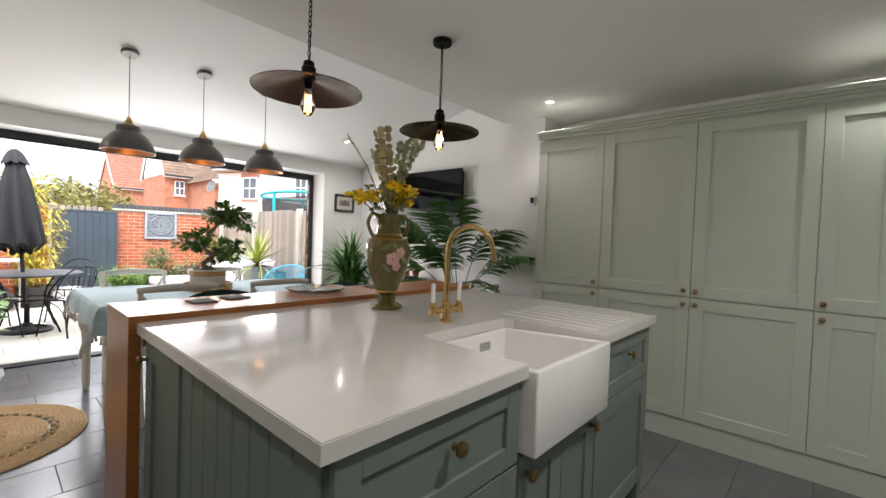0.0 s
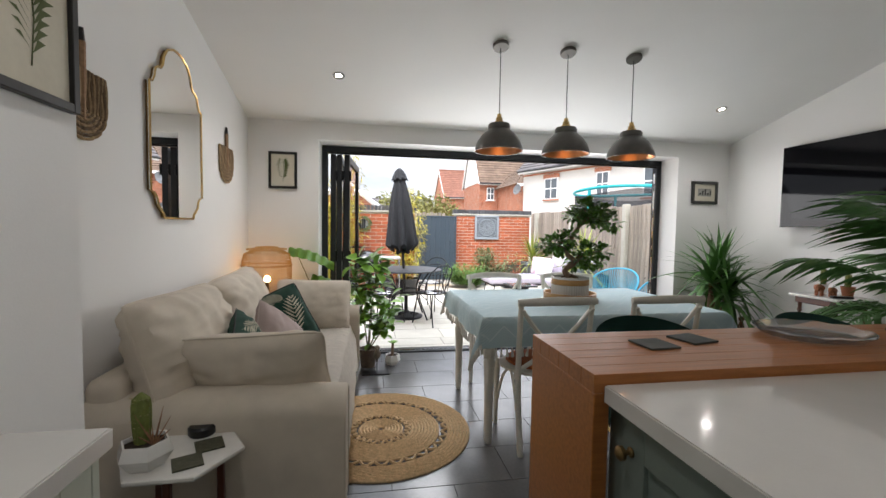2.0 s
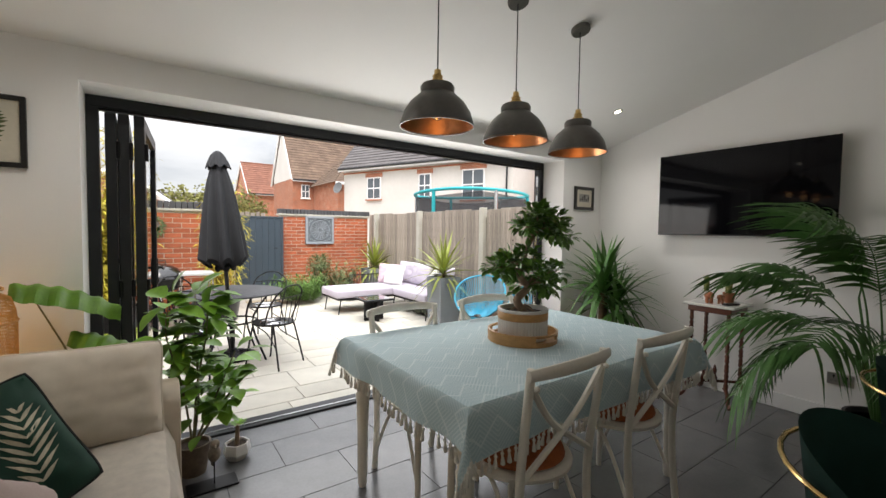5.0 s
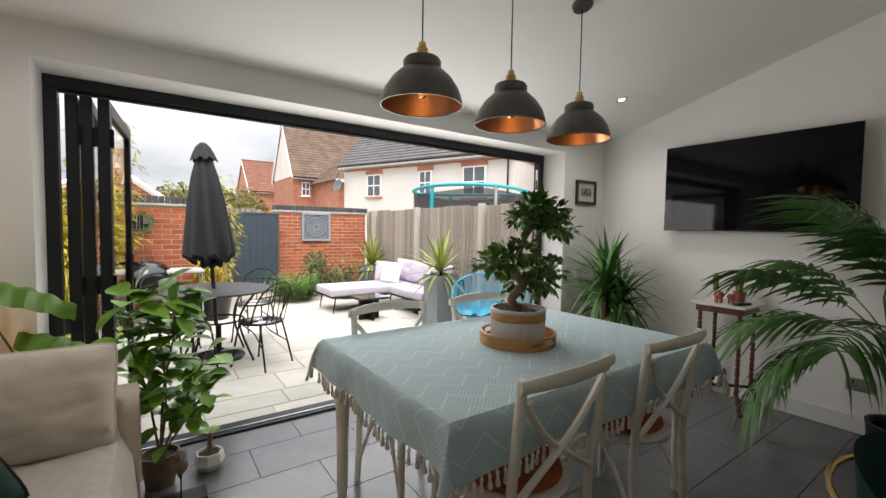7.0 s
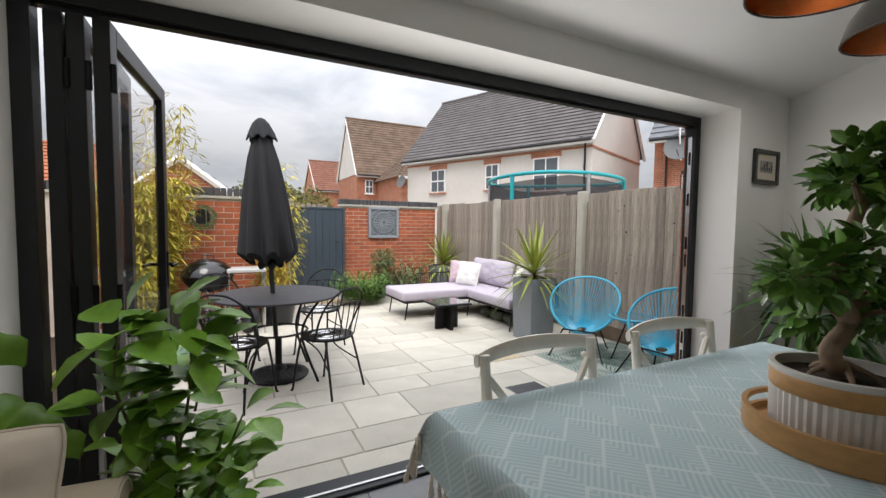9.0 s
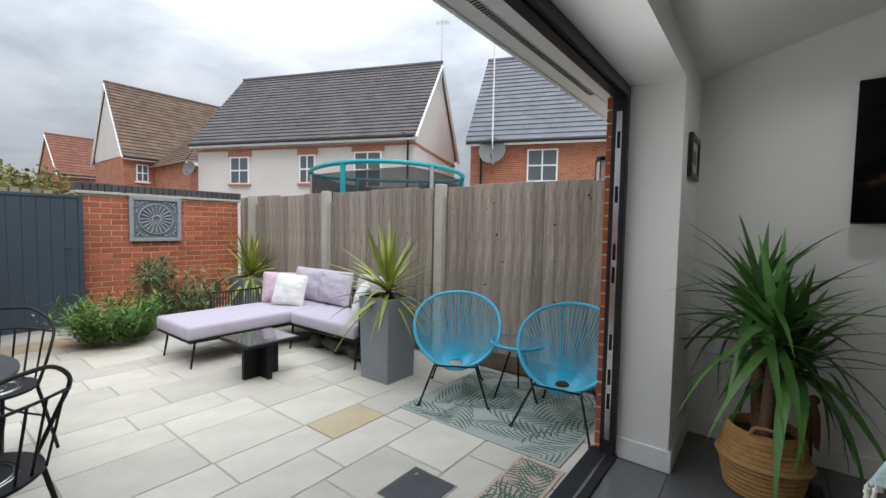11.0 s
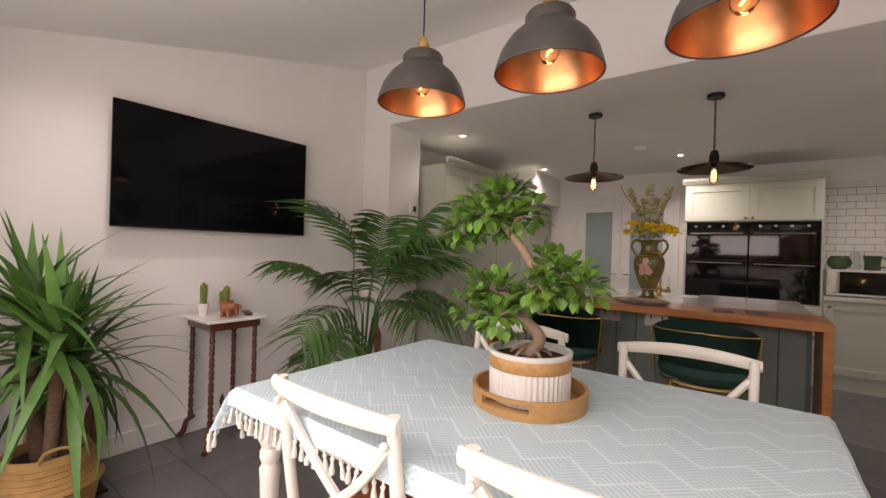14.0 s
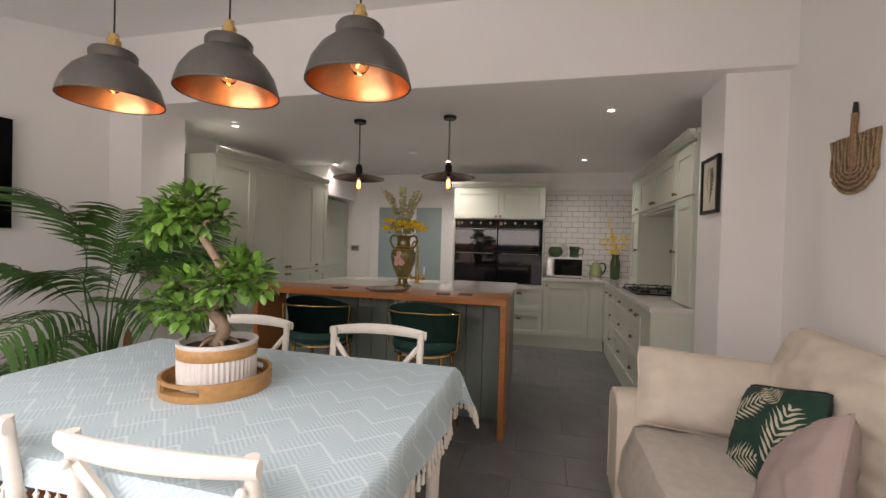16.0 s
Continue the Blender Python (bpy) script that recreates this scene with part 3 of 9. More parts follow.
w_ = 0.030
loops = [sink_ring(s0, sy0, s1, sy1, sz0, sz0), sink_ring(s0, sy0, s1, sy1, 0.923, sz1), sink_ring(s0 + w_, sy0 + w_, s1 - w_, sy1 - w_, 0.921, sz1), sink_ring(s0 + w_ + 0.01, sy0 + w_ + 0.01, s1 - w_ - 0.01, sy1 - w_ - 0.01, sz0 + 0.03, sz0 + 0.03)]
for a, b in zip(loops, loops[1:]):
    for k in range(4):
        bm.faces.new((a[k], a[(k + 1) % 4], b[(k + 1) % 4], b[k]))
bm.faces.new(list(reversed(loops[0])))
bm.faces.new(loops[-1])
bmesh.ops.bevel(bm, geom=bm.edges[:], offset=0.008, segments=3, affect='EDGES', profile=0.5)
t = solid("butler_sink", bm, M_CERAMIC, "white glazed ceramic butler sink in island", "sink", smooth=True)
part("overflow", B((s0 + s1) / 2 + 0.05, sy1 - 0.034, 0.82, (s0 + s1) / 2 + 0.13, sy1 - 0.029, 0.86, 0.004), M_STEEL, t)

# ---- living and dining ----
def pillow(w, h, d, seed=0, n=26, pinch=0.07, wr=0.011):
    """A stuffed cushion standing in x and z, its front to -y; returns the mesh and its front surface as a function."""
    def edge(u, v):
        corner = 1 - 0.075 * (u * v) ** 4
        return (w / 2 * u * (1 - pinch * (1 - v * v)) * corner, h / 2 * v * (1 - pinch * (1 - u * u)) * corner)

    def thick(u, v):
        k = max(0.0, (1 - abs(u) ** 2.6) * (1 - abs(v) ** 2.6)) ** 0.50
        q = noise.noise(Vector((u * 2.3 + seed * 7.1, v * 2.3, seed))) * wr + noise.noise(Vector((u * 5 + seed, v * 5 + seed * 3, 1))) * wr * 0.6
        crease = noise.noise(Vector((u * 9 + seed, v * 2.2, 3.3))) * v * v + noise.noise(Vector((u * 2.2, v * 9 + seed, 6.1))) * u * u
        return d * 0.54 * k + (q + crease * wr * 0.9) * min(1, k * 3)

    def front(u, v, off=0.0):
        x, z = edge(u, v)
        return Vector((x, -thick(u, v) - off, z))
    bm = bmesh.new()
    F = [[bm.verts.new(front(-1 + 2 * i / n, -1 + 2 * j / n)) for j in range(n + 1)] for i in range(n + 1)]
    K = [[F[i][j] if i in (0, n) or j in (0, n) else bm.verts.new((edge(-1 + 2 * i / n, -1 + 2 * j / n)[0], thick(1 - 2 * i / n, -1 + 2 * j / n), edge(-1 + 2 * i / n, -1 + 2 * j / n)[1])) for j in range(n + 1)] for i in range(n + 1)]
    for i in range(n):
        for j in range(n):
            bm.faces.new((F[i][j], F[i + 1][j], F[i + 1][j + 1], F[i][j + 1]))
            bm.faces.new((K[i][j], K[i][j + 1], K[i + 1][j + 1], K[i + 1][j]))
    return bm, front, edge


def piping(edge, r=0.005, n=14):
    pts = [(*edge(-1 + 2 * i / n, -1),) for i in range(n)] + [(*edge(1, -1 + 2 * i / n),) for i in range(n)] + [(*edge(1 - 2 * i / n, 1),) for i in range(n)] + [(*edge(-1, 1 - 2 * i / n),) for i in range(n)]
    return tube([(x, 0, z) for x, z in pts], r, 6, closed=True)


def cushion(name, m, w, h, d, material, label, seed, pipe=None, fronds=()):
    t = thing(name, m, label, "cushion", "sofa cushions")
    bm, front, edge = pillow(w, h, d, seed)
    part("cover", bm, material, t, "", True)
    part("piping", piping(edge), pipe or material, t, "", True)
    for cu, cv, ang, ln, mt in fronds:
        bm = bmesh.new()
        ca, sa = math.cos(ang), math.sin(ang)
        for k in range(-9, 10):
            if k == 0:
                continue
            s0 = (abs(k) / 9) * ln * 1.6 - ln * 0.8
            side = 1 if k > 0 else -1
            wl = ln * 0.55 * math.sin(math.pi * (0.12 + 0.85 * abs(k) / 9.5)) + 0.03
            pts = []
            for q in range(5):
                f = q / 4
                a, b = s0 + wl * f * 0.75, side * wl * f * 0.8
                wdt = ln * 0.052 * math.sin(math.pi * min(1, f + 0.12)) + 0.002
                for e in (-1, 1):
                    a2, b2 = a + e * wdt, b
                    u, v = cu + a2 * ca - b2 * sa, cv + a2 * sa + b2 * ca
                    if abs(u) < 0.95 and abs(v) < 0.95:
                        pts.append(bm.verts.new(front(u, v, 0.0018)))
                    else:
                        pts.append(None)
            for q in range(4):
                f4 = [pts[2 * q], pts[2 * q + 1], pts[2 * q + 3], pts[2 * q + 2]]
                if all(f4):
                    bm.faces.new(f4)
        part("palm_print", bm, mt, t, "cream printed palm frond")
    return t


M_FOREST = mat("forest_green_velvet", (0.010, 0.045, 0.030), 0.85, var=0.2, scale=10, fine=200)
M_PRINT = mat("cream_frond_print", (0.50, 0.47, 0.36), 0.8, var=0.15, scale=30)
M_MAUVE = mat("mauve_velvet", (0.36, 0.285, 0.265), 0.85, var=0.12, scale=10, fine=200)
M_BKPIPE = mat("black_piping", (0.012, 0.014, 0.013), 0.8, var=0.1)
M_WOODF = mat("dark_wood_foot", (0.06, 0.025, 0.015), 0.5, var=0.2)


# sofa: seat faces +x
s = thing("sofa", (0, 0, 0), "two-seat oatmeal linen sofa with loose cushions", "sofa")
SY0, SY1 = 2.98, 5.08
part("base", B(-0.93, SY0 + 0.10, 0.10, 0.0, SY1 - 0.10, 0.30, 0.02, 3), M_LINEN, s, "", True)


def sofa_arm(y0, y1):
    bm = bmesh.new()
    n, m = 12, 16
    prof = []
    for i in range(n + 1):
        a = math.pi * (1 - i / n)
        prof.append(((y0 + y1) / 2 + (y1 - y0) / 2 * math.cos(a) * 1.04, 0.545 + 0.085 * math.sin(a)))
    prof = [(y0, 0.09)] + prof + [(y1, 0.09)]
    rows = []
    for k in range(m + 1):
        x = -0.93 + 0.96 * k / m
        drop = 0.05 * max(0, (k / m - 0.55)) ** 1.5
        rows.append([bm.verts.new((x, y + 0.006 * noise.noise(Vector((x * 4, z * 5, y))), z - drop + 0.006 * noise.noise(Vector((x * 3, z * 3, y * 3 + 5))))) for y, z in prof])
    for a, b in zip(rows, rows[1:]):
        for j in range(len(prof) - 1):
            bm.faces.new((a[j], b[j], b[j + 1], a[j + 1]))
        bm.faces.new((a[-1], b[-1], b[0], a[0]))
    bm.faces.new(rows[0])
    bm.faces.new(list(reversed(rows[-1])))
    return bm


for y0, y1 in ((SY0, SY0 + 0.24), (SY1 - 0.24, SY1)):
    part("arm", sofa_arm(y0, y1), M_LINEN, s, "", True)
    ym = [(0.031, (y0 + y1) / 2 + 0.122 * math.cos(math.pi * i / 12), 0.52 + 0.085 * math.sin(math.pi * i / 12)) for i in range(13)]
    part("arm_piping", tube([(0.031, y1 + 0.002, 0.1)] + ym + [(0.031, y0 - 0.002, 0.1)], 0.005, 6), M_LINEN, s, "", True)
part("back_frame", B(-0.945, SY0 + 0.05, 0.10, -0.80, SY1 - 0.05, 0.70, 0.05, 4), M_LINEN, s, "", True)
bm = bmesh.new()
n1, n2 = 22, 34
rows = []
for i in range(n1 + 1):
    row = []
    for j in range(n2 + 1):
        u, v = i / n1, j / n2
        x, y = -0.82 + 0.86 * u, SY0 + 0.235 + (SY1 - SY0 - 0.47) * v
        z = 0.475 + 0.025 * math.sin(math.pi * u) ** 0.5 + 0.010 * noise.noise(Vector((x * 6, y * 6, 2))) + 0.007 * noise.noise(Vector((x * 15, y * 15, 4)))
        if u > 0.9:
            k = (u - 0.9) / 0.1
            x, z = 0.0 - 0.046 + 0.075 * math.sin(k * 1.5), z - 0.30 * k ** 1.3
            x += 0.012 * noise.noise(Vector((y * 5, z * 5, 8)))
        row.append(bm.verts.new((x, y, z)))
    rows.append(row)
for a, b in zip(rows, rows[1:]):
    for j in range(n2):
        bm.faces.new((a[j], b[j], b[j + 1], a[j + 1]))
bmesh.ops.solidify(bm, geom=bm.faces[:], thickness=0.02)
part("seat_throw", bm, M_THROW, s, "cream textured throw over the seat", True)
part("seat_cushion", B(-0.82, SY0 + 0.245, 0.30, -0.03, SY1 - 0.245, 0.462, 0.04, 3), M_LINEN, s, "", True)
for x in (-0.88, -0.06):
    for y in (SY0 + 0.12, SY1 - 0.12):
        part("foot", lathe([(0.022, 0.0), (0.034, 0.10)], 12, at=(x, y, 0)), M_WOODF, s, "dark turned wooden foot", True)
for yc, wd, sd, lean in ((3.46, 0.90, 1, 1.5), (4.29, 0.84, 2, -2.0)):
    bm, fr, ed = pillow(wd, 0.56, 0.28, sd, 34, 0.06, 0.024)
    seat = Matrix.Translation((-0.725, yc, 0.715)) @ Euler((radians(-17), radians(lean), radians(90))).to_matrix().to_4x4()
    bc = part("back_cushion", moved(bm, seat), M_LINEN, s, "", True)
    part("piping", moved(piping(ed, 0.006), seat), M_LINEN, bc, "", True)
cushion("scatter_cushion", pose(-0.36, 3.21, 0.665, -24, 3, 176), 0.64, 0.38, 0.19, M_LINEN, "oatmeal linen cushion leaning on sofa arm", 5)
cushion("scatter_cushion", pose(-0.32, 4.74, 0.665, -22, 2, 4), 0.60, 0.43, 0.17, M_LINEN, "oatmeal linen cushion leaning on sofa arm", 6)
fr = [(-0.45, 0.35, 0.6, 0.62, M_PRINT), (0.5, -0.1, 1.35, 0.75, M_PRINT), (-0.35, -0.65, 0.2, 0.6, M_PRINT), (0.1, 0.75, 2.6, 0.5, M_PRINT)]
cushion("scatter_cushion", pose(-0.49, 4.29, 0.635, -26, -22, 24), 0.44, 0.44, 0.15, M_FOREST, "dark green cushion with cream palm fronds", 7, M_BKPIPE, fr)
cushion("scatter_cushion", pose(-0.47, 3.55, 0.630, -24, -14, 104), 0.41, 0.41, 0.15, M_FOREST, "dark green cushion with cream palm fronds", 8, M_BKPIPE, fr)
cushion("scatter_cushion", pose(-0.40, 3.86, 0.605, -32, 38, 52), 0.42, 0.42, 0.15, M_MAUVE, "dusky mauve velvet cushion on sofa", 9)

# round jute rug
M_JUTE = mat("woven_jute", (0.68, 0.49, 0.285), 0.95, var=0.25, scale=60, fine=260, bump=0.8)
rug = thing("jute_rug", (0.20, 3.93, 0.0), "round natural braided jute rug with openwork rings", "rug")
r = 0.030
while r < 0.575:
    if 0.135 < r < 0.185 or 0.38 < r < 0.43:
        k = 22 if r < 0.3 else 30
        bm = bmesh.new()
        for i in range(k):
            a0, a1 = 2 * math.pi * i / k, 2 * math.pi * (i + 0.86) / k
            wid = 0.034
            pts = [((r + wid * math.sin(math.pi * q / 8)) * math.cos(a0 + (a1 - a0) * q / 8), (r + wid * math.sin(math.pi * q / 8)) * math.sin(a0 + (a1 - a0) * q / 8), 0.009) for q in range(9)]
            tube(pts, 0.008, 5, bm)
        part("openwork_ring", bm, M_JUTE, rug, "", True)["kind"] = "stuff"
        r += 0.048
    else:
        n = max(24, int(r * 160))
        bm = bmesh.new()
        rr = [(r - 0.0095, 0.001), (r - 0.0095, 0.008), (r, 0.014), (r + 0.0095, 0.008), (r + 0.0095, 0.001)]
        rings = [[bm.verts.new((q[0] * math.cos(2 * math.pi * i / n), q[0] * math.sin(2 * math.pi * i / n), q[1] + (0.003 if i % 2 and j == 2 else 0))) for i in range(n)] for j, q in enumerate(rr)]
        for a, b in zip(rings, rings[1:]):
            for i in range(n):
                bm.faces.new((a[i], a[(i + 1) % n], b[(i + 1) % n], b[i]))
        part("braid", bm, M_JUTE, rug)
        r += 0.0205

# hexagonal marble side table between pier and sofa
M_MARBLE = mat("white_marble", (0.72, 0.71, 0.68), 0.15, var=0.08, scale=7, fine=30, coat=0.3)
M_MAHOG = mat("mahogany", (0.10, 0.028, 0.014), 0.3, var=0.3, scale=12, coat=0.3, stretch=(1, 1, 0.3))
HT = 0.50
t = thing("hexagonal_side_table", (-0.52, 2.86, 0), "small hexagonal white marble side table on dark wood legs", "side table")
part("tabletop", lathe([(0.20, HT - 0.018), (0.205, HT - 0.012), (0.205, HT - 0.003), (0.20, HT)], 6), M_MARBLE, t)
for i in range(3):
    a = radians(30 + 120 * i)
    part("leg", moved(B(-0.012, -0.012, 0, 0.012, 0.012, HT - 0.018, 0.003), Matrix.Translation((0.12 * math.cos(a), 0.12 * math.sin(a), 0))), M_MAHOG, t)
t = thing("faceted_pot", (-0.60, 2.78, HT), "white faceted ceramic pot with small cacti", "plant pot")
part("pot", lathe([(0.055, 0), (0.085, 0.045), (0.072, 0.085), (0.066, 0.085), (0.066, 0.07)], 6, cap=True), M_CERAMIC, t)
part("soil", lathe([(0.0005, 0.072), (0.064, 0.072)], 6, cap=False), M_SOIL, t)
M_CACTUS = mat("cactus_green", (0.16, 0.19, 0.05), 0.8, var=0.25, scale=30)
M_SPINE = mat("pale_spines", (0.55, 0.45, 0.25), 0.8, var=0.1)


def cactus(parent, at, h, r):
    n = 20
    bm = bmesh.new()
    rings = []
    for k in range(9):
        f = k / 8
        rad = r * (0.85 + 0.25 * math.sin(f * 2.6)) * (1 if f < 0.8 else math.sqrt(max(0.02, 1 - ((f - 0.8) / 0.2) ** 2)))
        rings.append([bm.verts.new((at[0] + rad * (1 + 0.12 * (i % 2)) * math.cos(2 * math.pi * i / n), at[1] + rad * (1 + 0.12 * (i % 2)) * math.sin(2 * math.pi * i / n), at[2] + h * f)) for i in range(n)])
    for a, b in zip(rings, rings[1:]):
        for i in range(n):
            bm.faces.new((a[i], a[(i + 1) % n], b[(i + 1) % n], b[i]))
    bm.faces.new(rings[-1])
    c = part("cactus_stem", bm, M_CACTUS, parent, "ribbed green cactus")
    bm = bmesh.new()
    for q in range(60):
        a, f = random.uniform(0, 6.28), random.uniform(0.1, 0.98)
        p = Vector((at[0] + r * 1.05 * math.cos(a), at[1] + r * 1.05 * math.sin(a), at[2] + h * f))
        tube([p, p + Vector((math.cos(a) * 0.008, math.sin(a) * 0.008, random.uniform(0, 0.008)))], 0.0006, 3, bm)
    part("spines", bm, M_SPINE, c)


cactus(t, (-0.015, 0.01, 0.07), 0.17, 0.024)
bm = bmesh.new()
for i in range(9):
    a = i * 0.7
    tube([(0.03, -0.01, 0.07), (0.03 + 0.05 * math.cos(a), -0.01 + 0.05 * math.sin(a), 0.12 + 0.03 * (i % 3))], 0.004, 4, bm, r1=0.0008)
part("dried_succulent", bm, mat("dried_succulent", (0.30, 0.16, 0.09), 0.9), t)
M_BLKPL = mat("black_plastic", (0.010, 0.010, 0.011), 0.35, var=0.1)
solid("smart_speaker", lathe([(0.045, HT), (0.049, HT + 0.006), (0.049, HT + 0.028), (0.042, HT + 0.036)], 24, at=(-0.50, 2.98, 0)), M_BLKPL, "small round black speaker on side table", "speaker", smooth=True)
M_COASTER = mat("carved_green_coaster", (0.06, 0.06, 0.035), 0.6, var=0.5, scale=90, fine=160, bump=0.5)
for x, y in ((-0.44, 2.88), (-0.47, 2.77)):
    solid("coaster", moved(B(-0.045, -0.045, 0, 0.045, 0.045, 0.006, 0.001), pose(x, y, HT + 0.0005, 0, 0, 25)), M_COASTER, "dark patterned square coaster on side table", "coaster", "coasters")

# velvet pouffe by the end of the base units
t = thing("velvet_pouffe", pose(-0.335, 2.40, 0) @ Matrix.Scale(0.92, 4), "round dark green velvet pouffe on tiled floor", "pouffe")
part("body", lathe([(0.165, 0.03), (0.192, 0.06), (0.200, 0.20), (0.196, 0.345), (0.190, 0.36)], 32), M_GREEN, t, "", True)
part("lid", lathe([(0.190, 0.362), (0.198, 0.372), (0.192, 0.398), (0.150, 0.415), (0.070, 0.422), (0.004, 0.424)], 32), M_GREEN, t, "", True)
part("piping", tube([(0.198 * math.cos(q), 0.198 * math.sin(q), 0.361) for q in [2 * math.pi * i / 40 for i in range(40)]], 0.005, 6, closed=True), M_GREEN, t, "", True)
part("base", lathe([(0.150, 0.0), (0.160, 0.03)], 28), M_WOODF, t, "", True)

# pictures, mirror and fans
M_FRAME = mat("black_picture_frame", (0.012, 0.011, 0.010), 0.4, var=0.1)
M_MOUNT = mat("aged_cream_paper", (0.60, 0.56, 0.46), 0.9, var=0.06, scale=8)
M_LEAFP = mat("pressed_leaf_ink", (0.10, 0.12, 0.05), 0.9, var=0.2)
M_ENGR = mat("grey_engraving", (0.30, 0.29, 0.27), 0.9, var=0.4, scale=40)


def picture(m, w, h, label, art, fw=0.022, frame_mat=None):
    """A framed picture standing in x and z, its face to -y."""
    t = thing("framed_picture", m, label, "picture", "framed pictures")
    fm = frame_mat or M_FRAME
    for a in ((-w / 2, -h / 2, -w / 2 + fw, h / 2), (w / 2 - fw, -h / 2, w / 2, h / 2), (-w / 2 + fw, -h / 2, w / 2 - fw, -h / 2 + fw), (-w / 2 + fw, h / 2 - fw, w / 2 - fw, h / 2)):
        part("frame", B(a[0], -0.024, a[1], a[2], -0.002, a[3], 0.002), fm, t)
    part("mount", B(-w / 2 + fw, -0.012, -h / 2 + fw, w / 2 - fw, -0.003, h / 2 - fw), M_MOUNT, t)
    if art == "leaf":
        bm = bmesh.new()
        tube([(0, -0.013, -h * 0.3), (0.01, -0.013, 0), (0, -0.013, h * 0.3)], 0.0018, 4, bm)
        for k in range(9):
            z = -h * 0.22 + h * 0.055 * k
            for sd in (-1, 1):
                ln = w * 0.26 * (1 - 0.5 * abs(k - 4) / 5)
                a, b, c = Vector((0.004, -0.0131, z)), Vector((sd * ln * 0.55, -0.0131, z + ln * 0.65)), Vector((sd * ln, -0.0131, z + ln * 0.75))
                off = Vector((0.005, 0, -0.007))
                bm.faces.new([bm.verts.new(q) for q in (a, b - off, c, b + off)])
        part("leaf_print", bm, M_LEAFP, t)
    else:
        part("engraving", B(-w * 0.26, -0.0135, -h * 0.16, w * 0.26, -0.0121, h * 0.18), M_ENGR, t)
        bm = bmesh.new()
        for k in range(5):
            x = -w * 0.2 + w * 0.1 * k
            box(bm, x, -0.0145, -h * 0.1, x + w * 0.05, -0.0136, -h * 0.1 + h * (0.10 + 0.08 * (k % 3)))
        part("engraving_detail", bm, M_FRAME, t)
    return t


picture(pose(-0.66, YD, 1.797), 0.245, 0.33, "black framed pressed leaf print on wall", "leaf")
picture(pose(3.687, YD, 1.722), 0.315, 0.24, "dark framed small engraving on wall", "engraving", 0.03, mat("pewter_frame", (0.05, 0.05, 0.048), 0.4, 0.4, var=0.3, scale=60))
picture(pose(-0.63, 2.38, 1.75, 0, 0, 90), 0.28, 0.36, "black framed pressed fern print on pier", "leaf")

# scalloped mirror
def mirror_outline(w, h, k=1.0, n=10):
    half = [(0, 0.5), (0.08, 0.495), (0.19, 0.465), (0.25, 0.415), (0.275, 0.36), (0.31, 0.335), (0.36, 0.33), (0.40, 0.31), (0.42, 0.265), (0.45, 0.235), (0.50, 0.227), (0.50, 0.0), (0.50, -0.355), (0.45, -0.362), (0.41, -0.385), (0.39, -0.43), (0.34, -0.455), (0.30, -0.475), (0.285, -0.5)]
    full = half + [(-x, z) for x, z in reversed(half[1:])]
    return [(x * w * k, z * h * k) for x, z in full]


t = thing("wall_mirror", pose(XL, 3.89, 1.787, 0, 0, 90), "tall scalloped wall mirror with thin brass rim", "mirror")
out = mirror_outline(0.63, 0.92)
part("rim", tube([(x, -0.020, z) for x, z in out], 0.0065, 6, closed=True), M_GOLD, t, "", True)
bm = bmesh.new()
prism(bm, mirror_outline(0.625, 0.915), -0.017, -0.001)
part("backing", bm, M_BRASS, t)
bm = bmesh.new()
prism(bm, mirror_outline(0.65, 0.91), -0.0195, -0.0172)
part("glass", bm, M_MIRROR, t, "clear mirror glass")

M_FAN = mat("woven_seagrass_fan", (0.17, 0.115, 0.07), 0.9, var=0.5, scale=30, fine=120, bump=0.7)


M_FAN2 = mat("pale_seagrass", (0.36, 0.25, 0.14), 0.9, var=0.4, scale=70, fine=260, bump=0.8)


def fan(m, w=0.30):
    t = thing("woven_fan", m, "hand-woven brown seagrass fan hung on wall", "wall decoration", "woven fans")
    for k in range(11):
        f = (k + 1.4) / 12.4
        rx, rz = w / 2 * f, 0.125 * f ** 1.4
        bm = bmesh.new()
        pts = [Vector((rx * 1.04, 0, 0.142)), Vector((rx * 1.02, 0, 0.07))] + [Vector((rx * math.cos(a) ** 1 * (1 - 0.10 * math.sin(a)), 0, -0.01 - rz * math.sin(a))) for a in [math.pi * i / 18 for i in range(19)]] + [Vector((-rx * 1.02, 0, 0.07)), Vector((-rx * 1.04, 0, 0.142))]
        line = curve_pts(pts, 3)
        for s_ in (0.0, 1.6):
            tube([p + Vector((0, -0.011 - 0.004 * math.sin(i * 0.8 + s_ + k), 0.0)) for i, p in enumerate(line)], 0.0062, 5, bm)
        part("woven_coil", bm, M_FAN if k % 2 else M_FAN2, t, "", True)
    part("handle", tube([(0, -0.012, -0.05), (0, -0.014, 0.10), (0.004, -0.012, 0.24)], 0.011, 7, r1=0.014), mat("wrapped_fan_handle", (0.30, 0.18, 0.10), 0.8, var=0.3, scale=50), t, "", True)
    part("loop", tube([(0.004, -0.012, 0.24), (0.004, -0.012, 0.29)], 0.012, 7, r1=0.008), M_FRAME, t)
    return t


fan(pose(XL, 3.10, 1.735, 0, 0, 90), 0.31)
fan(pose(XL, 4.705, 1.735, 0, 0, 90), 0.30)

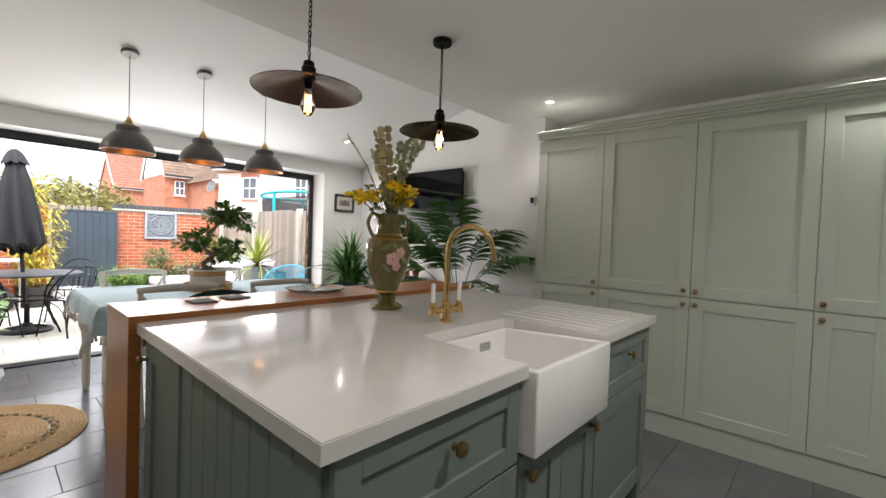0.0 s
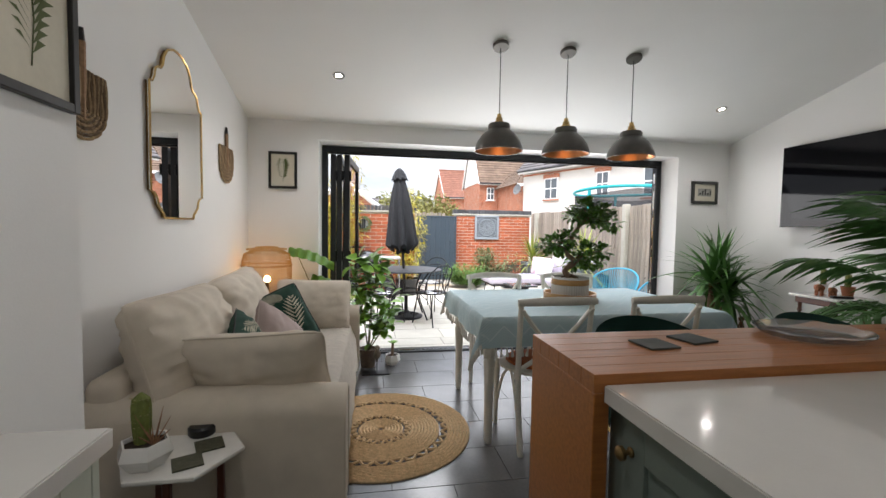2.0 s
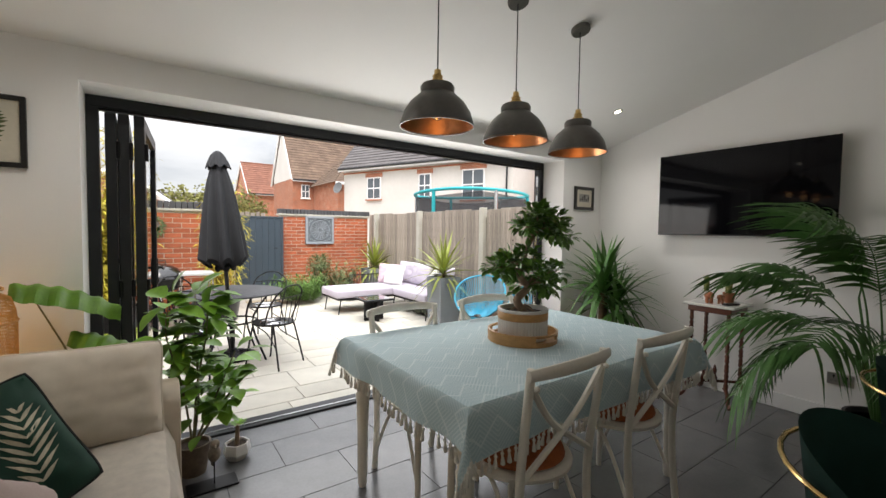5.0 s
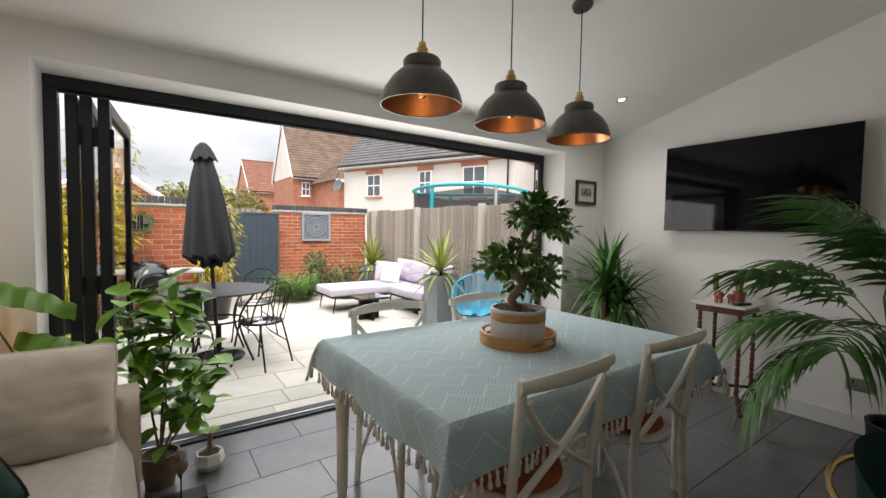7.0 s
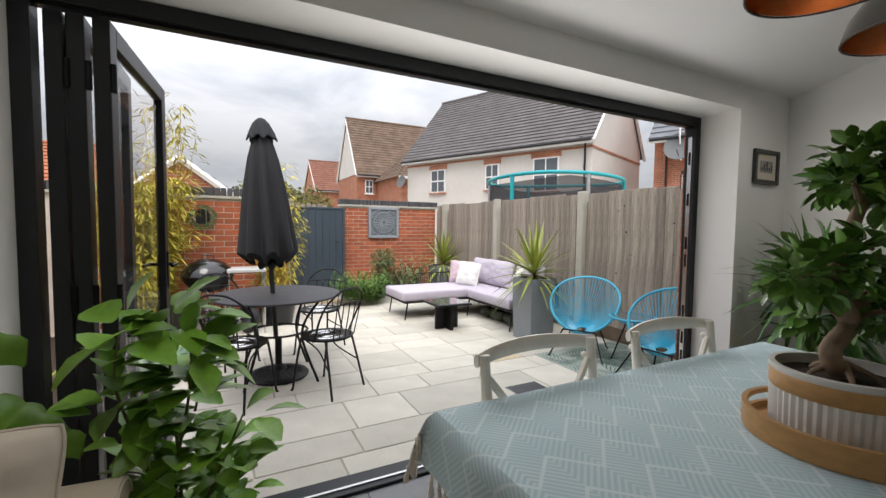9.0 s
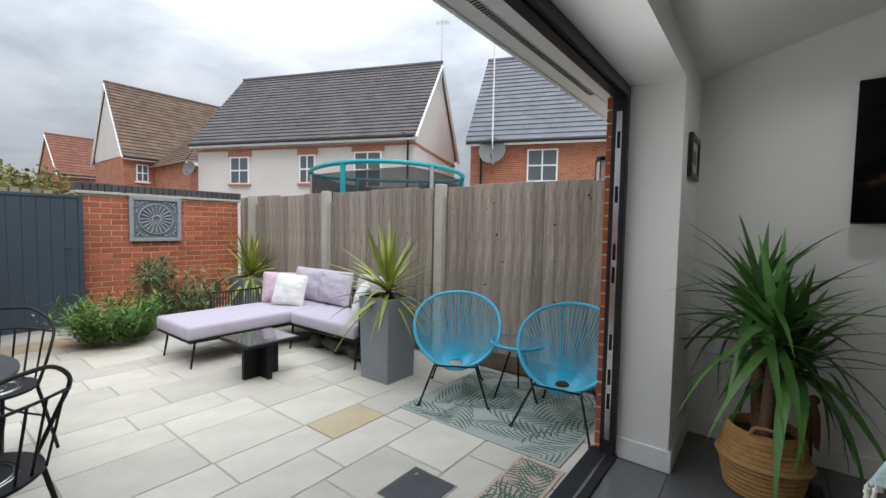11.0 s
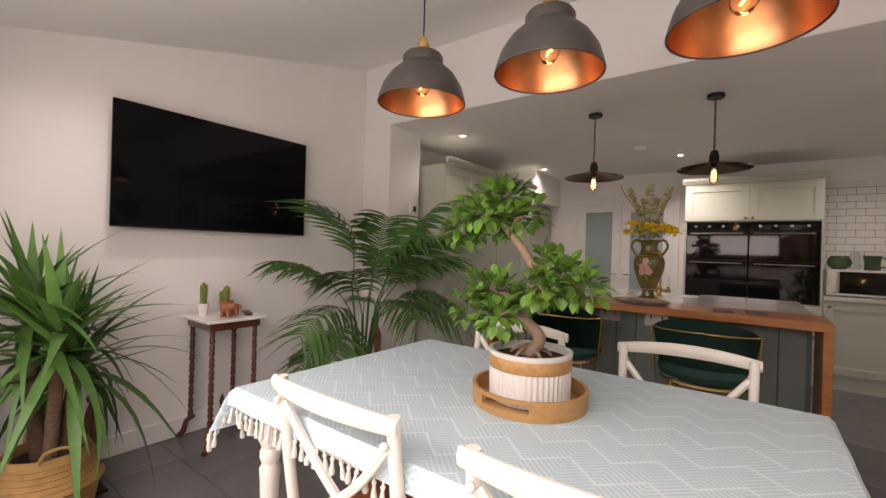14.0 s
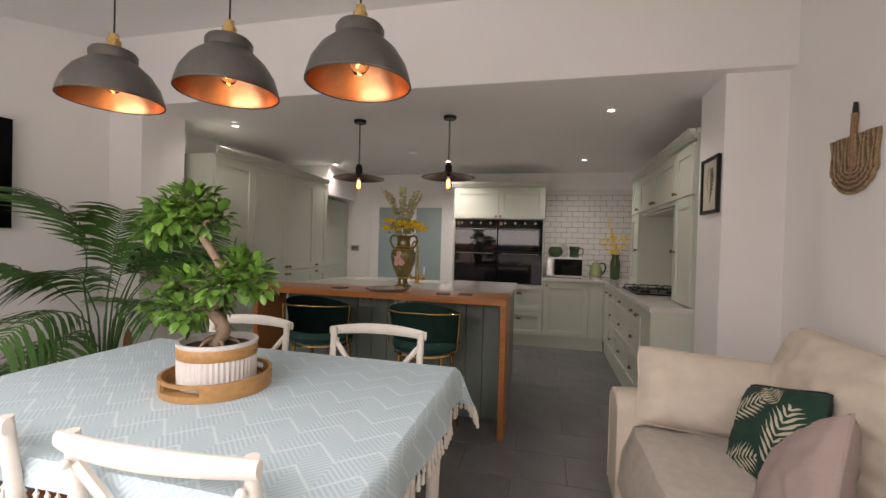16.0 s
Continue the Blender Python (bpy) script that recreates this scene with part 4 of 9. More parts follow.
# television
t = thing("television", (0, 0, 0), "large black flat television on white wall", "television")
part("body", B(3.90, 3.36, 1.38, 3.955, 4.585, 2.055, 0.004), M_BLKPL, t)
part("screen", B(3.884, 3.34, 1.355, 3.90, 4.607, 2.082, 0.002), M_SCREEN, t)
part("bezel", B(3.882, 3.34, 1.353, 3.8835, 4.607, 1.362), M_BLKPL, t)
part("wall_bracket", B(3.955, 3.8, 1.55, XR, 4.15, 1.9), M_BLACK, t)

# dining table
TX0, TX1, TY0, TY1, TZ = 0.78, 2.36, 3.60, 4.63, 0.785
t = thing("dining_table", (0, 0, 0), "cream painted farmhouse table with turned legs", "dining table")
part("tabletop", B(TX0, TY0, TZ - 0.03, TX1, TY1, TZ, 0.004), M_CREAM, t)
for a in ((TX0 + 0.06, TY0 + 0.06, TX1 - 0.06, TY0 + 0.085), (TX0 + 0.06, TY1 - 0.085, TX1 - 0.06, TY1 - 0.06), (TX0 + 0.06, TY0 + 0.085, TX0 + 0.085, TY1 - 0.085), (TX1 - 0.085, TY0 + 0.085, TX1 - 0.06, TY1 - 0.085)):
    part("apron", B(a[0], a[1], TZ - 0.13, a[2], a[3], TZ - 0.031, 0.002), M_CREAM, t)
LEG = [(0.018, 0), (0.024, 0.02), (0.022, 0.05), (0.026, 0.06), (0.028, 0.30), (0.033, 0.46), (0.037, 0.50), (0.028, 0.52), (0.036, 0.54), (0.036, 0.56), (0.030, 0.575), (0.040, 0.60), (0.040, TZ - 0.03)]
for x in (TX0 + 0.055, TX1 - 0.055):
    for y in (TY0 + 0.08, TY1 - 0.08):
        part("leg", lathe(LEG, 16, at=(x, y, 0)), M_CREAM, t, "", True)

# tablecloth: woven chevrons, draped, with tassels
def cloth_material():
    m = bpy.data.materials.new("pale_blue_green_chevron_cloth")
    m.use_nodes = True
    nt = m.node_tree
    b = nt.nodes["Principled BSDF"]
    b.inputs["Roughness"].default_value = 0.95
    L = nt.links.new
    uv = nt.nodes.new("ShaderNodeUVMap")
    sep = nt.nodes.new("ShaderNodeSeparateXYZ")
    L(uv.outputs[0], sep.inputs[0])

    def mth(op, a, bb=None):
        nd = nt.nodes.new("ShaderNodeMath")
        nd.operation = op
        for i, q in enumerate((a, bb)):
            if q is None:
                continue
            if isinstance(q, (int, float)):
                nd.inputs[i].default_value = q
            else:
                L(q, nd.inputs[i])
        return nd.outputs[0]
    zig = mth('PINGPONG', sep.outputs[0], 0.085)
    v = mth('ADD', sep.outputs[1], mth('MULTIPLY', zig, 0.95))
    v2 = mth('SUBTRACT', sep.outputs[1], mth('MULTIPLY', zig, 0.95))
    fine = mth('GREATER_THAN', mth('FRACT', mth('MULTIPLY', v2, 58.0)), 0.55)
    bold = mth('GREATER_THAN', mth('FRACT', mth('MULTIPLY', v, 8.6)), 0.91)
    nz = nt.nodes.new("ShaderNodeTexNoise")
    nz.inputs["Scale"].default_value = 6
    L(uv.outputs[0], nz.inputs["Vector"])
    fine2 = mth('MULTIPLY', fine, mth('MULTIPLY', nz.outputs[0], 0.85))
    fac = mth('MAXIMUM', mth('MULTIPLY', bold, 0.70), fine2)
    mix = nt.nodes.new("ShaderNodeMixRGB")
    mix.inputs[1].default_value = (0.40, 0.535, 0.585, 1)
    mix.inputs[2].default_value = (0.66, 0.74, 0.76, 1)
    L(fac, mix.inputs[0])
    L(mix.outputs[0], b.inputs["Base Color"])
    bp = nt.nodes.new("ShaderNodeBump")
    bp.inputs["Strength"].default_value = 0.35
    bp.inputs["Distance"].default_value = 0.003
    L(fac, bp.inputs["Height"])
    L(bp.outputs[0], b.inputs["Normal"])
    return m


M_CLOTH = cloth_material()
M_TASSEL = mat("off_white_cotton", (0.68, 0.66, 0.60), 0.95, var=0.1, scale=80)
cx, cy, hx, hy = (TX0 + TX1) / 2, (TY0 + TY1) / 2, (TX1 - TX0) / 2 + 0.006, (TY1 - TY0) / 2 + 0.006
DROPX, DROPN, DROPP = 0.16, 0.19, 0.075   # at the ends, on the kitchen side, on the door side


def drape(u, v):
    """The place of a point of the cloth that lies u, v from its middle."""
    a, b = max(0.0, abs(u) - hx), max(0.0, abs(v) - hy)
    sx, sy = math.copysign(1, u), math.copysign(1, v)
    fall = math.hypot(a, b)
    wave = 0.016 * math.sin(v * 11 + u * 3) + 0.010 * math.sin(v * 23 + 1)
    wavey = 0.018 * math.sin(u * 9 + 2) + 0.009 * math.sin(u * 21)
    x = min(abs(u), hx) + 0.004
    y = min(abs(v), hy) + 0.004
    if a > 0:
        x += 0.012 * min(1, a / 0.03) + a * (0.10 + wave * 4) + b * 0.32
    if b > 0:
        y += 0.012 * min(1, b / 0.03) + b * (0.07 + wavey * 3) + a * 0.32
    z = TZ + 0.004 + 0.0012 * noise.noise(Vector((u * 7, v * 7, 0)))
    if fall > 0:
        z -= max(0, fall - 0.012) * 0.97
    return Vector((cx + sx * x, cy + sy * y, z))


def axis_steps(h, low, high, n):
    mid = [-h + 2 * h * i / n for i in range(n + 1)]
    return [-h - low * k / 7 for k in range(7, 0, -1)] + mid + [h + high * k / 7 for k in range(1, 8)]


us, vs = axis_steps(hx, DROPX, DROPX, 44), axis_steps(hy, DROPN, DROPP, 28)
bm = bmesh.new()
uvl = bm.loops.layers.uv.new("UVMap")
grid = [[bm.verts.new(drape(u, v)) for v in vs] for u in us]
for i in range(len(us) - 1):
    for j in range(len(vs) - 1):
        f = bm.faces.new((grid[i][j], grid[i + 1][j], grid[i + 1][j + 1], grid[i][j + 1]))
        for lp, (p, q) in zip(f.loops, ((i, j), (i + 1, j), (i + 1, j + 1), (i, j + 1))):
            lp[uvl].uv = (us[p], vs[q])
cl = thing("tablecloth", (0, 0, 0), "pale blue-green woven chevron tablecloth with white tassels", "tablecloth")
part("cloth", bm, M_CLOTH, cl, "", True)
edge_uv = [(u, v) for v in (-hy - DROPN, hy + DROPP) for u in np.linspace(-hx - DROPX, hx + DROPX, 60)] + [(s_ * (hx + DROPX), v) for s_ in (-1, 1) for v in np.linspace(-hy - DROPN, hy + DROPP, 36)[1:-1]]
TAS = mesh_of("tassel", lathe([(0.0015, 0.012), (0.003, 0.0), (0.007, -0.006), (0.004, -0.014), (0.009, -0.045), (0.007, -0.05)], 7), M_TASSEL, True)
for u, v in edge_uv:
    o = new("tassel", TAS)
    o.parent = cl
    o.location = drape(u, v) + Vector((0, 0, -0.006))
    o.rotation_euler = (random.uniform(-0.15, 0.15), random.uniform(-0.15, 0.15), 0)

# cross-back dining chairs, seat towards +y
def dining_chair(m):
    c = thing("dining_chair", m, "cream painted cross-back dining chair with rust seat pad", "dining chair", "chairs round the table")
    for sx in (-1, 1):
        part("back_leg", tube(curve_pts([(sx * 0.20, -0.235, 0.0), (sx * 0.205, -0.205, 0.25), (sx * 0.21, -0.20, 0.46), (sx * 0.218, -0.225, 0.69), (sx * 0.220, -0.25, 0.905)], 5), 0.017, 10, r1=0.016), M_CREAM, c, "", True)
        part("front_leg", tube([(sx * 0.195, 0.20, 0.0), (sx * 0.19, 0.19, 0.44)], 0.014, 10, r1=0.019), M_CREAM, c, "", True)
        part("bent_brace", tube(curve_pts([(sx * 0.195, 0.195, 0.10), (sx * 0.19, 0.10, 0.34), (sx * 0.18, 0.0, 0.425), (sx * 0.19, -0.10, 0.34), (sx * 0.20, -0.21, 0.12)], 6), 0.009, 8), M_CREAM, c, "", True)
        part("cross_slat", tube(curve_pts([(sx * 0.208, -0.247, 0.835), (sx * 0.06, -0.225 - 0.004 * sx, 0.67), (-sx * 0.205, -0.205, 0.49)], 7), 0.013, 6), M_CREAM, c, "", True)
        part("rivet", ball(0.011, (sx * 0.212, -0.268, 0.842), n=8), M_CREAM, c, "", True)
    bm = bmesh.new()
    n = 18
    rows = []
    for i in range(n + 1):
        f = -1 + 2 * i / n
        x = f * 0.244
        y = -0.258 - 0.045 * (1 - f * f)
        hh = 0.026 - 0.006 * f * f
        rows.append([bm.verts.new((x, y + 0.012 * math.cos(a), 0.888 + 0.012 * (1 - f * f) + hh * math.sin(a))) for a in [2 * math.pi * k / 10 for k in range(10)]])
    for a, b in zip(rows, rows[1:]):
        for k in range(10):
            bm.faces.new((a[k], a[(k + 1) % 10], b[(k + 1) % 10], b[k]))
    bm.faces.new(rows[0])
    bm.faces.new(list(reversed(rows[-1])))
    part("top_rail", bm, M_CREAM, c, "", True)
    prof = [(0.20, 0.0), (0.222, 0.006), (0.225, 0.022), (0.205, 0.030)]
    bm = lathe(prof, 28, at=(0, 0, 0.435))
    for v in bm.verts:
        v.co.x *= 1.0 + 0.05 * (v.co.y > 0)
    part("seat", bm, M_CREAM, c, "", True)
    part("seat_pad", moved(lathe([(0.18, 0), (0.195, 0.008), (0.19, 0.022), (0.15, 0.030)], 28, at=(0, 0, 0.467)), Matrix.Identity(4)), M_RUST, c, "worn rust orange seat pad", True)
    return c


M_RUST = mat("rust_orange_fabric", (0.33, 0.095, 0.03), 0.9, var=0.25, scale=14, fine=200, bump=0.3)
ch = dining_chair(pose(1.165, 3.750, 0.0, 0, 0, 3))
copy_thing(ch, pose(1.880, 3.760, 0.0, 0, 0, 1))
copy_thing(ch, pose(1.175, 4.445, 0.0, 0, 0, 182))
copy_thing(ch, pose(1.815, 4.440, 0.0, 0, 0, 179))

# dome pendants over the table
def dome_pendant(x, y, label):
    zc = ZLOW + (YD - y) * (ZHIGH - ZLOW) / (YD - YBEAM)
    t = thing("pendant_lamp", (x, y, 0), label, "pendant lamp", "pendants over the table")
    outer = [(0.168, 1.842), (0.166, 1.855), (0.152, 1.900), (0.124, 1.944), (0.096, 1.970), (0.076, 1.986), (0.078, 2.014), (0.070, 2.026), (0.030, 2.034)]
    bm = lathe(outer, 40, cap=False)
    part("shade", bm, M_GUN, t, "gunmetal dome", True)
    inner = [(r - 0.0025, z - 0.0015) for r, z in outer]
    part("lining", lathe(inner, 40, cap=False), M_COPPER, t, "brushed copper lining", True)
    part("rim", lathe([(0.1655, 1.836), (0.1695, 1.836), (0.1695, 1.840), (0.1655, 1.840)], 40, cap=False), M_GUN, t, "", True)
    part("brass_collar", lathe([(0.030, 2.030), (0.031, 2.045), (0.022, 2.050), (0.024, 2.066), (0.017, 2.070), (0.015, 2.092), (0.006, 2.096)], 16), M_GOLD, t, "aged brass collar", True)
    part("bulb_holder", lathe([(0.018, 1.985), (0.018, 2.026)], 12), M_BLACK, t, "", True)
    part("bulb", lathe([(0.004, 1.868), (0.018, 1.874), (0.030, 1.893), (0.031, 1.912), (0.020, 1.945), (0.013, 1.985)], 16), M_GLASS, t, "clear bulb", True)
    part("filament", tube([(0.006 * math.cos(k * 1.6), 0.006 * math.sin(k * 1.6), 1.895 + 0.006 * k) for k in range(9)], 0.0028, 6), M_BULB, t)
    part("flex", tube([(0, 0, 2.094), (0, 0, zc - 0.02)], 0.003, 6), M_BLACK, t)
    part("ceiling_rose", moved(lathe([(0.052, -0.024), (0.055, -0.018), (0.055, 0.0)], 24), Matrix.Translation((0, 0, zc)) @ Euler((math.atan2(-(ZHIGH - ZLOW), YD - YBEAM), 0, 0)).to_matrix().to_4x4()), M_GUN, t, "", True)
    return t


for x in (1.003, 1.500, 2.015):
    dome_pendant(x, 4.135, "gunmetal dome pendant with copper lining over table")

# wide disc pendants over the island
M_IRID = mat("burnt_copper_disc", (0.20, 0.10, 0.06), 0.22, 1.0, var=0.25, scale=5)


def disc_pendant(x, y):
    t = thing("disc_pendant_lamp", (x, y, 0), "wide burnt copper disc pendant with filament bulb", "pendant lamp", "pendants over the island")
    part("disc", lathe([(0.225, 1.886), (0.226, 1.888), (0.035, 1.940), (0.020, 1.942)], 48, cap=False), M_IRID, t, "", True)
    part("disc_underside", lathe([(0.2245, 1.8845), (0.035, 1.9365), (0.020, 1.9385)], 48, cap=False), M_IRID, t, "", True)
    part("collar", lathe([(0.030, 1.935), (0.030, 1.985), (0.024, 1.99), (0.022, 2.01), (0.010, 2.014)], 16), M_BLACK, t, "", True)
    part("bulb_holder", lathe([(0.016, 1.895), (0.018, 1.935)], 12), M_BLACK, t, "", True)
    part("bulb", lathe([(0.003, 1.782), (0.018, 1.79), (0.030, 1.815), (0.030, 1.835), (0.018, 1.87), (0.013, 1.896)], 16), M_GLASS, t, "clear filament bulb", True)
    bm = bmesh.new()
    for k in range(6):
        a = k * 1.047
        tube([(0.009 * math.cos(a), 0.009 * math.sin(a), 1.805), (0.006 * math.cos(a), 0.006 * math.sin(a), 1.87)], 0.0022, 5, bm)
    part("filament", bm, M_BULB, t)
    bm = bmesh.new()
    k = 0
    z = 2.012
    while z < ZK - 0.03:
        pts = []
        for q in range(10):
            a = 2 * math.pi * q / 10
            w, hh = 0.007 * math.cos(a), 0.013 * math.sin(a)
            pts.append((w, 0, z + 0.013 + hh) if k % 2 else (0, w, z + 0.013 + hh))
        tube(pts, 0.0020, 5, bm, closed=True)
        z += 0.0205
        k += 1
    part("chain", bm, M_BLACK, t, "dark metal chain", True)
    part("flex", tube([(0.003, 0.003, 2.01), (0.003, -0.003, 2.2), (0.003, 0.003, ZK - 0.02)], 0.0022, 5), M_BLACK, t)
    part("ceiling_rose", lathe([(0.05, ZK - 0.026), (0.054, ZK - 0.02), (0.054, ZK)], 24), M_BLACK, t, "", True)


disc_pendant(2.020, 1.957)
disc_pendant(1.205, 1.957)
# lamps in the pendants and downlights
LAMPS = [(x, 4.135, 1.865, 1.6) for x in (1.003, 1.500, 2.015)] + [(2.02, 1.957, 1.79, 5.0), (1.205, 1.957, 1.79, 5.0)]
for x, y, z, w in LAMPS:
    o = new("bulb_light", bpy.data.lights.new("bulb_light", 'POINT'))
    o.data.energy, o.data.color, o.data.shadow_soft_size = w * BULB, (1.0, 0.55, 0.22), 0.03
    o.location = (x, y, z - 0.05)
    tagged(o, kind="structure")
DOWN = [(3.30, 1.97, 0.30, 150), (3.28, 0.03, 0.5, 150), (-0.067, 1.936, 0.45, 150), (-0.036, 0.026, 0.75, 150), (1.647, 0.10, 1.8, 150), (-0.12, 4.607, 1.0, 150), (3.27, 4.677, 0.8, 150)]   # place, share of DOWNW, beam
for x, y, share, beam in DOWN:
    slope = y > YBEAM
    zc = ZLOW + (YD - y) * (ZHIGH - ZLOW) / (YD - YBEAM) if slope else ZK
    ry = math.atan2(-(ZHIGH - ZLOW), YD - YBEAM) if slope else 0
    t = thing("downlight", Matrix.Translation((x, y, zc)) @ Euler((ry, 0, 0)).to_matrix().to_4x4(), "small round recessed white downlight, lit", "downlight", "ceiling downlights")
    part("trim_ring", lathe([(0.026, -0.004), (0.044, -0.006), (0.046, -0.001), (0.026, 0.0)], 24, cap=False), M_STEEL if slope else M_TRIM, t, "", True)
    part("lens", lathe([(0.0005, -0.003), (0.026, -0.003)], 20, cap=False), M_SPOTL, t, "glowing lens")
    o = new("downlight_beam", bpy.data.lights.new("downlight_beam", 'SPOT'))
    o.data.energy, o.data.color, o.data.spot_size, o.data.spot_blend, o.data.shadow_soft_size = DOWNW * share, (1.0, 0.97, 0.93), radians(beam), 1.0, 0.03
    o.location = (x, y, zc - 0.02)
    tagged(o, kind="structure")
struct("smoke_alarm", lathe([(0.05, ZK - 0.03), (0.055, ZK - 0.012), (0.055, ZK)], 20, at=(1.95, 0.65, 0)), M_TRIM, "white round smoke alarm on ceiling", True)

# ---- kitchen details ----
WZ = 0.938
# bridge tap
t = thing("kitchen_tap", (1.60, 1.485, WZ), "brushed gold swan-neck mixer tap with two levers", "tap")
part("column", lathe([(0.026, 0), (0.027, 0.008), (0.019, 0.014), (0.017, 0.05), (0.024, 0.056), (0.024, 0.075), (0.014, 0.085), (0.012, 0.17)], 18), M_GOLD, t, "", True)
part("spout", tube(curve_pts([(0, 0, 0.16), (0, 0, 0.30), (0.012, -0.02, 0.37), (0.055, -0.075, 0.405), (0.10, -0.13, 0.37), (0.115, -0.15, 0.30), (0.118, -0.155, 0.26)], 6), 0.0115, 10), M_GOLD, t, "", True)
part("crosspiece", tube([(-0.07, 0.01, 0.05), (0.07, -0.01, 0.05)], 0.014, 10), M_GOLD, t, "", True)
for sx in (-1, 1):
    lv = part("valve", lathe([(0.019, 0.035), (0.019, 0.065), (0.012, 0.07), (0.012, 0.085)], 12, at=(sx * 0.07, -0.01 * sx, 0)), M_GOLD, t, "", True)
    part("lever", tube([(sx * 0.07, -0.01 * sx, 0.08), (sx * 0.072, -0.01 * sx, 0.165)], 0.009, 10), M_CERAMIC, lv, "white ceramic lever", True)
# tall twin-handled vase with flowers
def vase_material():
    m = mat("olive_glazed_ceramic", (0.13, 0.105, 0.022), 0.18, var=0.35, scale=6, coat=0.6)
    return m


M_VASE = vase_material()
M_VGOLD = mat("worn_gilding", (0.40, 0.26, 0.07), 0.35, 0.8, var=0.3, scale=40)
M_PETAL = mat("painted_pink_petal", (0.62, 0.36, 0.31), 0.4, var=0.2, scale=40)
M_PLEAF = mat("painted_leaf", (0.17, 0.20, 0.07), 0.4, var=0.2)
v = thing("flower_vase", (1.61, 1.885, WZ), "tall olive glazed two-handled vase with painted blossom", "vase")
vp = [(0.070, 0), (0.078, 0.006), (0.074, 0.018), (0.045, 0.035), (0.040, 0.07), (0.052, 0.085), (0.058, 0.10), (0.083, 0.16), (0.105, 0.23), (0.110, 0.29), (0.100, 0.325), (0.080, 0.345), (0.062, 0.36), (0.056, 0.40), (0.060, 0.43), (0.072, 0.455), (0.066, 0.455), (0.050, 0.42)]
part("body", lathe(vp, 36), M_VASE, v, "", True)
for z, r in ((0.085, 0.054), (0.335, 0.093), (0.357, 0.066)):
    part("gilt_band", lathe([(r, z - 0.005), (r + 0.004, z), (r, z + 0.005)], 36, cap=False), M_VGOLD, v, "", True)
for sx in (-1, 1):
    part("handle", tube(curve_pts([(sx * 0.055, 0, 0.44), (sx * 0.10, 0, 0.455), (sx * 0.125, 0, 0.41), (sx * 0.105, 0, 0.365), (sx * 0.085, 0, 0.34)], 6), 0.009, 8), M_VASE, v, "", True)


def on_vase(a, z):
    for (r0, z0), (r1, z1) in zip(vp, vp[1:]):
        if z0 <= z <= z1:
            r = r0 + (r1 - r0) * (z - z0) / max(1e-6, z1 - z0) + 0.0015
            return Vector((r * math.cos(a), r * math.sin(a), z))
    return Vector((0.1, 0, z))


for a0, z0, sc in ((-2.05, 0.245, 1.0), (-1.70, 0.275, 0.8), (-1.85, 0.21, 0.7), (1.45, 0.25, 1.1), (1.75, 0.22, 0.9), (1.25, 0.21, 0.7), (1.55, 0.30, 0.7)):
    bm = bmesh.new()
    for k in range(5):
        b = k * 1.2566
        ctr = on_vase(a0 + 0.17 * sc * math.cos(b), z0 + 0.018 * sc * math.sin(b))
        vs = [bm.verts.new(on_vase(a0 + 0.17 * sc * math.cos(b) + 0.15 * sc * math.cos(q), z0 + 0.018 * sc * math.sin(b) + 0.016 * sc * math.sin(q)) * 1.0) for q in [2 * math.pi * i / 9 for i in range(9)]]
        bm.faces.new(vs)
        for vv in vs:
            vv.co += Vector((math.cos(a0), math.sin(a0), 0)) * 0.0006 * k
    part("painted_blossom", bm, M_PETAL, v)
for a0, z0, ang in ((-2.35, 0.30, 0.5), (-1.45, 0.24, -0.6), (-2.3, 0.2, 2.4), (1.95, 0.29, 0.4), (1.05, 0.27, 2.6), (1.6, 0.17, -1.2), (1.3, 0.32, 1.0)):
    bm = bmesh.new()
    vs = [bm.verts.new(on_vase(a0 + 0.26 * math.cos(q) * math.cos(ang) - 0.1 * math.sin(q) * math.sin(ang), z0 + 0.028 * math.cos(q) * math.sin(ang) + 0.012 * math.sin(q) * math.cos(ang))) for q in [2 * math.pi * i / 10 for i in range(10)]]
    bm.faces.new(vs)
    part("painted_leaf", bm, M_PLEAF, v)
M_STEM = mat("dry_stem", (0.16, 0.15, 0.07), 0.8, var=0.2)
M_YEL = mat("yellow_blossom", (0.85, 0.60, 0.01), 0.75, var=0.25, scale=60, island=0.2)
M_EUC = mat("dusty_eucalyptus", (0.36, 0.37, 0.20), 0.7, var=0.2, scale=20, island=0.25)
M_SAGELEAF = mat("grey_green_leaf", (0.24, 0.27, 0.12), 0.7, var=0.2, island=0.25)
M_DUSKY = mat("dusky_pink_leaf", (0.42, 0.35, 0.19), 0.7, var=0.2, island=0.25)


def disc_leaf(bm, c, nrm, r):
    nrm = Vector(nrm).normalized()
    u = nrm.cross(Vector((0.3, 0.2, 0.9))).normalized()
    w = nrm.cross(u)
    vs = [bm.verts.new(Vector(c) + r * (math.cos(a) * u + 0.85 * math.sin(a) * w) + nrm * 0.15 * r * math.cos(2 * a)) for a in [2 * math.pi * i / 8 for i in range(8)]]
    bm.faces.new(vs)


def rv(s=1.0):
    return Vector((random.uniform(-s, s), random.uniform(-s, s), random.uniform(-s, s)))


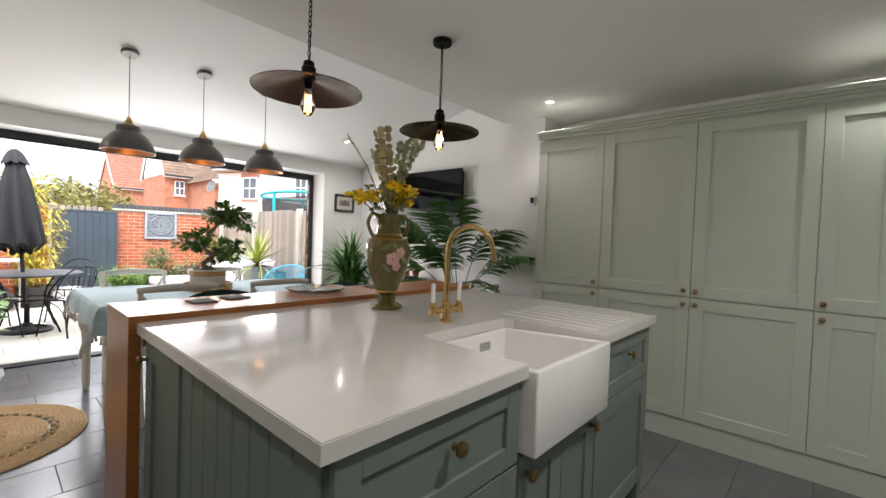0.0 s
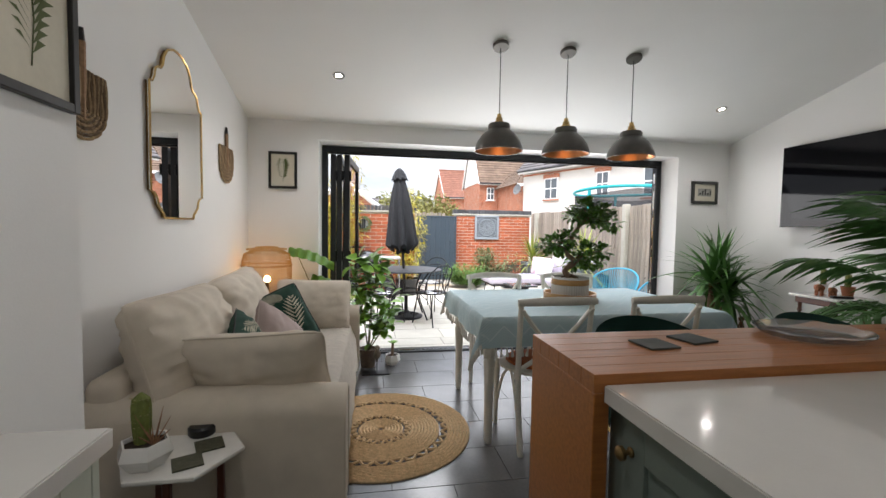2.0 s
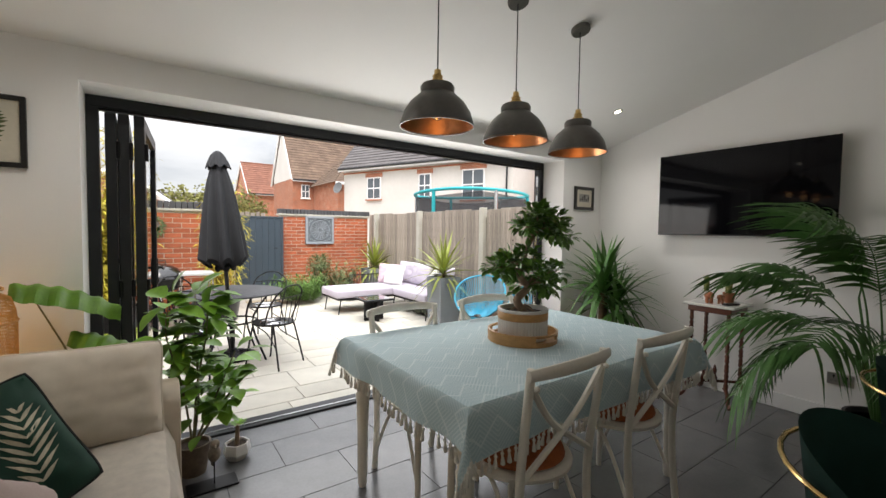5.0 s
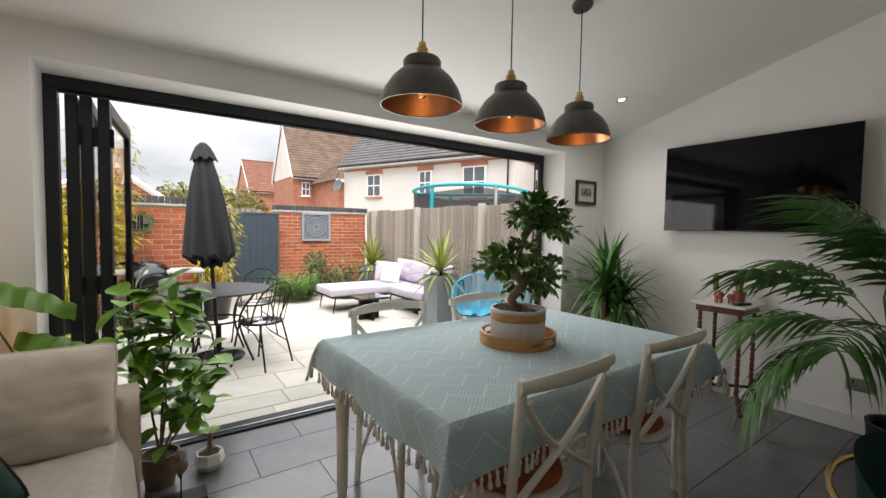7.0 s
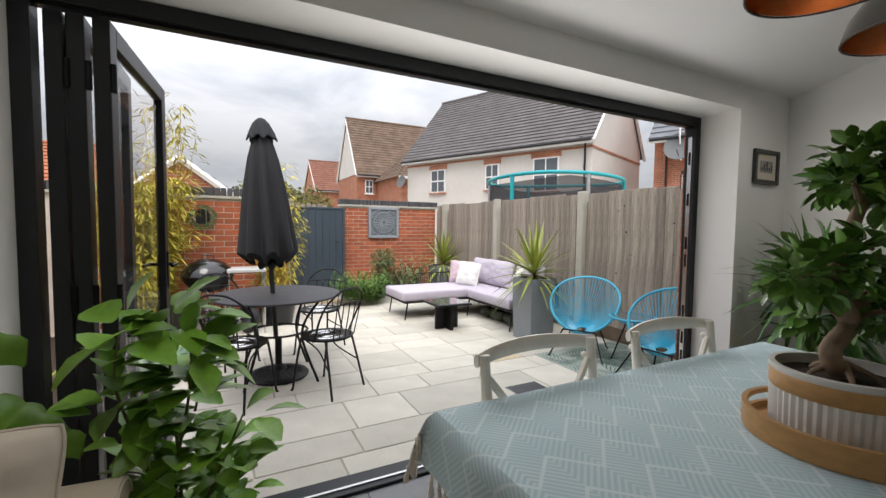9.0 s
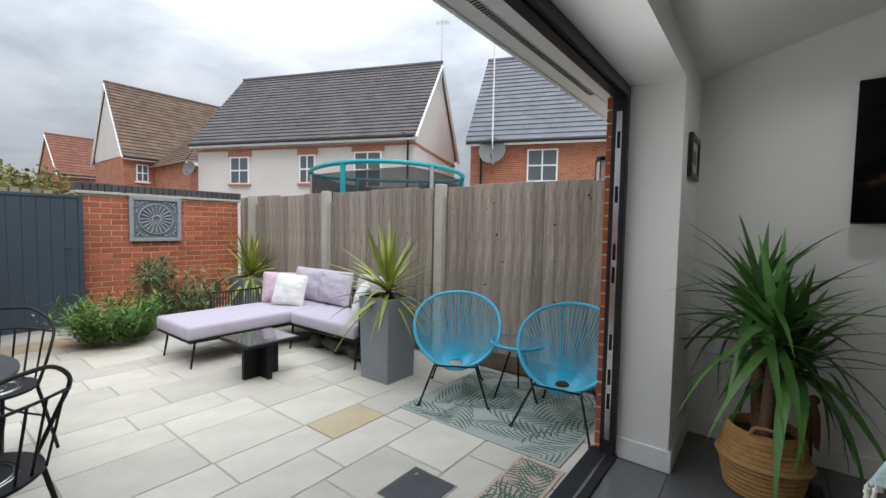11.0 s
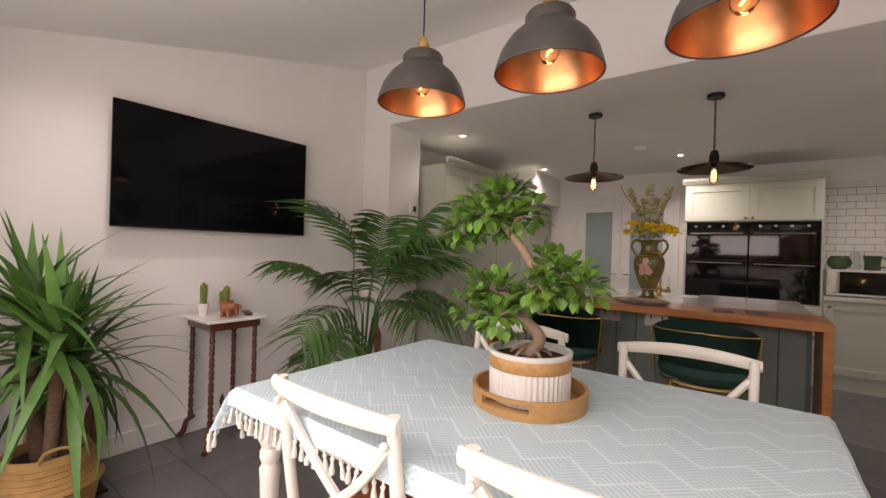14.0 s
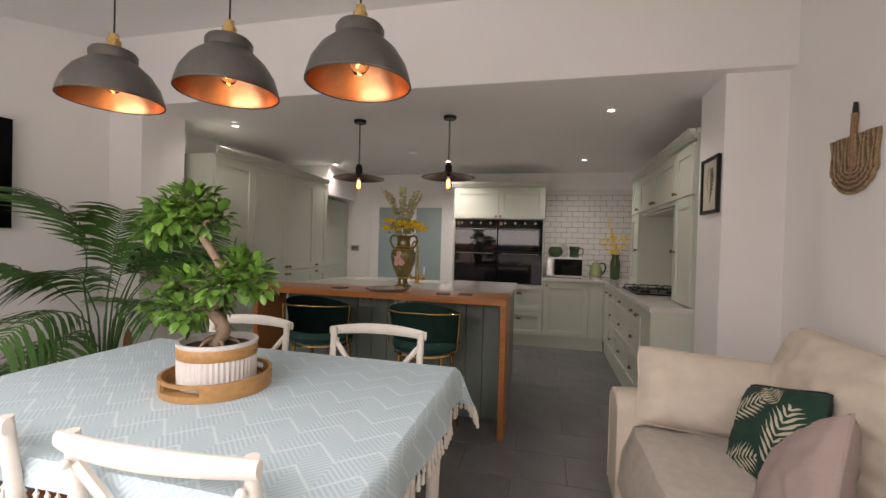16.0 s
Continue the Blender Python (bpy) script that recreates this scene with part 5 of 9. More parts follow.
fl = thing("flower_arrangement", (1.61, 1.885, WZ + 0.40), "yellow blossoms with dried eucalyptus sprays in vase", "flowers")
for k in range(9):
    a, tilt = k * 0.70 + 0.3, random.uniform(0.10, 0.24)
    h = random.choice((0.46, 0.38, 0.30, 0.42, 0.34))
    tip = Vector((tilt * math.cos(a) * 0.9, tilt * math.sin(a) * 0.9, h))
    line = curve_pts([(0, 0, 0), tip * 0.5 + Vector((0, 0, 0.05)), tip], 6)
    st = part("eucalyptus_spray", tube(line, 0.0022, 5, r1=0.001), M_STEM, fl)
    bm = bmesh.new()
    for i, p in enumerate(line[4:]):
        for s_ in (-1, 1):
            d = Vector((math.cos(a + 1.57), math.sin(a + 1.57), random.uniform(-0.3, 0.4))) * s_
            disc_leaf(bm, p + d * 0.016, d.cross(tip) + rv(0.5) * 0.2, random.uniform(0.014, 0.022))
    part("leaves", bm, M_DUSKY if k % 4 == 1 else M_EUC, st)
for k in range(11):
    a = k * 2.4
    rr = 0.045 + 0.014 * (k % 5)
    tip = Vector((rr * 1.6 * math.cos(a), rr * 1.6 * math.sin(a), 0.12 + 0.02 * (k % 4)))
    st = part("flower_stem", tube(curve_pts([(0, 0, 0), tip * 0.55, tip], 5), 0.002, 5), M_STEM, fl)
    bm = bmesh.new()
    for q in range(64):
        disc_leaf(bm, tip + Vector((random.gauss(0, 0.025), random.gauss(0, 0.025), random.gauss(0, 0.011))), rv() + Vector((0, 0, 0.8)), random.uniform(0.007, 0.012))
    part("blossom", bm, M_YEL, st, "yellow flower head")
bm = bmesh.new()
for q in range(150):
    d = rv()
    disc_leaf(bm, Vector((d.x * 0.10, d.y * 0.10, 0.07 + abs(d.z) * 0.13)), rv(), random.uniform(0.008, 0.014))
part("filler_leaves", bm, M_SAGELEAF, fl)
# things on the bar
M_SLATEC = mat("slate_coaster", (0.07, 0.075, 0.07), 0.7, var=0.3, scale=20)
for x, y, r in ((1.11, 2.42, 12), (1.95, 2.40, -8), (0.95, 2.38, 4)):
    solid("bar_coaster", moved(B(-0.05, -0.05, 0, 0.05, 0.05, 0.006, 0.001), pose(x, y, 0.9625, 0, 0, r)), M_SLATEC, "square slate coaster on wooden bar", "coaster", "coasters")
M_CUT = mat("cut_glass", (0.95, 0.97, 0.97), 0.05, var=0, trans=0.9)
t = thing("glass_dish", (1.55, 2.42, 0.9625), "clear cut-glass oval dish on bar", "dish")
bm = lathe([(0.11, 0.0), (0.125, 0.004), (0.15, 0.024), (0.146, 0.024), (0.12, 0.009), (0.05, 0.006)], 32)
for q in bm.verts:
    q.co.x *= 1.15
    q.co.z += 0.003 * (math.sin(12 * math.atan2(q.co.y, q.co.x)) if q.co.z > 0.02 else 0)
part("dish", bm, M_CUT, t, "", True)
# sockets on the island back and television wall
M_SOCK = mat("satin_steel_plate", (0.42, 0.40, 0.37), 0.35, 0.9, var=0.1)


def socket(m, w, h, label):
    t = thing("wall_socket", m, label, "socket", "sockets")
    part("plate", B(-w / 2, -0.008, -h / 2, w / 2, -0.0005, h / 2, 0.002), M_SOCK, t)
    for sx in (-1, 1):
        bm = bmesh.new()
        for dx, dz, a, b in ((0, 0.014, 0.003, 0.008), (-0.011, -0.006, 0.006, 0.003), (0.011, -0.006, 0.006, 0.003)):
            box(bm, sx * w * 0.24 + dx - a, -0.0088, dz - b / 2 - 0.008, sx * w * 0.24 + dx + a, -0.0082, dz + b / 2 - 0.008)
        part("pin_holes", bm, M_BLKPL, t)
        part("rocker", B(sx * w * 0.24 - 0.006, -0.011, 0.012, sx * w * 0.24 + 0.006, -0.0082, 0.028, 0.001), M_BLKPL, t)
    return t


socket(pose(1.795, 2.2145, 0.845, 0, 0, 180), 0.146, 0.086, "brushed steel double socket on island back")
socket(pose(1.49, 2.2145, 0.84, 0, 0, 180), 0.146, 0.086, "brushed steel double socket on island back")
socket(pose(XR - 0.001, 3.30, 0.33, 0, 0, -90), 0.146, 0.086, "brushed steel double socket on wall")
t = thing("light_switch", pose(3.40, YB + 0.0005, 1.22, 0, 0, 180), "brushed steel light switch on white wall", "switch")
part("plate", B(-0.07, -0.007, -0.043, 0.07, 0, 0.043, 0.002), M_SOCK, t)
for x in (-0.03, 0.0, 0.03):
    part("rocker", B(x - 0.008, -0.011, -0.014, x + 0.008, -0.0072, 0.014, 0.001), M_BLKPL, t)
t = thing("thermostat", pose(3.649, 2.30, 1.655, 0, 0, -90), "white wall thermostat with a dark display", "thermostat")
part("casing", B(-0.043, -0.024, -0.043, 0.043, 0, 0.043, 0.006, 2), M_TRIM, t)
part("display", B(-0.005, -0.0255, -0.022, 0.036, -0.0242, 0.03, 0.001), M_BLKPL, t)
# bar stools
def bar_stool(m):
    c = thing("bar_stool", m, "dark green velvet bar stool on brass legs", "bar stool", "bar stools")
    bm = bmesh.new()
    n, k = 20, 6
    rows = []
    for i in range(n + 1):
        a = radians(-75 + 150 * i / n)
        row = []
        for j in range(k + 1):
            f = j / k
            rad = 0.215 + 0.035 * f
            hgt = 0.66 + (0.29 - 0.05 * abs(a) ** 2) * f
            row.append(bm.verts.new((rad * math.sin(a) * 1.05, rad * math.cos(a) * 0.95, hgt)))
        rows.append(row)
    for a, b in zip(rows, rows[1:]):
        for j in range(k):
            bm.faces.new((a[j], b[j], b[j + 1], a[j + 1]))
    bmesh.ops.solidify(bm, geom=bm.faces[:], thickness=0.035)
    part("backrest", bm, M_GREEN, c, "", True)
    part("seat", lathe([(0.18, 0.60), (0.225, 0.62), (0.235, 0.65), (0.22, 0.685), (0.16, 0.70)], 28), M_GREEN, c, "", True)
    rail = [(0.262 * math.sin(radians(q)) * 1.06, 0.268 * math.cos(radians(q)), 0.885 - 0.01 * abs(q) / 60) for q in range(-66, 67, 11)]
    rail = [(rail[0][0] * 0.94, rail[0][1], 0.63)] + rail + [(rail[-1][0] * 0.94, rail[-1][1], 0.63)]
    part("brass_rail", tube(rail, 0.006, 8), M_GOLD, c, "polished brass rail", True)
    part("under_rim", lathe([(0.215, 0.585), (0.222, 0.590), (0.215, 0.600)], 28, cap=False), M_GOLD, c, "", True)
    for sx in (-1, 1):
        for sy in (-1, 1):
            part("leg", tube([(sx * 0.14, sy * 0.14, 0.60), (sx * 0.20, sy * 0.20, 0.0)], 0.013, 10, r1=0.009), M_GOLD, c, "slim brass leg", True)
    part("foot_ring", tube([(0.185 * math.cos(q), 0.185 * math.sin(q), 0.24) for q in [2 * math.pi * i / 24 for i in range(24)]], 0.006, 6, closed=True), M_GOLD, c, "", True)
    return c


bs = bar_stool(pose(1.18, 2.60, 0))
copy_thing(bs, pose(1.98, 2.60, 0, 0, 0, 4))
# metro tiles on back wall
M_METRO = mat("white_metro_tile", (0.78, 0.78, 0.76), 0.10, var=0.02, coat=0.5, spread=0.02)
M_DGROUT = mat("dark_grey_grout", (0.05, 0.05, 0.05), 0.9, var=0.1)
tw = struct("tile_backing", B(-0.955, YB, 0.921, OX0 - 0.002, YB + 0.006, 2.09), M_DGROUT, "dark grouted tile panel on back wall")
MTH = mesh_of("metro_tile", B(0, 0, 0, 0.0735, 0.007, 0.0735, 0.002), M_METRO)
MT = mesh_of("metro_tile", B(0, 0, 0, 0.148, 0.007, 0.0735, 0.002), M_METRO)
row = 0
z = 0.924
while z < 2.08:
    x = OX0 - 0.004 - 0.150 + (0.0755 if row % 2 else 0)
    while x > -0.95:
        if x + 0.148 <= OX0 - 0.002:
            o = new("tile", MT)
            o.parent, o.location = tw, (x, YB + 0.006, z)
        x -= 0.1515
    if row % 2:
        o = new("tile", MTH)
        o.parent, o.location = tw, (OX0 - 0.0785, YB + 0.006, z)
    z += 0.077
    row += 1
# microwave and jugs
t = thing("microwave", (0.13, -0.62, 0.92), "white and black microwave oven on worktop", "microwave")
part("casing", B(-0.235, -0.17, 0.008, 0.235, 0.17, 0.27, 0.006, 2), M_TRIM, t)
part("door_glass", B(-0.225, 0.1702, 0.03, 0.135, 0.178, 0.25, 0.003), M_OVEN, t)
part("handle", B(0.14, 0.171, 0.03, 0.15, 0.195, 0.25, 0.003), M_STEEL, t)
part("keypad", B(0.16, 0.171, 0.03, 0.225, 0.174, 0.25, 0.002), M_STEEL, t)
for x, y in ((-0.2, -0.14), (0.2, -0.14), (-0.2, 0.14), (0.2, 0.14)):
    part("foot", lathe([(0.014, 0), (0.014, 0.01)], 10, at=(x, y, 0)), M_BLKPL, t)
M_GREENC = mat("green_glazed_pot", (0.035, 0.075, 0.022), 0.15, var=0.3, scale=8, coat=0.5)
t = thing("ceramic_pot", (0.25, -0.62, 1.19), "round dark green glazed pot on microwave", "pot")
part("bowl", lathe([(0.05, 0), (0.085, 0.03), (0.10, 0.075), (0.085, 0.12), (0.07, 0.135), (0.075, 0.142), (0.06, 0.142), (0.05, 0.11)], 24), M_GREENC, t, "", True)
t = thing("glass_jug", (0.00, -0.64, 1.19), "green glass jug on microwave", "jug")
M_GJUG = mat("green_glass", (0.16, 0.26, 0.15), 0.08, var=0.05, trans=0.75)
part("body", lathe([(0.055, 0), (0.065, 0.01), (0.058, 0.06), (0.07, 0.14), (0.075, 0.15), (0.068, 0.148), (0.052, 0.06), (0.05, 0.012)], 20), M_GJUG, t, "", True)
part("handle", tube(curve_pts([(-0.068, 0, 0.13), (-0.115, 0, 0.11), (-0.105, 0, 0.05), (-0.06, 0, 0.03)], 5), 0.007, 6), M_GJUG, t, "", True)
t = thing("glass_jar", (0.13, -0.66, 1.19), "tall clear glass jar on microwave", "jar")
part("body", lathe([(0.035, 0), (0.042, 0.01), (0.042, 0.15), (0.032, 0.17), (0.034, 0.185)], 18), M_CUT, t, "", True)
# kettle and yellow flowers in the corner
t = thing("kettle", (-0.28, -0.58, 0.92), "pale green retro kettle with chrome trim on worktop", "kettle")
M_KET = mat("pale_green_enamel", (0.30, 0.36, 0.17), 0.2, var=0.05, coat=0.5)
part("base", lathe([(0.075, 0), (0.078, 0.018)], 20), M_STEEL, t)
part("body", lathe([(0.075, 0.02), (0.088, 0.05), (0.080, 0.12), (0.058, 0.18), (0.045, 0.20)], 24), M_KET, t, "", True)
part("lid", lathe([(0.046, 0.20), (0.035, 0.215), (0.010, 0.222), (0.010, 0.24), (0.002, 0.243)], 20), M_STEEL, t, "", True)
part("handle", tube(curve_pts([(-0.05, 0, 0.20), (-0.11, 0, 0.20), (-0.125, 0, 0.13), (-0.09, 0, 0.06)], 5), 0.010, 8), M_BLKPL, t, "", True)
part("spout", tube([(0.06, 0, 0.15), (0.095, 0, 0.18)], 0.016, 8, r1=0.010), M_KET, t, "", True)
t = thing("corner_vase", (-0.52, -0.55, 0.92), "tall dark vase with yellow dried flowers on worktop", "vase")
part("vase", lathe([(0.05, 0), (0.06, 0.02), (0.065, 0.20), (0.045, 0.30), (0.055, 0.33), (0.045, 0.325)], 20), M_GREENC, t, "", True)
bm = bmesh.new()
for k in range(260):
    a, h = random.uniform(0, 6.28), random.uniform(0, 1)
    rr = (0.04 + 0.20 * math.sin(h * 2.4)) * random.uniform(0.3, 1)
    disc_leaf(bm, (rr * math.cos(a) + 0.10 * (0.5 - h) * 0.5, rr * math.sin(a), 0.33 + 0.26 * h), rv(), random.uniform(0.008, 0.014))
for k in range(70):
    h = k / 70
    disc_leaf(bm, (0.10 * h + random.gauss(0, 0.012), random.gauss(0, 0.012), 0.4 + 0.42 * h), rv(), random.uniform(0.008, 0.013))
part("flower_spray", bm, M_YEL, t, "yellow dried flower sprays")["kind"] = "stuff"
# hob and knife block
t = thing("gas_hob", (-0.64, 0.98, 0.921), "black gas hob with cast iron pan supports", "hob")
part("plate", B(-0.23, -0.34, 0, 0.23, 0.34, 0.012, 0.004), M_BLACK, t)
for bx, by in ((-0.10, -0.2), (-0.10, 0.2), (0.12, -0.2), (0.12, 0.2)):
    part("burner", lathe([(0.045, 0.012), (0.045, 0.024), (0.03, 0.03), (0.002, 0.032)], 16, at=(bx, by, 0)), M_BLACK, t, "", True)
    bm = bmesh.new()
    for a in range(4):
        q = a * math.pi / 2
        tube([(bx + 0.11 * math.cos(q), by + 0.11 * math.sin(q), 0.014), (bx + 0.11 * math.cos(q), by + 0.11 * math.sin(q), 0.048), (bx + 0.03 * math.cos(q), by + 0.03 * math.sin(q), 0.048)], 0.006, 6, bm)
    part("pan_support", bm, M_BLACK, t)
for k in range(4):
    part("control_knob", lathe([(0.018, 0.012), (0.017, 0.035)], 12, at=(0.19, -0.12 + 0.08 * k, 0)), M_BLKPL, t, "", True)
t = thing("knife_block", pose(-0.80, 1.50, 0.921, 0, 0, -100), "orange wooden knife block with black knives", "knife block")
bm = moved(B(-0.06, -0.05, 0, 0.06, 0.05, 0.22, 0.004), Euler((radians(14), 0, 0)).to_matrix().to_4x4())
for q in bm.verts:
    q.co.z = max(0, q.co.z)
part("block", bm, M_OAK, t)
for k in range(6):
    x = -0.045 + 0.018 * k
    part("knife_handle", tube([(x, -0.045, 0.20), (x, -0.075, 0.30 + 0.015 * (k % 3))], 0.0085, 6), M_BLKPL, t, "", True)
# glazed double doors to hall
M_OBSC = mat("frosted_blue_green_glass", (0.32, 0.42, 0.42), 0.25, var=0.08, scale=3, coat=0.5)
for i, (x0, x1) in enumerate(((1.83, 2.48), (2.483, 3.10))):
    d = tagged(thing("door_%d" % (i + 1), (0, 0, 0), "white painted glazed hall door with long pane", "door"), kind="structure")
    y0, y1 = YB + 0.003, YB + 0.04
    for nm, a in (("stile", (x0, 0.02, x0 + 0.12, 2.0)), ("stile", (x1 - 0.12, 0.02, x1, 2.0)), ("top_rail", (x0 + 0.12, 1.88, x1 - 0.12, 2.0)), ("bottom_rail", (x0 + 0.12, 0.02, x1 - 0.12, 0.26))):
        part(nm, B(a[0], y0, a[1], a[2], y1, a[3], 0.003), M_TRIM, d)
    part("pane", B(x0 + 0.12, y0 + 0.01, 0.26, x1 - 0.12, y1 - 0.012, 1.88), M_OBSC, d, "frosted glass pane")
    hx_ = x1 - 0.05 if i == 0 else x0 + 0.05
    part("door_handle", tube([(hx_, y1, 1.0), (hx_, y1 + 0.045, 1.0), (hx_ + (-0.10 if i == 0 else 0.10), y1 + 0.045, 1.0)], 0.009, 8), M_STEEL, d, "", True)
for a in ((1.76, 0, 1.83, 2.0), (3.10, 0, 3.17, 2.0), (1.76, 2.0, 3.17, 2.075)):
    struct("trim_door", B(a[0], YB, a[1], a[2], YB + 0.05, a[3], 0.004), M_TRIM, "white painted door architrave")

# ---- folding doors ----
fr = tagged(thing("window_1", (0, 0, 0), "anthracite aluminium folding door frame in wide opening", "door frame"), kind="structure")
FY0, FY1 = 5.575, 5.655
part("head", B(DX0, FY0, DZ - 0.062, DX1, FY1, DZ - 0.001, 0.003), M_ANTH, fr)
part("head_track", B(DX0 + 0.05, FY0 + 0.02, DZ - 0.075, DX1 - 0.05, FY1 - 0.02, DZ - 0.0622), M_BLACK, fr)
for x0, x1 in ((DX0, DX0 + 0.055), (DX1 - 0.055, DX1)):
    part("jamb", B(x0, FY0, 0.0, x1, FY1, DZ - 0.0625, 0.003), M_ANTH, fr)
part("threshold", B(DX0, FY0 - 0.01, -0.011, DX1, FY1 + 0.06, 0.014, 0.003), M_ANTH, fr)
part("threshold_track", B(DX0 + 0.055, FY0 + 0.03, 0.0142, DX1 - 0.055, FY0 + 0.045, 0.02), M_STEEL, fr)
kp = part("keep_strip", B(DX1 - 0.0575, FY0 + 0.025, 0.10, DX1 - 0.0552, FY0 + 0.055, 1.95), M_STEEL, fr, "steel lock keep strip")
for z in (0.28, 0.42, 0.62, 1.0, 1.13, 1.45, 1.75):
    part("keep_slot", B(DX1 - 0.0595, FY0 + 0.032, z, DX1 - 0.0576, FY0 + 0.048, z + 0.09), M_BLACK, kp)
M_LEAFG = mat("door_glass", (1, 1, 1), 0.0, var=0, trans=1.0, ior=1.1)


def leaf(m, w, label):
    """A glazed leaf in x and z, hinged at x = 0."""
    t = thing("folding_door_leaf", m, label, "door", "folding door leaves")
    h0, h1 = 0.025, DZ - 0.08
    for nm, a in (("stile", (0, h0, 0.075, h1)), ("stile", (w - 0.075, h0, w, h1)), ("top_rail", (0.075, h1 - 0.075, w - 0.075, h1)), ("bottom_rail", (0.075, h0, w - 0.075, h0 + 0.085))):
        part(nm, B(a[0], -0.026, a[1], a[2], 0.026, a[3], 0.003), M_ANTH, t)
    g = part("pane", B(0.07, -0.010, h0 + 0.08, w - 0.07, 0.010, h1 - 0.07), M_LEAFG, t, "clear double glazing")
    g.visible_shadow = False
    for z in (0.25, 1.0, 1.8):
        part("hinge", lathe([(0.011, z - 0.05), (0.011, z + 0.05)], 10, at=(0.0, -0.034, 0)), M_BLACK, t, "", True)
    return t


for k in range(2):
    leaf(pose(-0.245 + 0.060 * k, FY0 + 0.03, 0, 0, 0, 90), 0.74, "folded anthracite glazed door leaf")
d = leaf(pose(-0.112, FY0 + 0.03, 0, 0, 0, 85.6), 0.88, "open anthracite glazed traffic door with lever")
for sy in (-1, 1):
    hp = part("handle_plate", B(0.825, sy * 0.027, 0.92, 0.852, sy * 0.033, 1.12, 0.002), M_BLACK, d)
    part("door_handle", tube([(0.838, sy * 0.03, 1.05), (0.838, sy * 0.07, 1.05), (0.72, sy * 0.07, 1.05)], 0.009, 8), M_BLACK, hp, "", True)

# ---- indoor plants ----
M_YUC = mat("yucca_leaf", (0.075, 0.185, 0.04), 0.42, var=0.25, scale=10, spread=0.35)
M_YTRUNK = mat("yucca_trunk", (0.16, 0.10, 0.06), 0.9, var=0.35, scale=20, bump=0.8, stretch=(1, 1, 4))
M_PALM = mat("kentia_leaf", (0.06, 0.15, 0.035), 0.5, var=0.25, scale=10, spread=0.2, island=0.0)
M_FIC = mat("ficus_leaf", (0.10, 0.215, 0.035), 0.35, var=0.2, scale=15, island=0.45)
M_BARK = mat("ficus_bark", (0.25, 0.175, 0.12), 0.85, var=0.25, scale=25, bump=0.6)
M_BASK = mat("woven_seagrass_basket", (0.42, 0.245, 0.09), 0.85, var=0.2, scale=30, fine=200, bump=0.7)
M_TERRA = mat("terracotta", (0.36, 0.14, 0.07), 0.8, var=0.15)
M_LIME = mat("bright_plant_leaf", (0.16, 0.33, 0.035), 0.42, var=0.25, scale=12, island=0.4)


def strap_leaf(length, width, droop, n=7, fold=0.25):
    """A strap leaf along +x from the origin, bowing down."""
    bm = bmesh.new()
    rows = []
    for i in range(n + 1):
        f = i / n
        w = width * (0.55 + 0.45 * math.sin(math.pi * min(1, f * 1.15 + 0.12))) * (1 - f ** 4) + 0.0008
        x = length * f * (1 - 0.25 * droop * f)
        z = -length * droop * f * f
        rows.append([bm.verts.new((x, s_ * w / 2, z + fold * w * abs(s_) * 0.5)) for s_ in (-1, 0, 1)])
    for a, b in zip(rows, rows[1:]):
        for k in range(2):
            bm.faces.new((a[k], b[k], b[k + 1], a[k + 1]))
    return bm


def leaf_meshes(name, material, sizes):
    return [mesh_of(name, strap_leaf(*s_), material, True) for s_ in sizes]


YUC = leaf_meshes("leaf", M_YUC, [(0.48, 0.050, 0.10), (0.54, 0.052, 0.36), (0.56, 0.052, 0.70), (0.46, 0.048, 0.06), (0.54, 0.050, 0.95)])


def rosette(parent, at, count, lo, hi, meshes, scale=1.0, seed=1):
    rnd = random.Random(seed)
    for k in range(count):
        f = k / count
        az = k * 2.39996 + rnd.uniform(-0.25, 0.25)
        el = radians(lo + (hi - lo) * (1 - f) + rnd.uniform(-8, 8))
        me = meshes[min(len(meshes) - 1, int(f * len(meshes) + rnd.uniform(0, 0.9)))]
        o = new("leaf", me)
        o.parent = parent
        s_ = scale * rnd.uniform(0.8, 1.12)
        o.matrix_basis = Matrix.Translation(Vector(at) + Vector((0, 0, -0.09 * f * scale))) @ Euler((rnd.uniform(-0.3, 0.3), -el, az)).to_matrix().to_4x4() @ Matrix.Scale(s_, 4)


t = thing("potted_yucca", (3.49, 4.91, 0), "large green yucca in bellied seagrass basket", "potted plant")
prof = [(0.125, 0.0), (0.155, 0.02), (0.172, 0.10), (0.178, 0.15), (0.195, 0.17), (0.200, 0.19), (0.186, 0.205), (0.172, 0.25), (0.158, 0.31), (0.150, 0.335), (0.142, 0.335), (0.148, 0.27)]
part("basket", lathe(prof, 40), M_BASK, t, "", True)
for k in range(13):
    bm = bmesh.new()
    z = 0.02 + 0.0235 * k
    rr = np.interp(z, [p[1] for p in prof[:10]], [p[0] for p in prof[:10]]) + 0.001
    tube([(rr * math.cos(q), rr * math.sin(q), z) for q in [2 * math.pi * i / 40 for i in range(40)]], 0.005, 5, bm, closed=True)
    part("basket_coil", bm, M_BASK, t, "", True)
for s_ in (-1, 1):
    part("basket_handle", tube(curve_pts([(s_ * 0.15, -0.055, 0.33), (s_ * 0.165, -0.035, 0.375), (s_ * 0.165, 0.035, 0.375), (s_ * 0.15, 0.055, 0.33)], 5), 0.008, 6), M_BASK, t, "", True)
part("soil", lathe([(0.0005, 0.285), (0.145, 0.285)], 24, cap=False), M_SOIL, t)
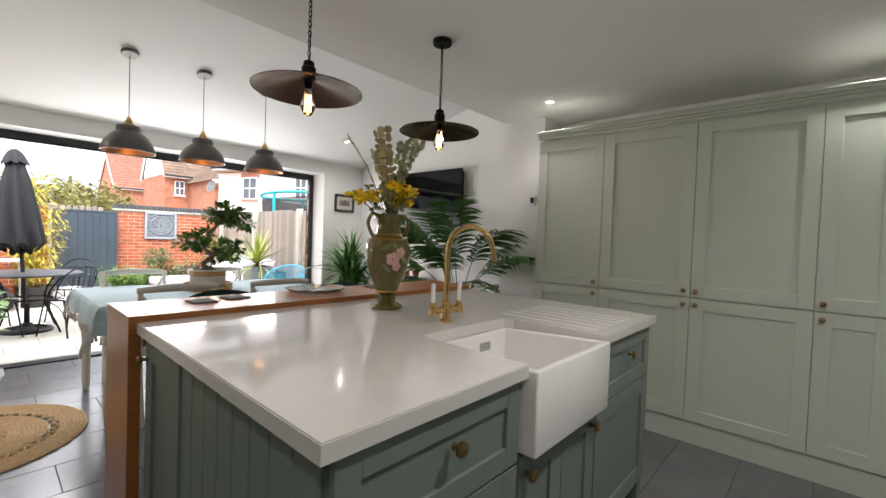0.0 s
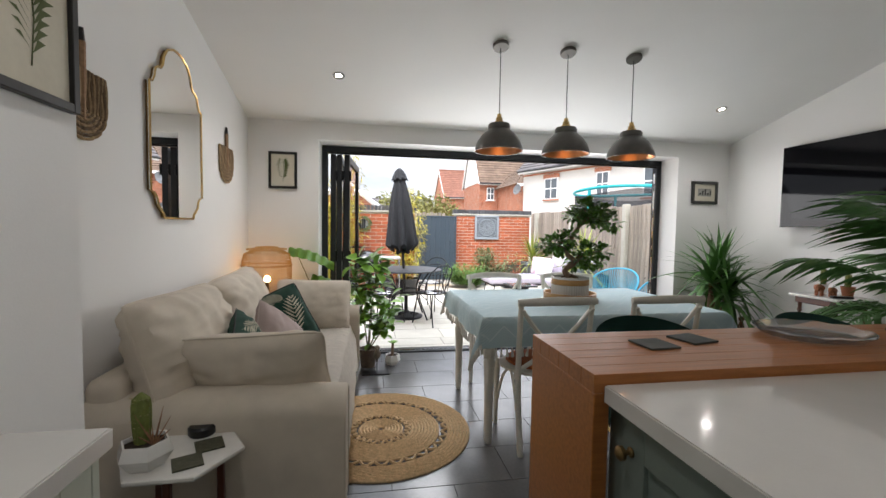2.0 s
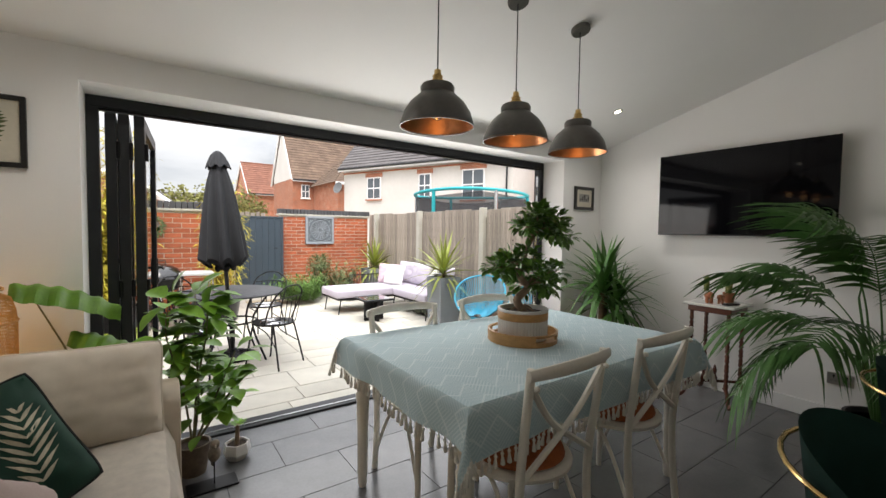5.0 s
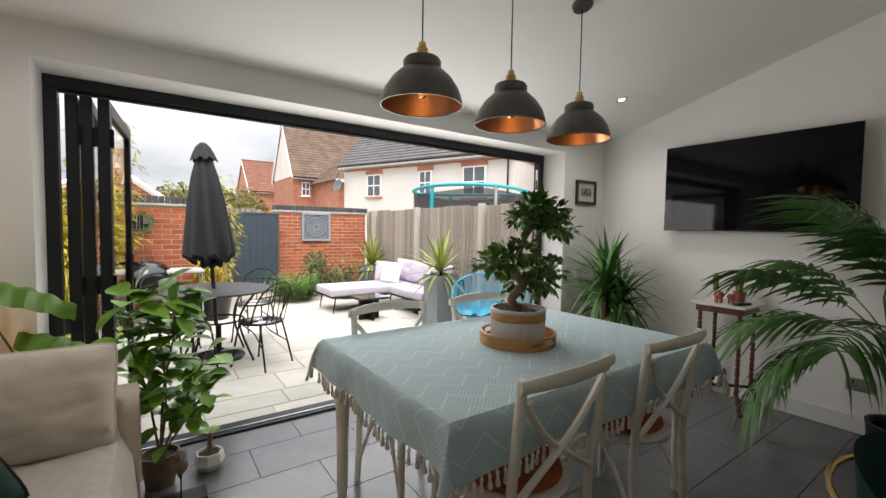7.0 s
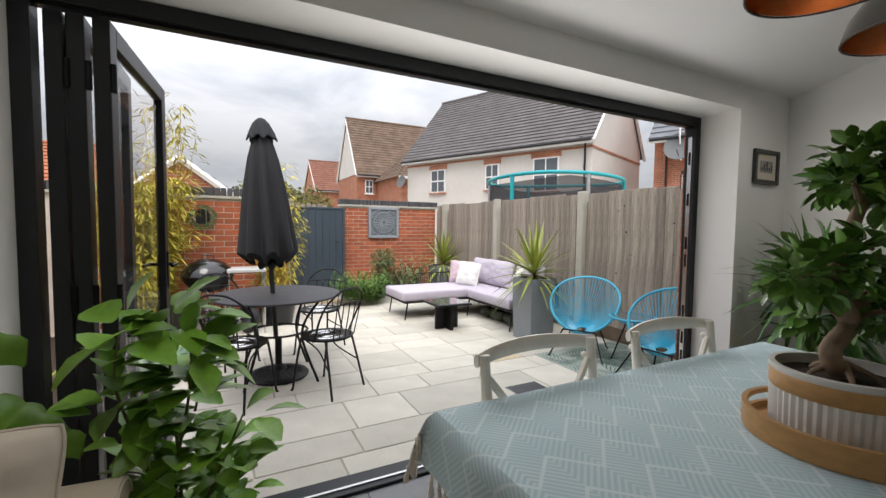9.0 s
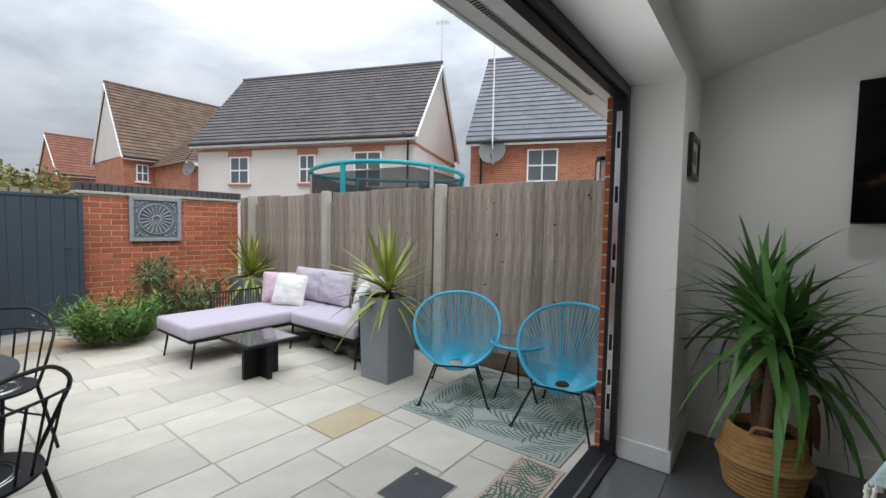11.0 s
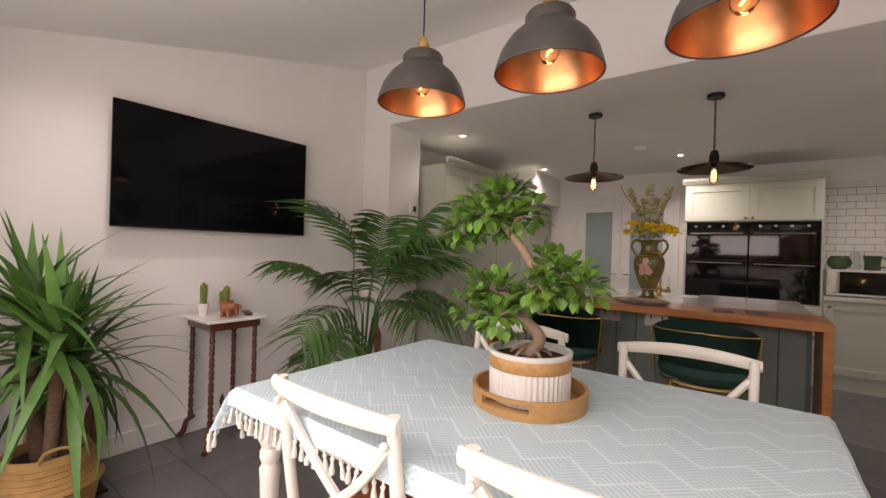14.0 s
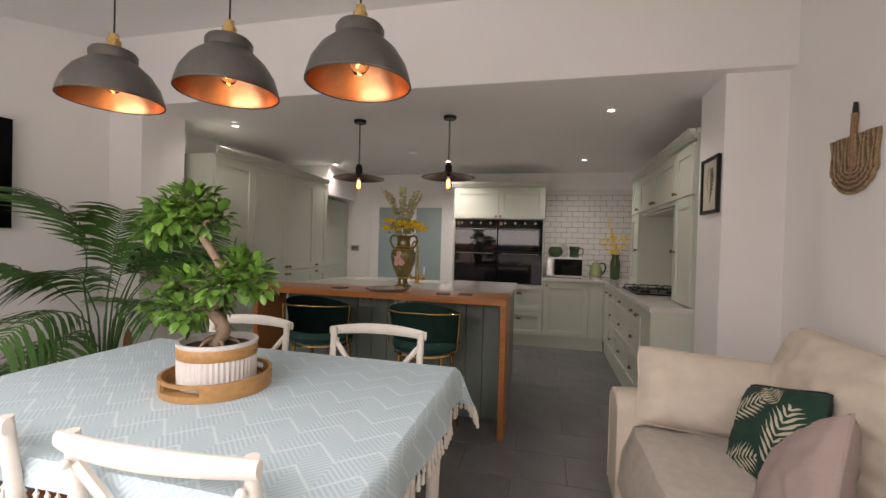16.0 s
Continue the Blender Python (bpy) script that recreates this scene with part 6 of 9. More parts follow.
for (x, y, tx, ty, h, r) in ((-0.03, 0.0, -0.04, -0.02, 0.80, 0.030), (0.035, 0.02, 0.11, 0.05, 0.90, 0.032), (0.0, -0.04, 0.06, -0.1, 0.66, 0.024)):
    part("trunk", tube(curve_pts([(x, y, 0.27), ((x + tx) / 2, (y + ty) / 2, 0.48), (tx, ty, h)], 6), r, 12, r1=r * 0.85), M_YTRUNK, t, "ringed brown trunk", True)
    rosette(t, (tx, ty, h + 0.03), 46, -14, 82, YUC, 0.98, int(100 * h))
# iron stand with a hanging tassel beside yucca
t = thing("iron_doorstop_stand", (3.64, 4.72, 0), "dark iron stand with hanging brown tassel", "ornament")
part("base", B(-0.07, -0.06, 0, 0.07, 0.06, 0.012, 0.003), M_BLACK, t)
part("stem", tube([(0, 0, 0.012), (0, 0, 0.46)], 0.006, 8), M_BLACK, t)
M_ROPE = mat("brown_rope_tassel", (0.17, 0.10, 0.045), 0.9, var=0.3, scale=50)
bm = bmesh.new()
for k in range(16):
    a = k * 0.3927
    tube(curve_pts([(0.008 * math.cos(a), 0.008 * math.sin(a), 0.45), (0.026 * math.cos(a), 0.026 * math.sin(a), 0.38), (0.030 * math.cos(a), 0.030 * math.sin(a), 0.24 - 0.01 * (k % 3))], 4), 0.004, 4, bm)
ball(0.025, (0, 0, 0.47), bm=bm)
part("tassel", bm, M_ROPE, t, "", True)

# kentia palm
def frond(length, arch, leaflets=24, lw=0.020, ll=0.40):
    """A feather frond along +x."""
    bm = bmesh.new()
    pts = []
    for i in range(17):
        f = i / 16
        pts.append(Vector((length * f * (1 - 0.18 * arch * f), 0, length * (0.55 * f - arch * f * f))))
    tube(pts, 0.006, 5, bm, r1=0.0015)
    for i in range(leaflets):
        f = 0.30 + 0.70 * i / (leaflets - 1)
        k = f * 16
        p = pts[int(k)].lerp(pts[min(16, int(k) + 1)], k - int(k))
        d = (pts[min(16, int(k) + 1)] - pts[max(0, int(k) - 1)]).normalized()
        ln = ll * (0.55 + 0.45 * math.sin(math.pi * min(1, (f - 0.25) * 1.1)))
        for s_ in (-1, 1):
            side = Vector((0, s_, 0))
            out = (d * (0.50 + 0.10 * math.sin(i * 2.3)) + side * 0.78 + Vector((0, 0, 0.15 + 0.12 * math.sin(i * 1.7)))).normalized()
            rows = []
            for q in range(5):
                g = q / 4
                c = p + out * ln * g + Vector((0, 0, -1)) * ln * (0.66 + 0.14 * math.sin(i * 3.1)) * g * g
                w = lw * math.sin(math.pi * min(0.999, g * 0.85 + 0.14)) * 0.5
                rows.append((bm.verts.new(c + d * w), bm.verts.new(c - d * w)))
            for a, b in zip(rows, rows[1:]):
                bm.faces.new((a[0], b[0], b[1], a[1]))
    return bm


PX, PY = 3.50, 3.02
t = thing("kentia_palm", (PX, PY, 0), "tall kentia palm with arching feathery fronds", "potted plant")
part("pot", lathe([(0.12, 0), (0.15, 0.02), (0.17, 0.26), (0.175, 0.28), (0.16, 0.28), (0.15, 0.25)], 28), mat("black_plant_pot", (0.02, 0.02, 0.02), 0.5, var=0.1), t, "", True)
part("soil", lathe([(0.0005, 0.25), (0.155, 0.25)], 24, cap=False), M_SOIL, t)
FR = [mesh_of("frond", frond(0.92, 0.48, 27, 0.028, 0.36), M_PALM), mesh_of("frond", frond(0.86, 0.72, 26, 0.028, 0.37), M_PALM), mesh_of("frond", frond(0.95, 0.30, 27, 0.026, 0.34), M_PALM), mesh_of("frond", frond(0.76, 1.00, 24, 0.030, 0.38), M_PALM)]
fronds = [(84, 100, 1, 0.88), (75, 58, 0, 0.78), (130, 52, 0, 0.92), (168, 46, 1, 0.82), (205, 60, 0, 0.85), (235, 48, 1, 0.80), (270, 54, 0, 0.90), (300, 62, 2, 0.80), (320, 40, 1, 0.75), (150, 76, 0, 0.92), (255, 72, 0, 0.82), (118, 28, 3, 0.97), (90, 22, 3, 0.82), (180, 66, 0, 0.95), (215, 74, 2, 0.92), (110, 40, 1, 0.90), (200, 44, 1, 0.80)]
for k, (az, el, mi, sc) in enumerate(fronds):
    st = Vector((0.035 * math.cos(radians(az)), 0.035 * math.sin(radians(az)), 0.25))
    tip = Vector((0.13 * math.cos(radians(az)), 0.13 * math.sin(radians(az)), 0.50 + 0.34 * (el / 70)))
    part("frond_stalk", tube(curve_pts([st, st.lerp(tip, 0.5) + Vector((0, 0, 0.03)), tip], 4), 0.009, 6, r1=0.006), M_PALM, t, "", True)
    o = new("frond", FR[mi])
    o.parent = t
    o.matrix_basis = Matrix.Translation(tip) @ Euler((radians(8 * ((k % 3) - 1)), radians(-(el - 28)), radians(az))).to_matrix().to_4x4() @ Matrix.Scale(sc, 4)
solid("wooden_carving", lathe([(0.03, 0), (0.035, 0.02), (0.03, 0.14), (0.036, 0.24), (0.025, 0.34), (0.034, 0.42), (0.03, 0.50), (0.012, 0.56), (0.003, 0.58)], 12, at=(3.66, 2.70, 0)), M_TERRA, "reddish carved wooden ornament beside palm", "ornament", smooth=True)

# mahogany plant table with marble top
t = thing("plant_table", (3.745, 4.02, 0), "mahogany side table with turned legs and marble top", "side table")
part("marble_top", B(-0.19, -0.19, 0.785, 0.19, 0.19, 0.805, 0.006, 2), M_MARBLE, t, "white marble top")
part("frieze", B(-0.16, -0.16, 0.735, 0.16, 0.16, 0.784, 0.006), M_MAHOG, t)
tl = [(0.012, 0.14), (0.016, 0.16)] + [q for k in range(7) for q in ((0.017, 0.18 + 0.076 * k), (0.010, 0.20 + 0.076 * k), (0.018, 0.215 + 0.076 * k), (0.013, 0.235 + 0.076 * k))] + [(0.016, 0.735)]
for sx in (-1, 1):
    for sy in (-1, 1):
        part("turned_leg", lathe(tl, 12, at=(sx * 0.135, sy * 0.135, 0)), M_MAHOG, t, "", True)
        part("scroll_foot", tube(curve_pts([(sx * 0.12, sy * 0.12, 0.15), (sx * 0.15, sy * 0.15, 0.12), (sx * 0.165, sy * 0.165, 0.05), (sx * 0.19, sy * 0.19, 0.018)], 5), 0.014, 8, r1=0.018), M_MAHOG, t, "", True)
    part("stretcher", tube([(sx * 0.13, -sx * 0.13, 0.15), (-sx * 0.13, sx * 0.13, 0.15)], 0.012, 8), M_MAHOG, t, "", True)
part("finial", lathe([(0.014, 0.15), (0.022, 0.18), (0.010, 0.21), (0.018, 0.24), (0.006, 0.28), (0.002, 0.29)], 12), M_MAHOG, t, "", True)
TT = 0.805
for x, y, hh, rr, pr, pm in ((3.80, 4.13, 0.15, 0.018, 0.032, M_CERAMIC), (3.83, 3.97, 0.12, 0.018, 0.045, M_TERRA)):
    c = thing("potted_cactus", (x, y, TT), "small cactus in pot on marble table", "potted plant", "small cacti")
    part("pot", lathe([(pr * 0.7, 0), (pr, 0.07), (pr * 1.05, 0.08), (pr * 0.9, 0.08), (pr * 0.85, 0.065)], 16), pm, c, "", True)
    cactus(c, (0, 0, 0.065), hh, rr)
    if pm is M_TERRA:
        cactus(c, (0.02, 0.02, 0.06), hh * 0.75, rr * 0.8)


def elephant(m, s_):
    t = thing("elephant_figurine", m, "small carved orange wooden elephant on marble table", "figurine", "elephant figurines")
    bm = bmesh.new()
    ball(0.032 * s_, (0, 0, 0.055 * s_), 0.85, bm)
    ball(0.020 * s_, (0.036 * s_, 0, 0.066 * s_), 1, bm)
    for dx in (-0.018, 0.018):
        for dy in (-0.014, 0.014):
            tube([(dx * s_, dy * s_, 0.045 * s_), (dx * s_, dy * s_, 0.0)], 0.009 * s_, 8, bm)
    tube(curve_pts([(0.05 * s_, 0, 0.062 * s_), (0.062 * s_, 0, 0.04 * s_), (0.06 * s_, 0, 0.012 * s_)], 4), 0.006 * s_, 6, bm, r1=0.003 * s_)
    for dy in (-1, 1):
        disc_leaf(bm, (0.03 * s_, dy * 0.02 * s_, 0.066 * s_), (0.4, dy, 0.1), 0.018 * s_)
    part("body", bm, M_TERRA, t, "", True)


elephant(pose(3.66, 4.05, TT, 0, 0, -150), 1.1)
elephant(pose(3.70, 3.98, TT, 0, 0, -160), 0.9)
solid("remote_control", moved(B(-0.022, -0.07, 0, 0.022, 0.07, 0.018, 0.006, 2), pose(3.68, 3.90, TT, 0, 0, 70)), M_BLKPL, "black remote control on marble table", "remote control", smooth=True)

# ficus in ribbed pot on wooden tray
FX, FY, FZ = 1.55, 4.10, TZ + 0.006
t = thing("wooden_tray", (FX, FY, FZ), "round honey wood tray with cut handles", "tray")
M_TRAY = mat("honey_wood", (0.42, 0.23, 0.085), 0.45, var=0.2, scale=10, fine=60, stretch=(6, 1, 6))
part("base", lathe([(0.177, 0.0), (0.180, 0.010), (0.0005, 0.010)], 44, cap=False), M_TRAY, t, "", True)
for a0, a1, z0, z1 in ((-65, 65, 0.0, 0.058), (115, 245, 0.0, 0.058), (65, 115, 0.0, 0.022), (65, 115, 0.046, 0.058), (245, 295, 0.0, 0.022), (245, 295, 0.046, 0.058)):
    bm = bmesh.new()
    n = 16
    rows = []
    for i in range(n + 1):
        a = radians(a0 + (a1 - a0) * i / n)
        rows.append([bm.verts.new((r * math.cos(a), r * math.sin(a), z)) for r, z in ((0.171, z0), (0.183, z0), (0.185, z1), (0.173, z1))])
    for a, b in zip(rows, rows[1:]):
        for k in range(4):
            bm.faces.new((a[k], b[k], b[(k + 1) % 4], a[(k + 1) % 4]))
    bm.faces.new(rows[0])
    bm.faces.new(list(reversed(rows[-1])))
    part("rim", bm, M_TRAY, t, "", True)
M_RIB = mat("ribbed_grey_white_ceramic", (0.62, 0.60, 0.57), 0.6, var=0.06)
t = thing("bonsai_ficus", (FX, FY, FZ + 0.0105), "bonsai ficus with glossy leaves in ribbed two-tone pot", "potted plant")
bm = bmesh.new()
n = 96
rings = []
for r, z in ((0.118, 0.0), (0.128, 0.006), (0.130, 0.105)):
    rings.append([bm.verts.new(((r + 0.0018 * (1 if i % 2 else -1)) * math.cos(2 * math.pi * i / n), (r + 0.0018 * (1 if i % 2 else -1)) * math.sin(2 * math.pi * i / n), z)) for i in range(n)])
for a, b in zip(rings, rings[1:]):
    for i in range(n):
        bm.faces.new((a[i], a[(i + 1) % n], b[(i + 1) % n], b[i]))
bm.faces.new(list(reversed(rings[0])))
part("pot", bm, M_RIB, t)
part("band", lathe([(0.131, 0.105), (0.133, 0.108), (0.133, 0.142), (0.131, 0.145)], 48, cap=False), M_TRAY, t, "jute-coloured band", True)
part("rim", lathe([(0.131, 0.145), (0.134, 0.150), (0.134, 0.160), (0.122, 0.160), (0.120, 0.13)], 48, cap=False), M_RIB, t, "", True)
part("soil", lathe([(0.0005, 0.142), (0.06, 0.138), (0.121, 0.135)], 32, cap=False), M_SOIL, t)
trunk = curve_pts([(0.025, 0.0, 0.12), (-0.035, 0.01, 0.20), (0.030, 0.0, 0.265), (-0.030, 0.0, 0.33), (-0.005, 0.0, 0.42), (0.045, 0.01, 0.50), (0.115, 0.01, 0.575)], 7)
part("trunk", tube(trunk, 0.023, 14, r1=0.012), M_BARK, t, "twisted pale trunk", True)
rnd = random.Random(5)
for k in range(5):
    a = k * 1.26
    part("root", tube(curve_pts([(0.01, 0, 0.17), (0.05 * math.cos(a), 0.05 * math.sin(a), 0.155), (0.070 * math.cos(a), 0.070 * math.sin(a), 0.139)], 4), 0.009, 7, r1=0.004), M_BARK, t, "", True)
PADS = [((0.20, 0.0, 0.615), 0.085, 0.048), ((0.10, 0.01, 0.655), 0.080, 0.042), ((0.285, -0.01, 0.555), 0.065, 0.042), ((0.03, 0.02, 0.590), 0.058, 0.036), ((0.16, -0.06, 0.570), 0.060, 0.038), ((0.15, 0.07, 0.600), 0.055, 0.036),
        ((-0.10, 0.0, 0.400), 0.075, 0.046), ((-0.17, 0.02, 0.375), 0.055, 0.038), ((-0.035, -0.05, 0.440), 0.055, 0.036), ((-0.06, 0.07, 0.365), 0.055, 0.040),
        ((0.13, 0.0, 0.335), 0.070, 0.050), ((0.205, 0.03, 0.275), 0.058, 0.046), ((0.085, -0.07, 0.285), 0.055, 0.048), ((0.225, -0.03, 0.345), 0.048, 0.036), ((0.07, 0.08, 0.27), 0.058, 0.050)]


def oval_leaf(bm, p, d, up, ln, w):
    d = d.normalized()
    s_ = d.cross(up).normalized()
    nn = s_.cross(d)
    rows = []
    for q in range(5):
        g = q / 4
        ww = w * math.sin(math.pi * min(0.98, g * 0.9 + 0.06)) * 0.5
        c = p + d * ln * g - nn * ln * 0.22 * g * g
        rows.append((bm.verts.new(c - s_ * ww + nn * ww * 0.35), bm.verts.new(c), bm.verts.new(c + s_ * ww + nn * ww * 0.35)))
    for a, b in zip(rows, rows[1:]):
        bm.faces.new((a[0], a[1], b[1], b[0]))
        bm.faces.new((a[1], a[2], b[2], b[1]))


for c, rr, rz in PADS:
    c, rr, rz = Vector(c), rr * 1.2, rz * 1.4
    base = min(trunk, key=lambda q: (q - c).length + 0.6 * max(0, q.z - c.z + 0.02))
    br = part("branch", tube(curve_pts([base, base.lerp(c, 0.5) + Vector((0, 0, 0.02)), c], 5), 0.009, 6, r1=0.004), M_BARK, t, "", True)
    bm = bmesh.new()
    for q in range(int(140 * (rr / 0.1) ** 2)):
        d = Vector((rnd.gauss(0, 1), rnd.gauss(0, 1), rnd.gauss(0, 1))).normalized()
        p = c + Vector((d.x * rr, d.y * rr, d.z * rz)) * rnd.uniform(0.35, 1.0)
        oval_leaf(bm, p, d + Vector((0, 0, rnd.uniform(-0.3, 0.5))), Vector((rnd.uniform(-0.4, 0.4), rnd.uniform(-0.4, 0.4), 1)), rnd.uniform(0.030, 0.052), rnd.uniform(0.024, 0.036))
    part("foliage", bm, M_FIC, br, "glossy green leaves", True)

# wicker lamp in the corner
M_WICK = mat("woven_rattan", (0.46, 0.27, 0.10), 0.8, var=0.3, scale=40)
t = thing("rattan_lamp", (-0.737, 5.02, 0), "tall woven rattan lantern lamp, lit", "lamp")
part("stand", lathe([(0.15, 0.0), (0.15, 0.02), (0.03, 0.03), (0.025, 0.46), (0.12, 0.48), (0.12, 0.50)], 20), M_WICK, t, "", True)
prof = [(0.175, 0.50), (0.195, 0.54), (0.198, 0.96), (0.190, 1.04), (0.155, 1.095), (0.085, 1.112)]
bm = bmesh.new()
N = 150
for s_ in (-1, 1):
    for k in range(N):
        pts = []
        for q in range(12):
            z = 0.50 + (1.112 - 0.50) * q / 11
            rr = np.interp(z, [p[1] for p in prof], [p[0] for p in prof])
            a = 2 * math.pi * k / N + s_ * 0.9 * q / 11
            pts.append((rr * math.cos(a), rr * math.sin(a), z))
        tube(pts, 0.0009, 3, bm)
part("weave", bm, M_WICK, t, "open rattan weave")
for r, z in ((0.176, 0.50), (0.196, 0.54), (0.199, 0.96), (0.157, 1.095), (0.085, 1.112)):
    part("hoop", tube([(r * math.cos(q), r * math.sin(q), z) for q in [2 * math.pi * i / 32 for i in range(32)]], 0.005, 6, closed=True), M_WICK, t, "", True)
part("bulb_holder", lathe([(0.016, 0.50), (0.016, 0.815)], 10), M_BLACK, t)
part("bulb", ball(0.028, (0, 0, 0.842)), mat("warm_lamp_bulb", (1, 0.8, 0.5), 0.3, var=0, emit=(1.0, 0.62, 0.25), strength=14), t, "glowing bulb", True)
o = new("rattan_lamp_light", bpy.data.lights.new("rattan_lamp_light", 'POINT'))
o.data.energy, o.data.color, o.data.shadow_soft_size = 0.55, (1.0, 0.58, 0.22), 0.03
o.location = (-0.737, 5.02, 0.90)
tagged(o, kind="structure")

# leafy pots by the door
def big_leaf(parent, stem, size, yaw, tilt, material, lobes=0):
    part("leaf_stalk", tube(curve_pts(stem, 5), 0.006, 6, r1=0.003), M_STEM, parent, "", True)
    bm = bmesh.new()
    n, m = 30, 6
    rows = []
    for i in range(n + 1):
        f = i / n
        w = 0.31 * math.sin(math.pi * min(0.985, f ** 0.8 * 0.93 + 0.05)) * (1 + 0.16 * math.sin(f * 34))
        rows.append([bm.verts.new((size * (f - 0.12), size * w * g, size * (0.10 * f - 0.35 * f * f - 0.18 * g * g + 0.015 * math.sin(f * 34)))) for g in [-1 + 2 * k / m for k in range(m + 1)]])
    for a, b in zip(rows, rows[1:]):
        for k in range(m):
            bm.faces.new((a[k], b[k], b[k + 1], a[k + 1]))
    moved(bm, Matrix.Translation(stem[-1]) @ Euler((0, radians(-tilt), radians(yaw))).to_matrix().to_4x4())
    part("leaf", bm, material, parent, "", True)


M_ELEPH = mat("elephant_ear_leaf", (0.11, 0.24, 0.022), 0.45, var=0.25, scale=14)
t = thing("elephant_ear_plant", (-0.22, 5.18, 0), "green elephant ear plant in terracotta pot behind sofa", "potted plant")
part("pot", lathe([(0.075, 0), (0.095, 0.16), (0.102, 0.18), (0.09, 0.18), (0.085, 0.15)], 20), M_TERRA, t, "", True)
part("soil", lathe([(0.0005, 0.155), (0.09, 0.155)], 16, cap=False), M_SOIL, t)
big_leaf(t, [(0, 0, 0.15), (-0.12, -0.03, 0.62), (-0.31, -0.06, 1.10)], 0.40, 4, -6, M_ELEPH)
big_leaf(t, [(0, 0, 0.15), (-0.08, -0.04, 0.50), (-0.12, -0.06, 0.86)], 0.35, -10, -12, M_ELEPH)


def bush(name, m, label, pot_mat, pot, stems, leaf_mat, ll, lw, per, spread, seed):
    rnd = random.Random(seed)
    t = thing(name, m, label, "potted plant", "plants by the door")
    r, h = pot
    part("pot", lathe([(r * 0.75, 0), (r, h * 0.9), (r * 1.05, h), (r * 0.92, h), (r * 0.88, h * 0.85)], 20), pot_mat, t, "", True)
    part("soil", lathe([(0.0005, h * 0.88), (r * 0.9, h * 0.88)], 16, cap=False), M_SOIL, t)
    for pts in stems:
        line = curve_pts([(0, 0, h * 0.85)] + pts, 6)
        st = part("stem", tube(line, 0.007, 6, r1=0.003), M_STEM, t, "", True)
        bm = bmesh.new()
        for q in range(per):
            p = line[rnd.randrange(len(line) // 4, len(line))]
            d = Vector((rnd.gauss(0, 1), rnd.gauss(0, 1), rnd.gauss(0.35, 0.45))).normalized()
            oval_leaf(bm, p + d * rnd.uniform(0.01, spread), d, Vector((rnd.uniform(-0.3, 0.3), rnd.uniform(-0.3, 0.3), 1)), ll * (0.6 + 0.6 * p.z) * rnd.uniform(0.8, 1.2), lw * (0.6 + 0.6 * p.z) * rnd.uniform(0.8, 1.2))
        part("leaves", bm, leaf_mat, st, "", True)
    return t


bush("leafy_shrub", (0.11, 5.19, 0), "leafy green shrub in pot by folding doors", mat("mottled_brown_pot", (0.16, 0.12, 0.085), 0.6, var=0.3, scale=20), (0.085, 0.17),
     [[(0.03, 0.0, 0.45), (0.01, -0.02, 0.78), (0.02, -0.01, 1.03)], [(0.08, -0.03, 0.35), (0.15, -0.04, 0.52), (0.21, -0.03, 0.66)], [(-0.05, 0.0, 0.5), (-0.12, -0.04, 0.80), (-0.10, -0.06, 0.98)], [(0.10, -0.02, 0.3), (0.17, -0.05, 0.42), (0.20, -0.07, 0.50)], [(0.02, -0.03, 0.5), (0.06, -0.06, 0.75), (0.07, -0.06, 0.90)]],
     M_LIME, 0.115, 0.082, 46, 0.085, 3)
t = thing("small_succulent", (0.335, 5.22, 0), "small succulent stem in white faceted pot on floor", "potted plant", "plants by the door")
part("pot", lathe([(0.05, 0), (0.078, 0.04), (0.068, 0.095), (0.06, 0.095), (0.058, 0.08)], 7), M_CERAMIC, t)
part("soil", lathe([(0.0005, 0.082), (0.06, 0.082)], 7, cap=False), M_SOIL, t)
part("stem", tube([(0, 0, 0.08), (0.005, 0, 0.20)], 0.014, 8, r1=0.011), M_BARK, t, "", True)
bm = bmesh.new()
for k in range(12):
    a = k * 2.4
    oval_leaf(bm, Vector((0.005, 0, 0.19)), Vector((math.cos(a), math.sin(a), 0.8)), Vector((0, 0, 1)), 0.06, 0.02)
part("leaves", bm, M_LIME, t, "", True)
solid("plant_tray", B(0.06, 4.93, 0, 0.30, 5.05, 0.012, 0.003), M_BLACK, "black tray on floor beside plants", "tray")

M_STONE = mat("grey_brown_stone", (0.20, 0.165, 0.13), 0.85, var=0.3, scale=30, bump=0.4)
t = thing("bird_ornament", (0.19, 4.99, 0.012), "small grey-brown bird ornament on black base", "ornament")
bm = ball(0.042, (0, 0, 0.16), 1.25)
for q in bm.verts:
    q.co.x *= 0.75
    q.co.y -= 0.45 * (q.co.z - 0.16)
part("body", bm, M_STONE, t, "", True)
part("head", ball(0.023, (0, -0.030, 0.225)), M_STONE, t, "", True)
part("beak", tube([(0, -0.048, 0.226), (0, -0.078, 0.216)], 0.007, 6, r1=0.0015), M_STONE, t, "", True)
part("tail", tube([(0, 0.030, 0.125), (0, 0.062, 0.072)], 0.018, 6, r1=0.009), M_STONE, t, "", True)
part("rod", tube([(0, 0, 0.0), (0, 0, 0.125)], 0.004, 6), M_BLACK, t)

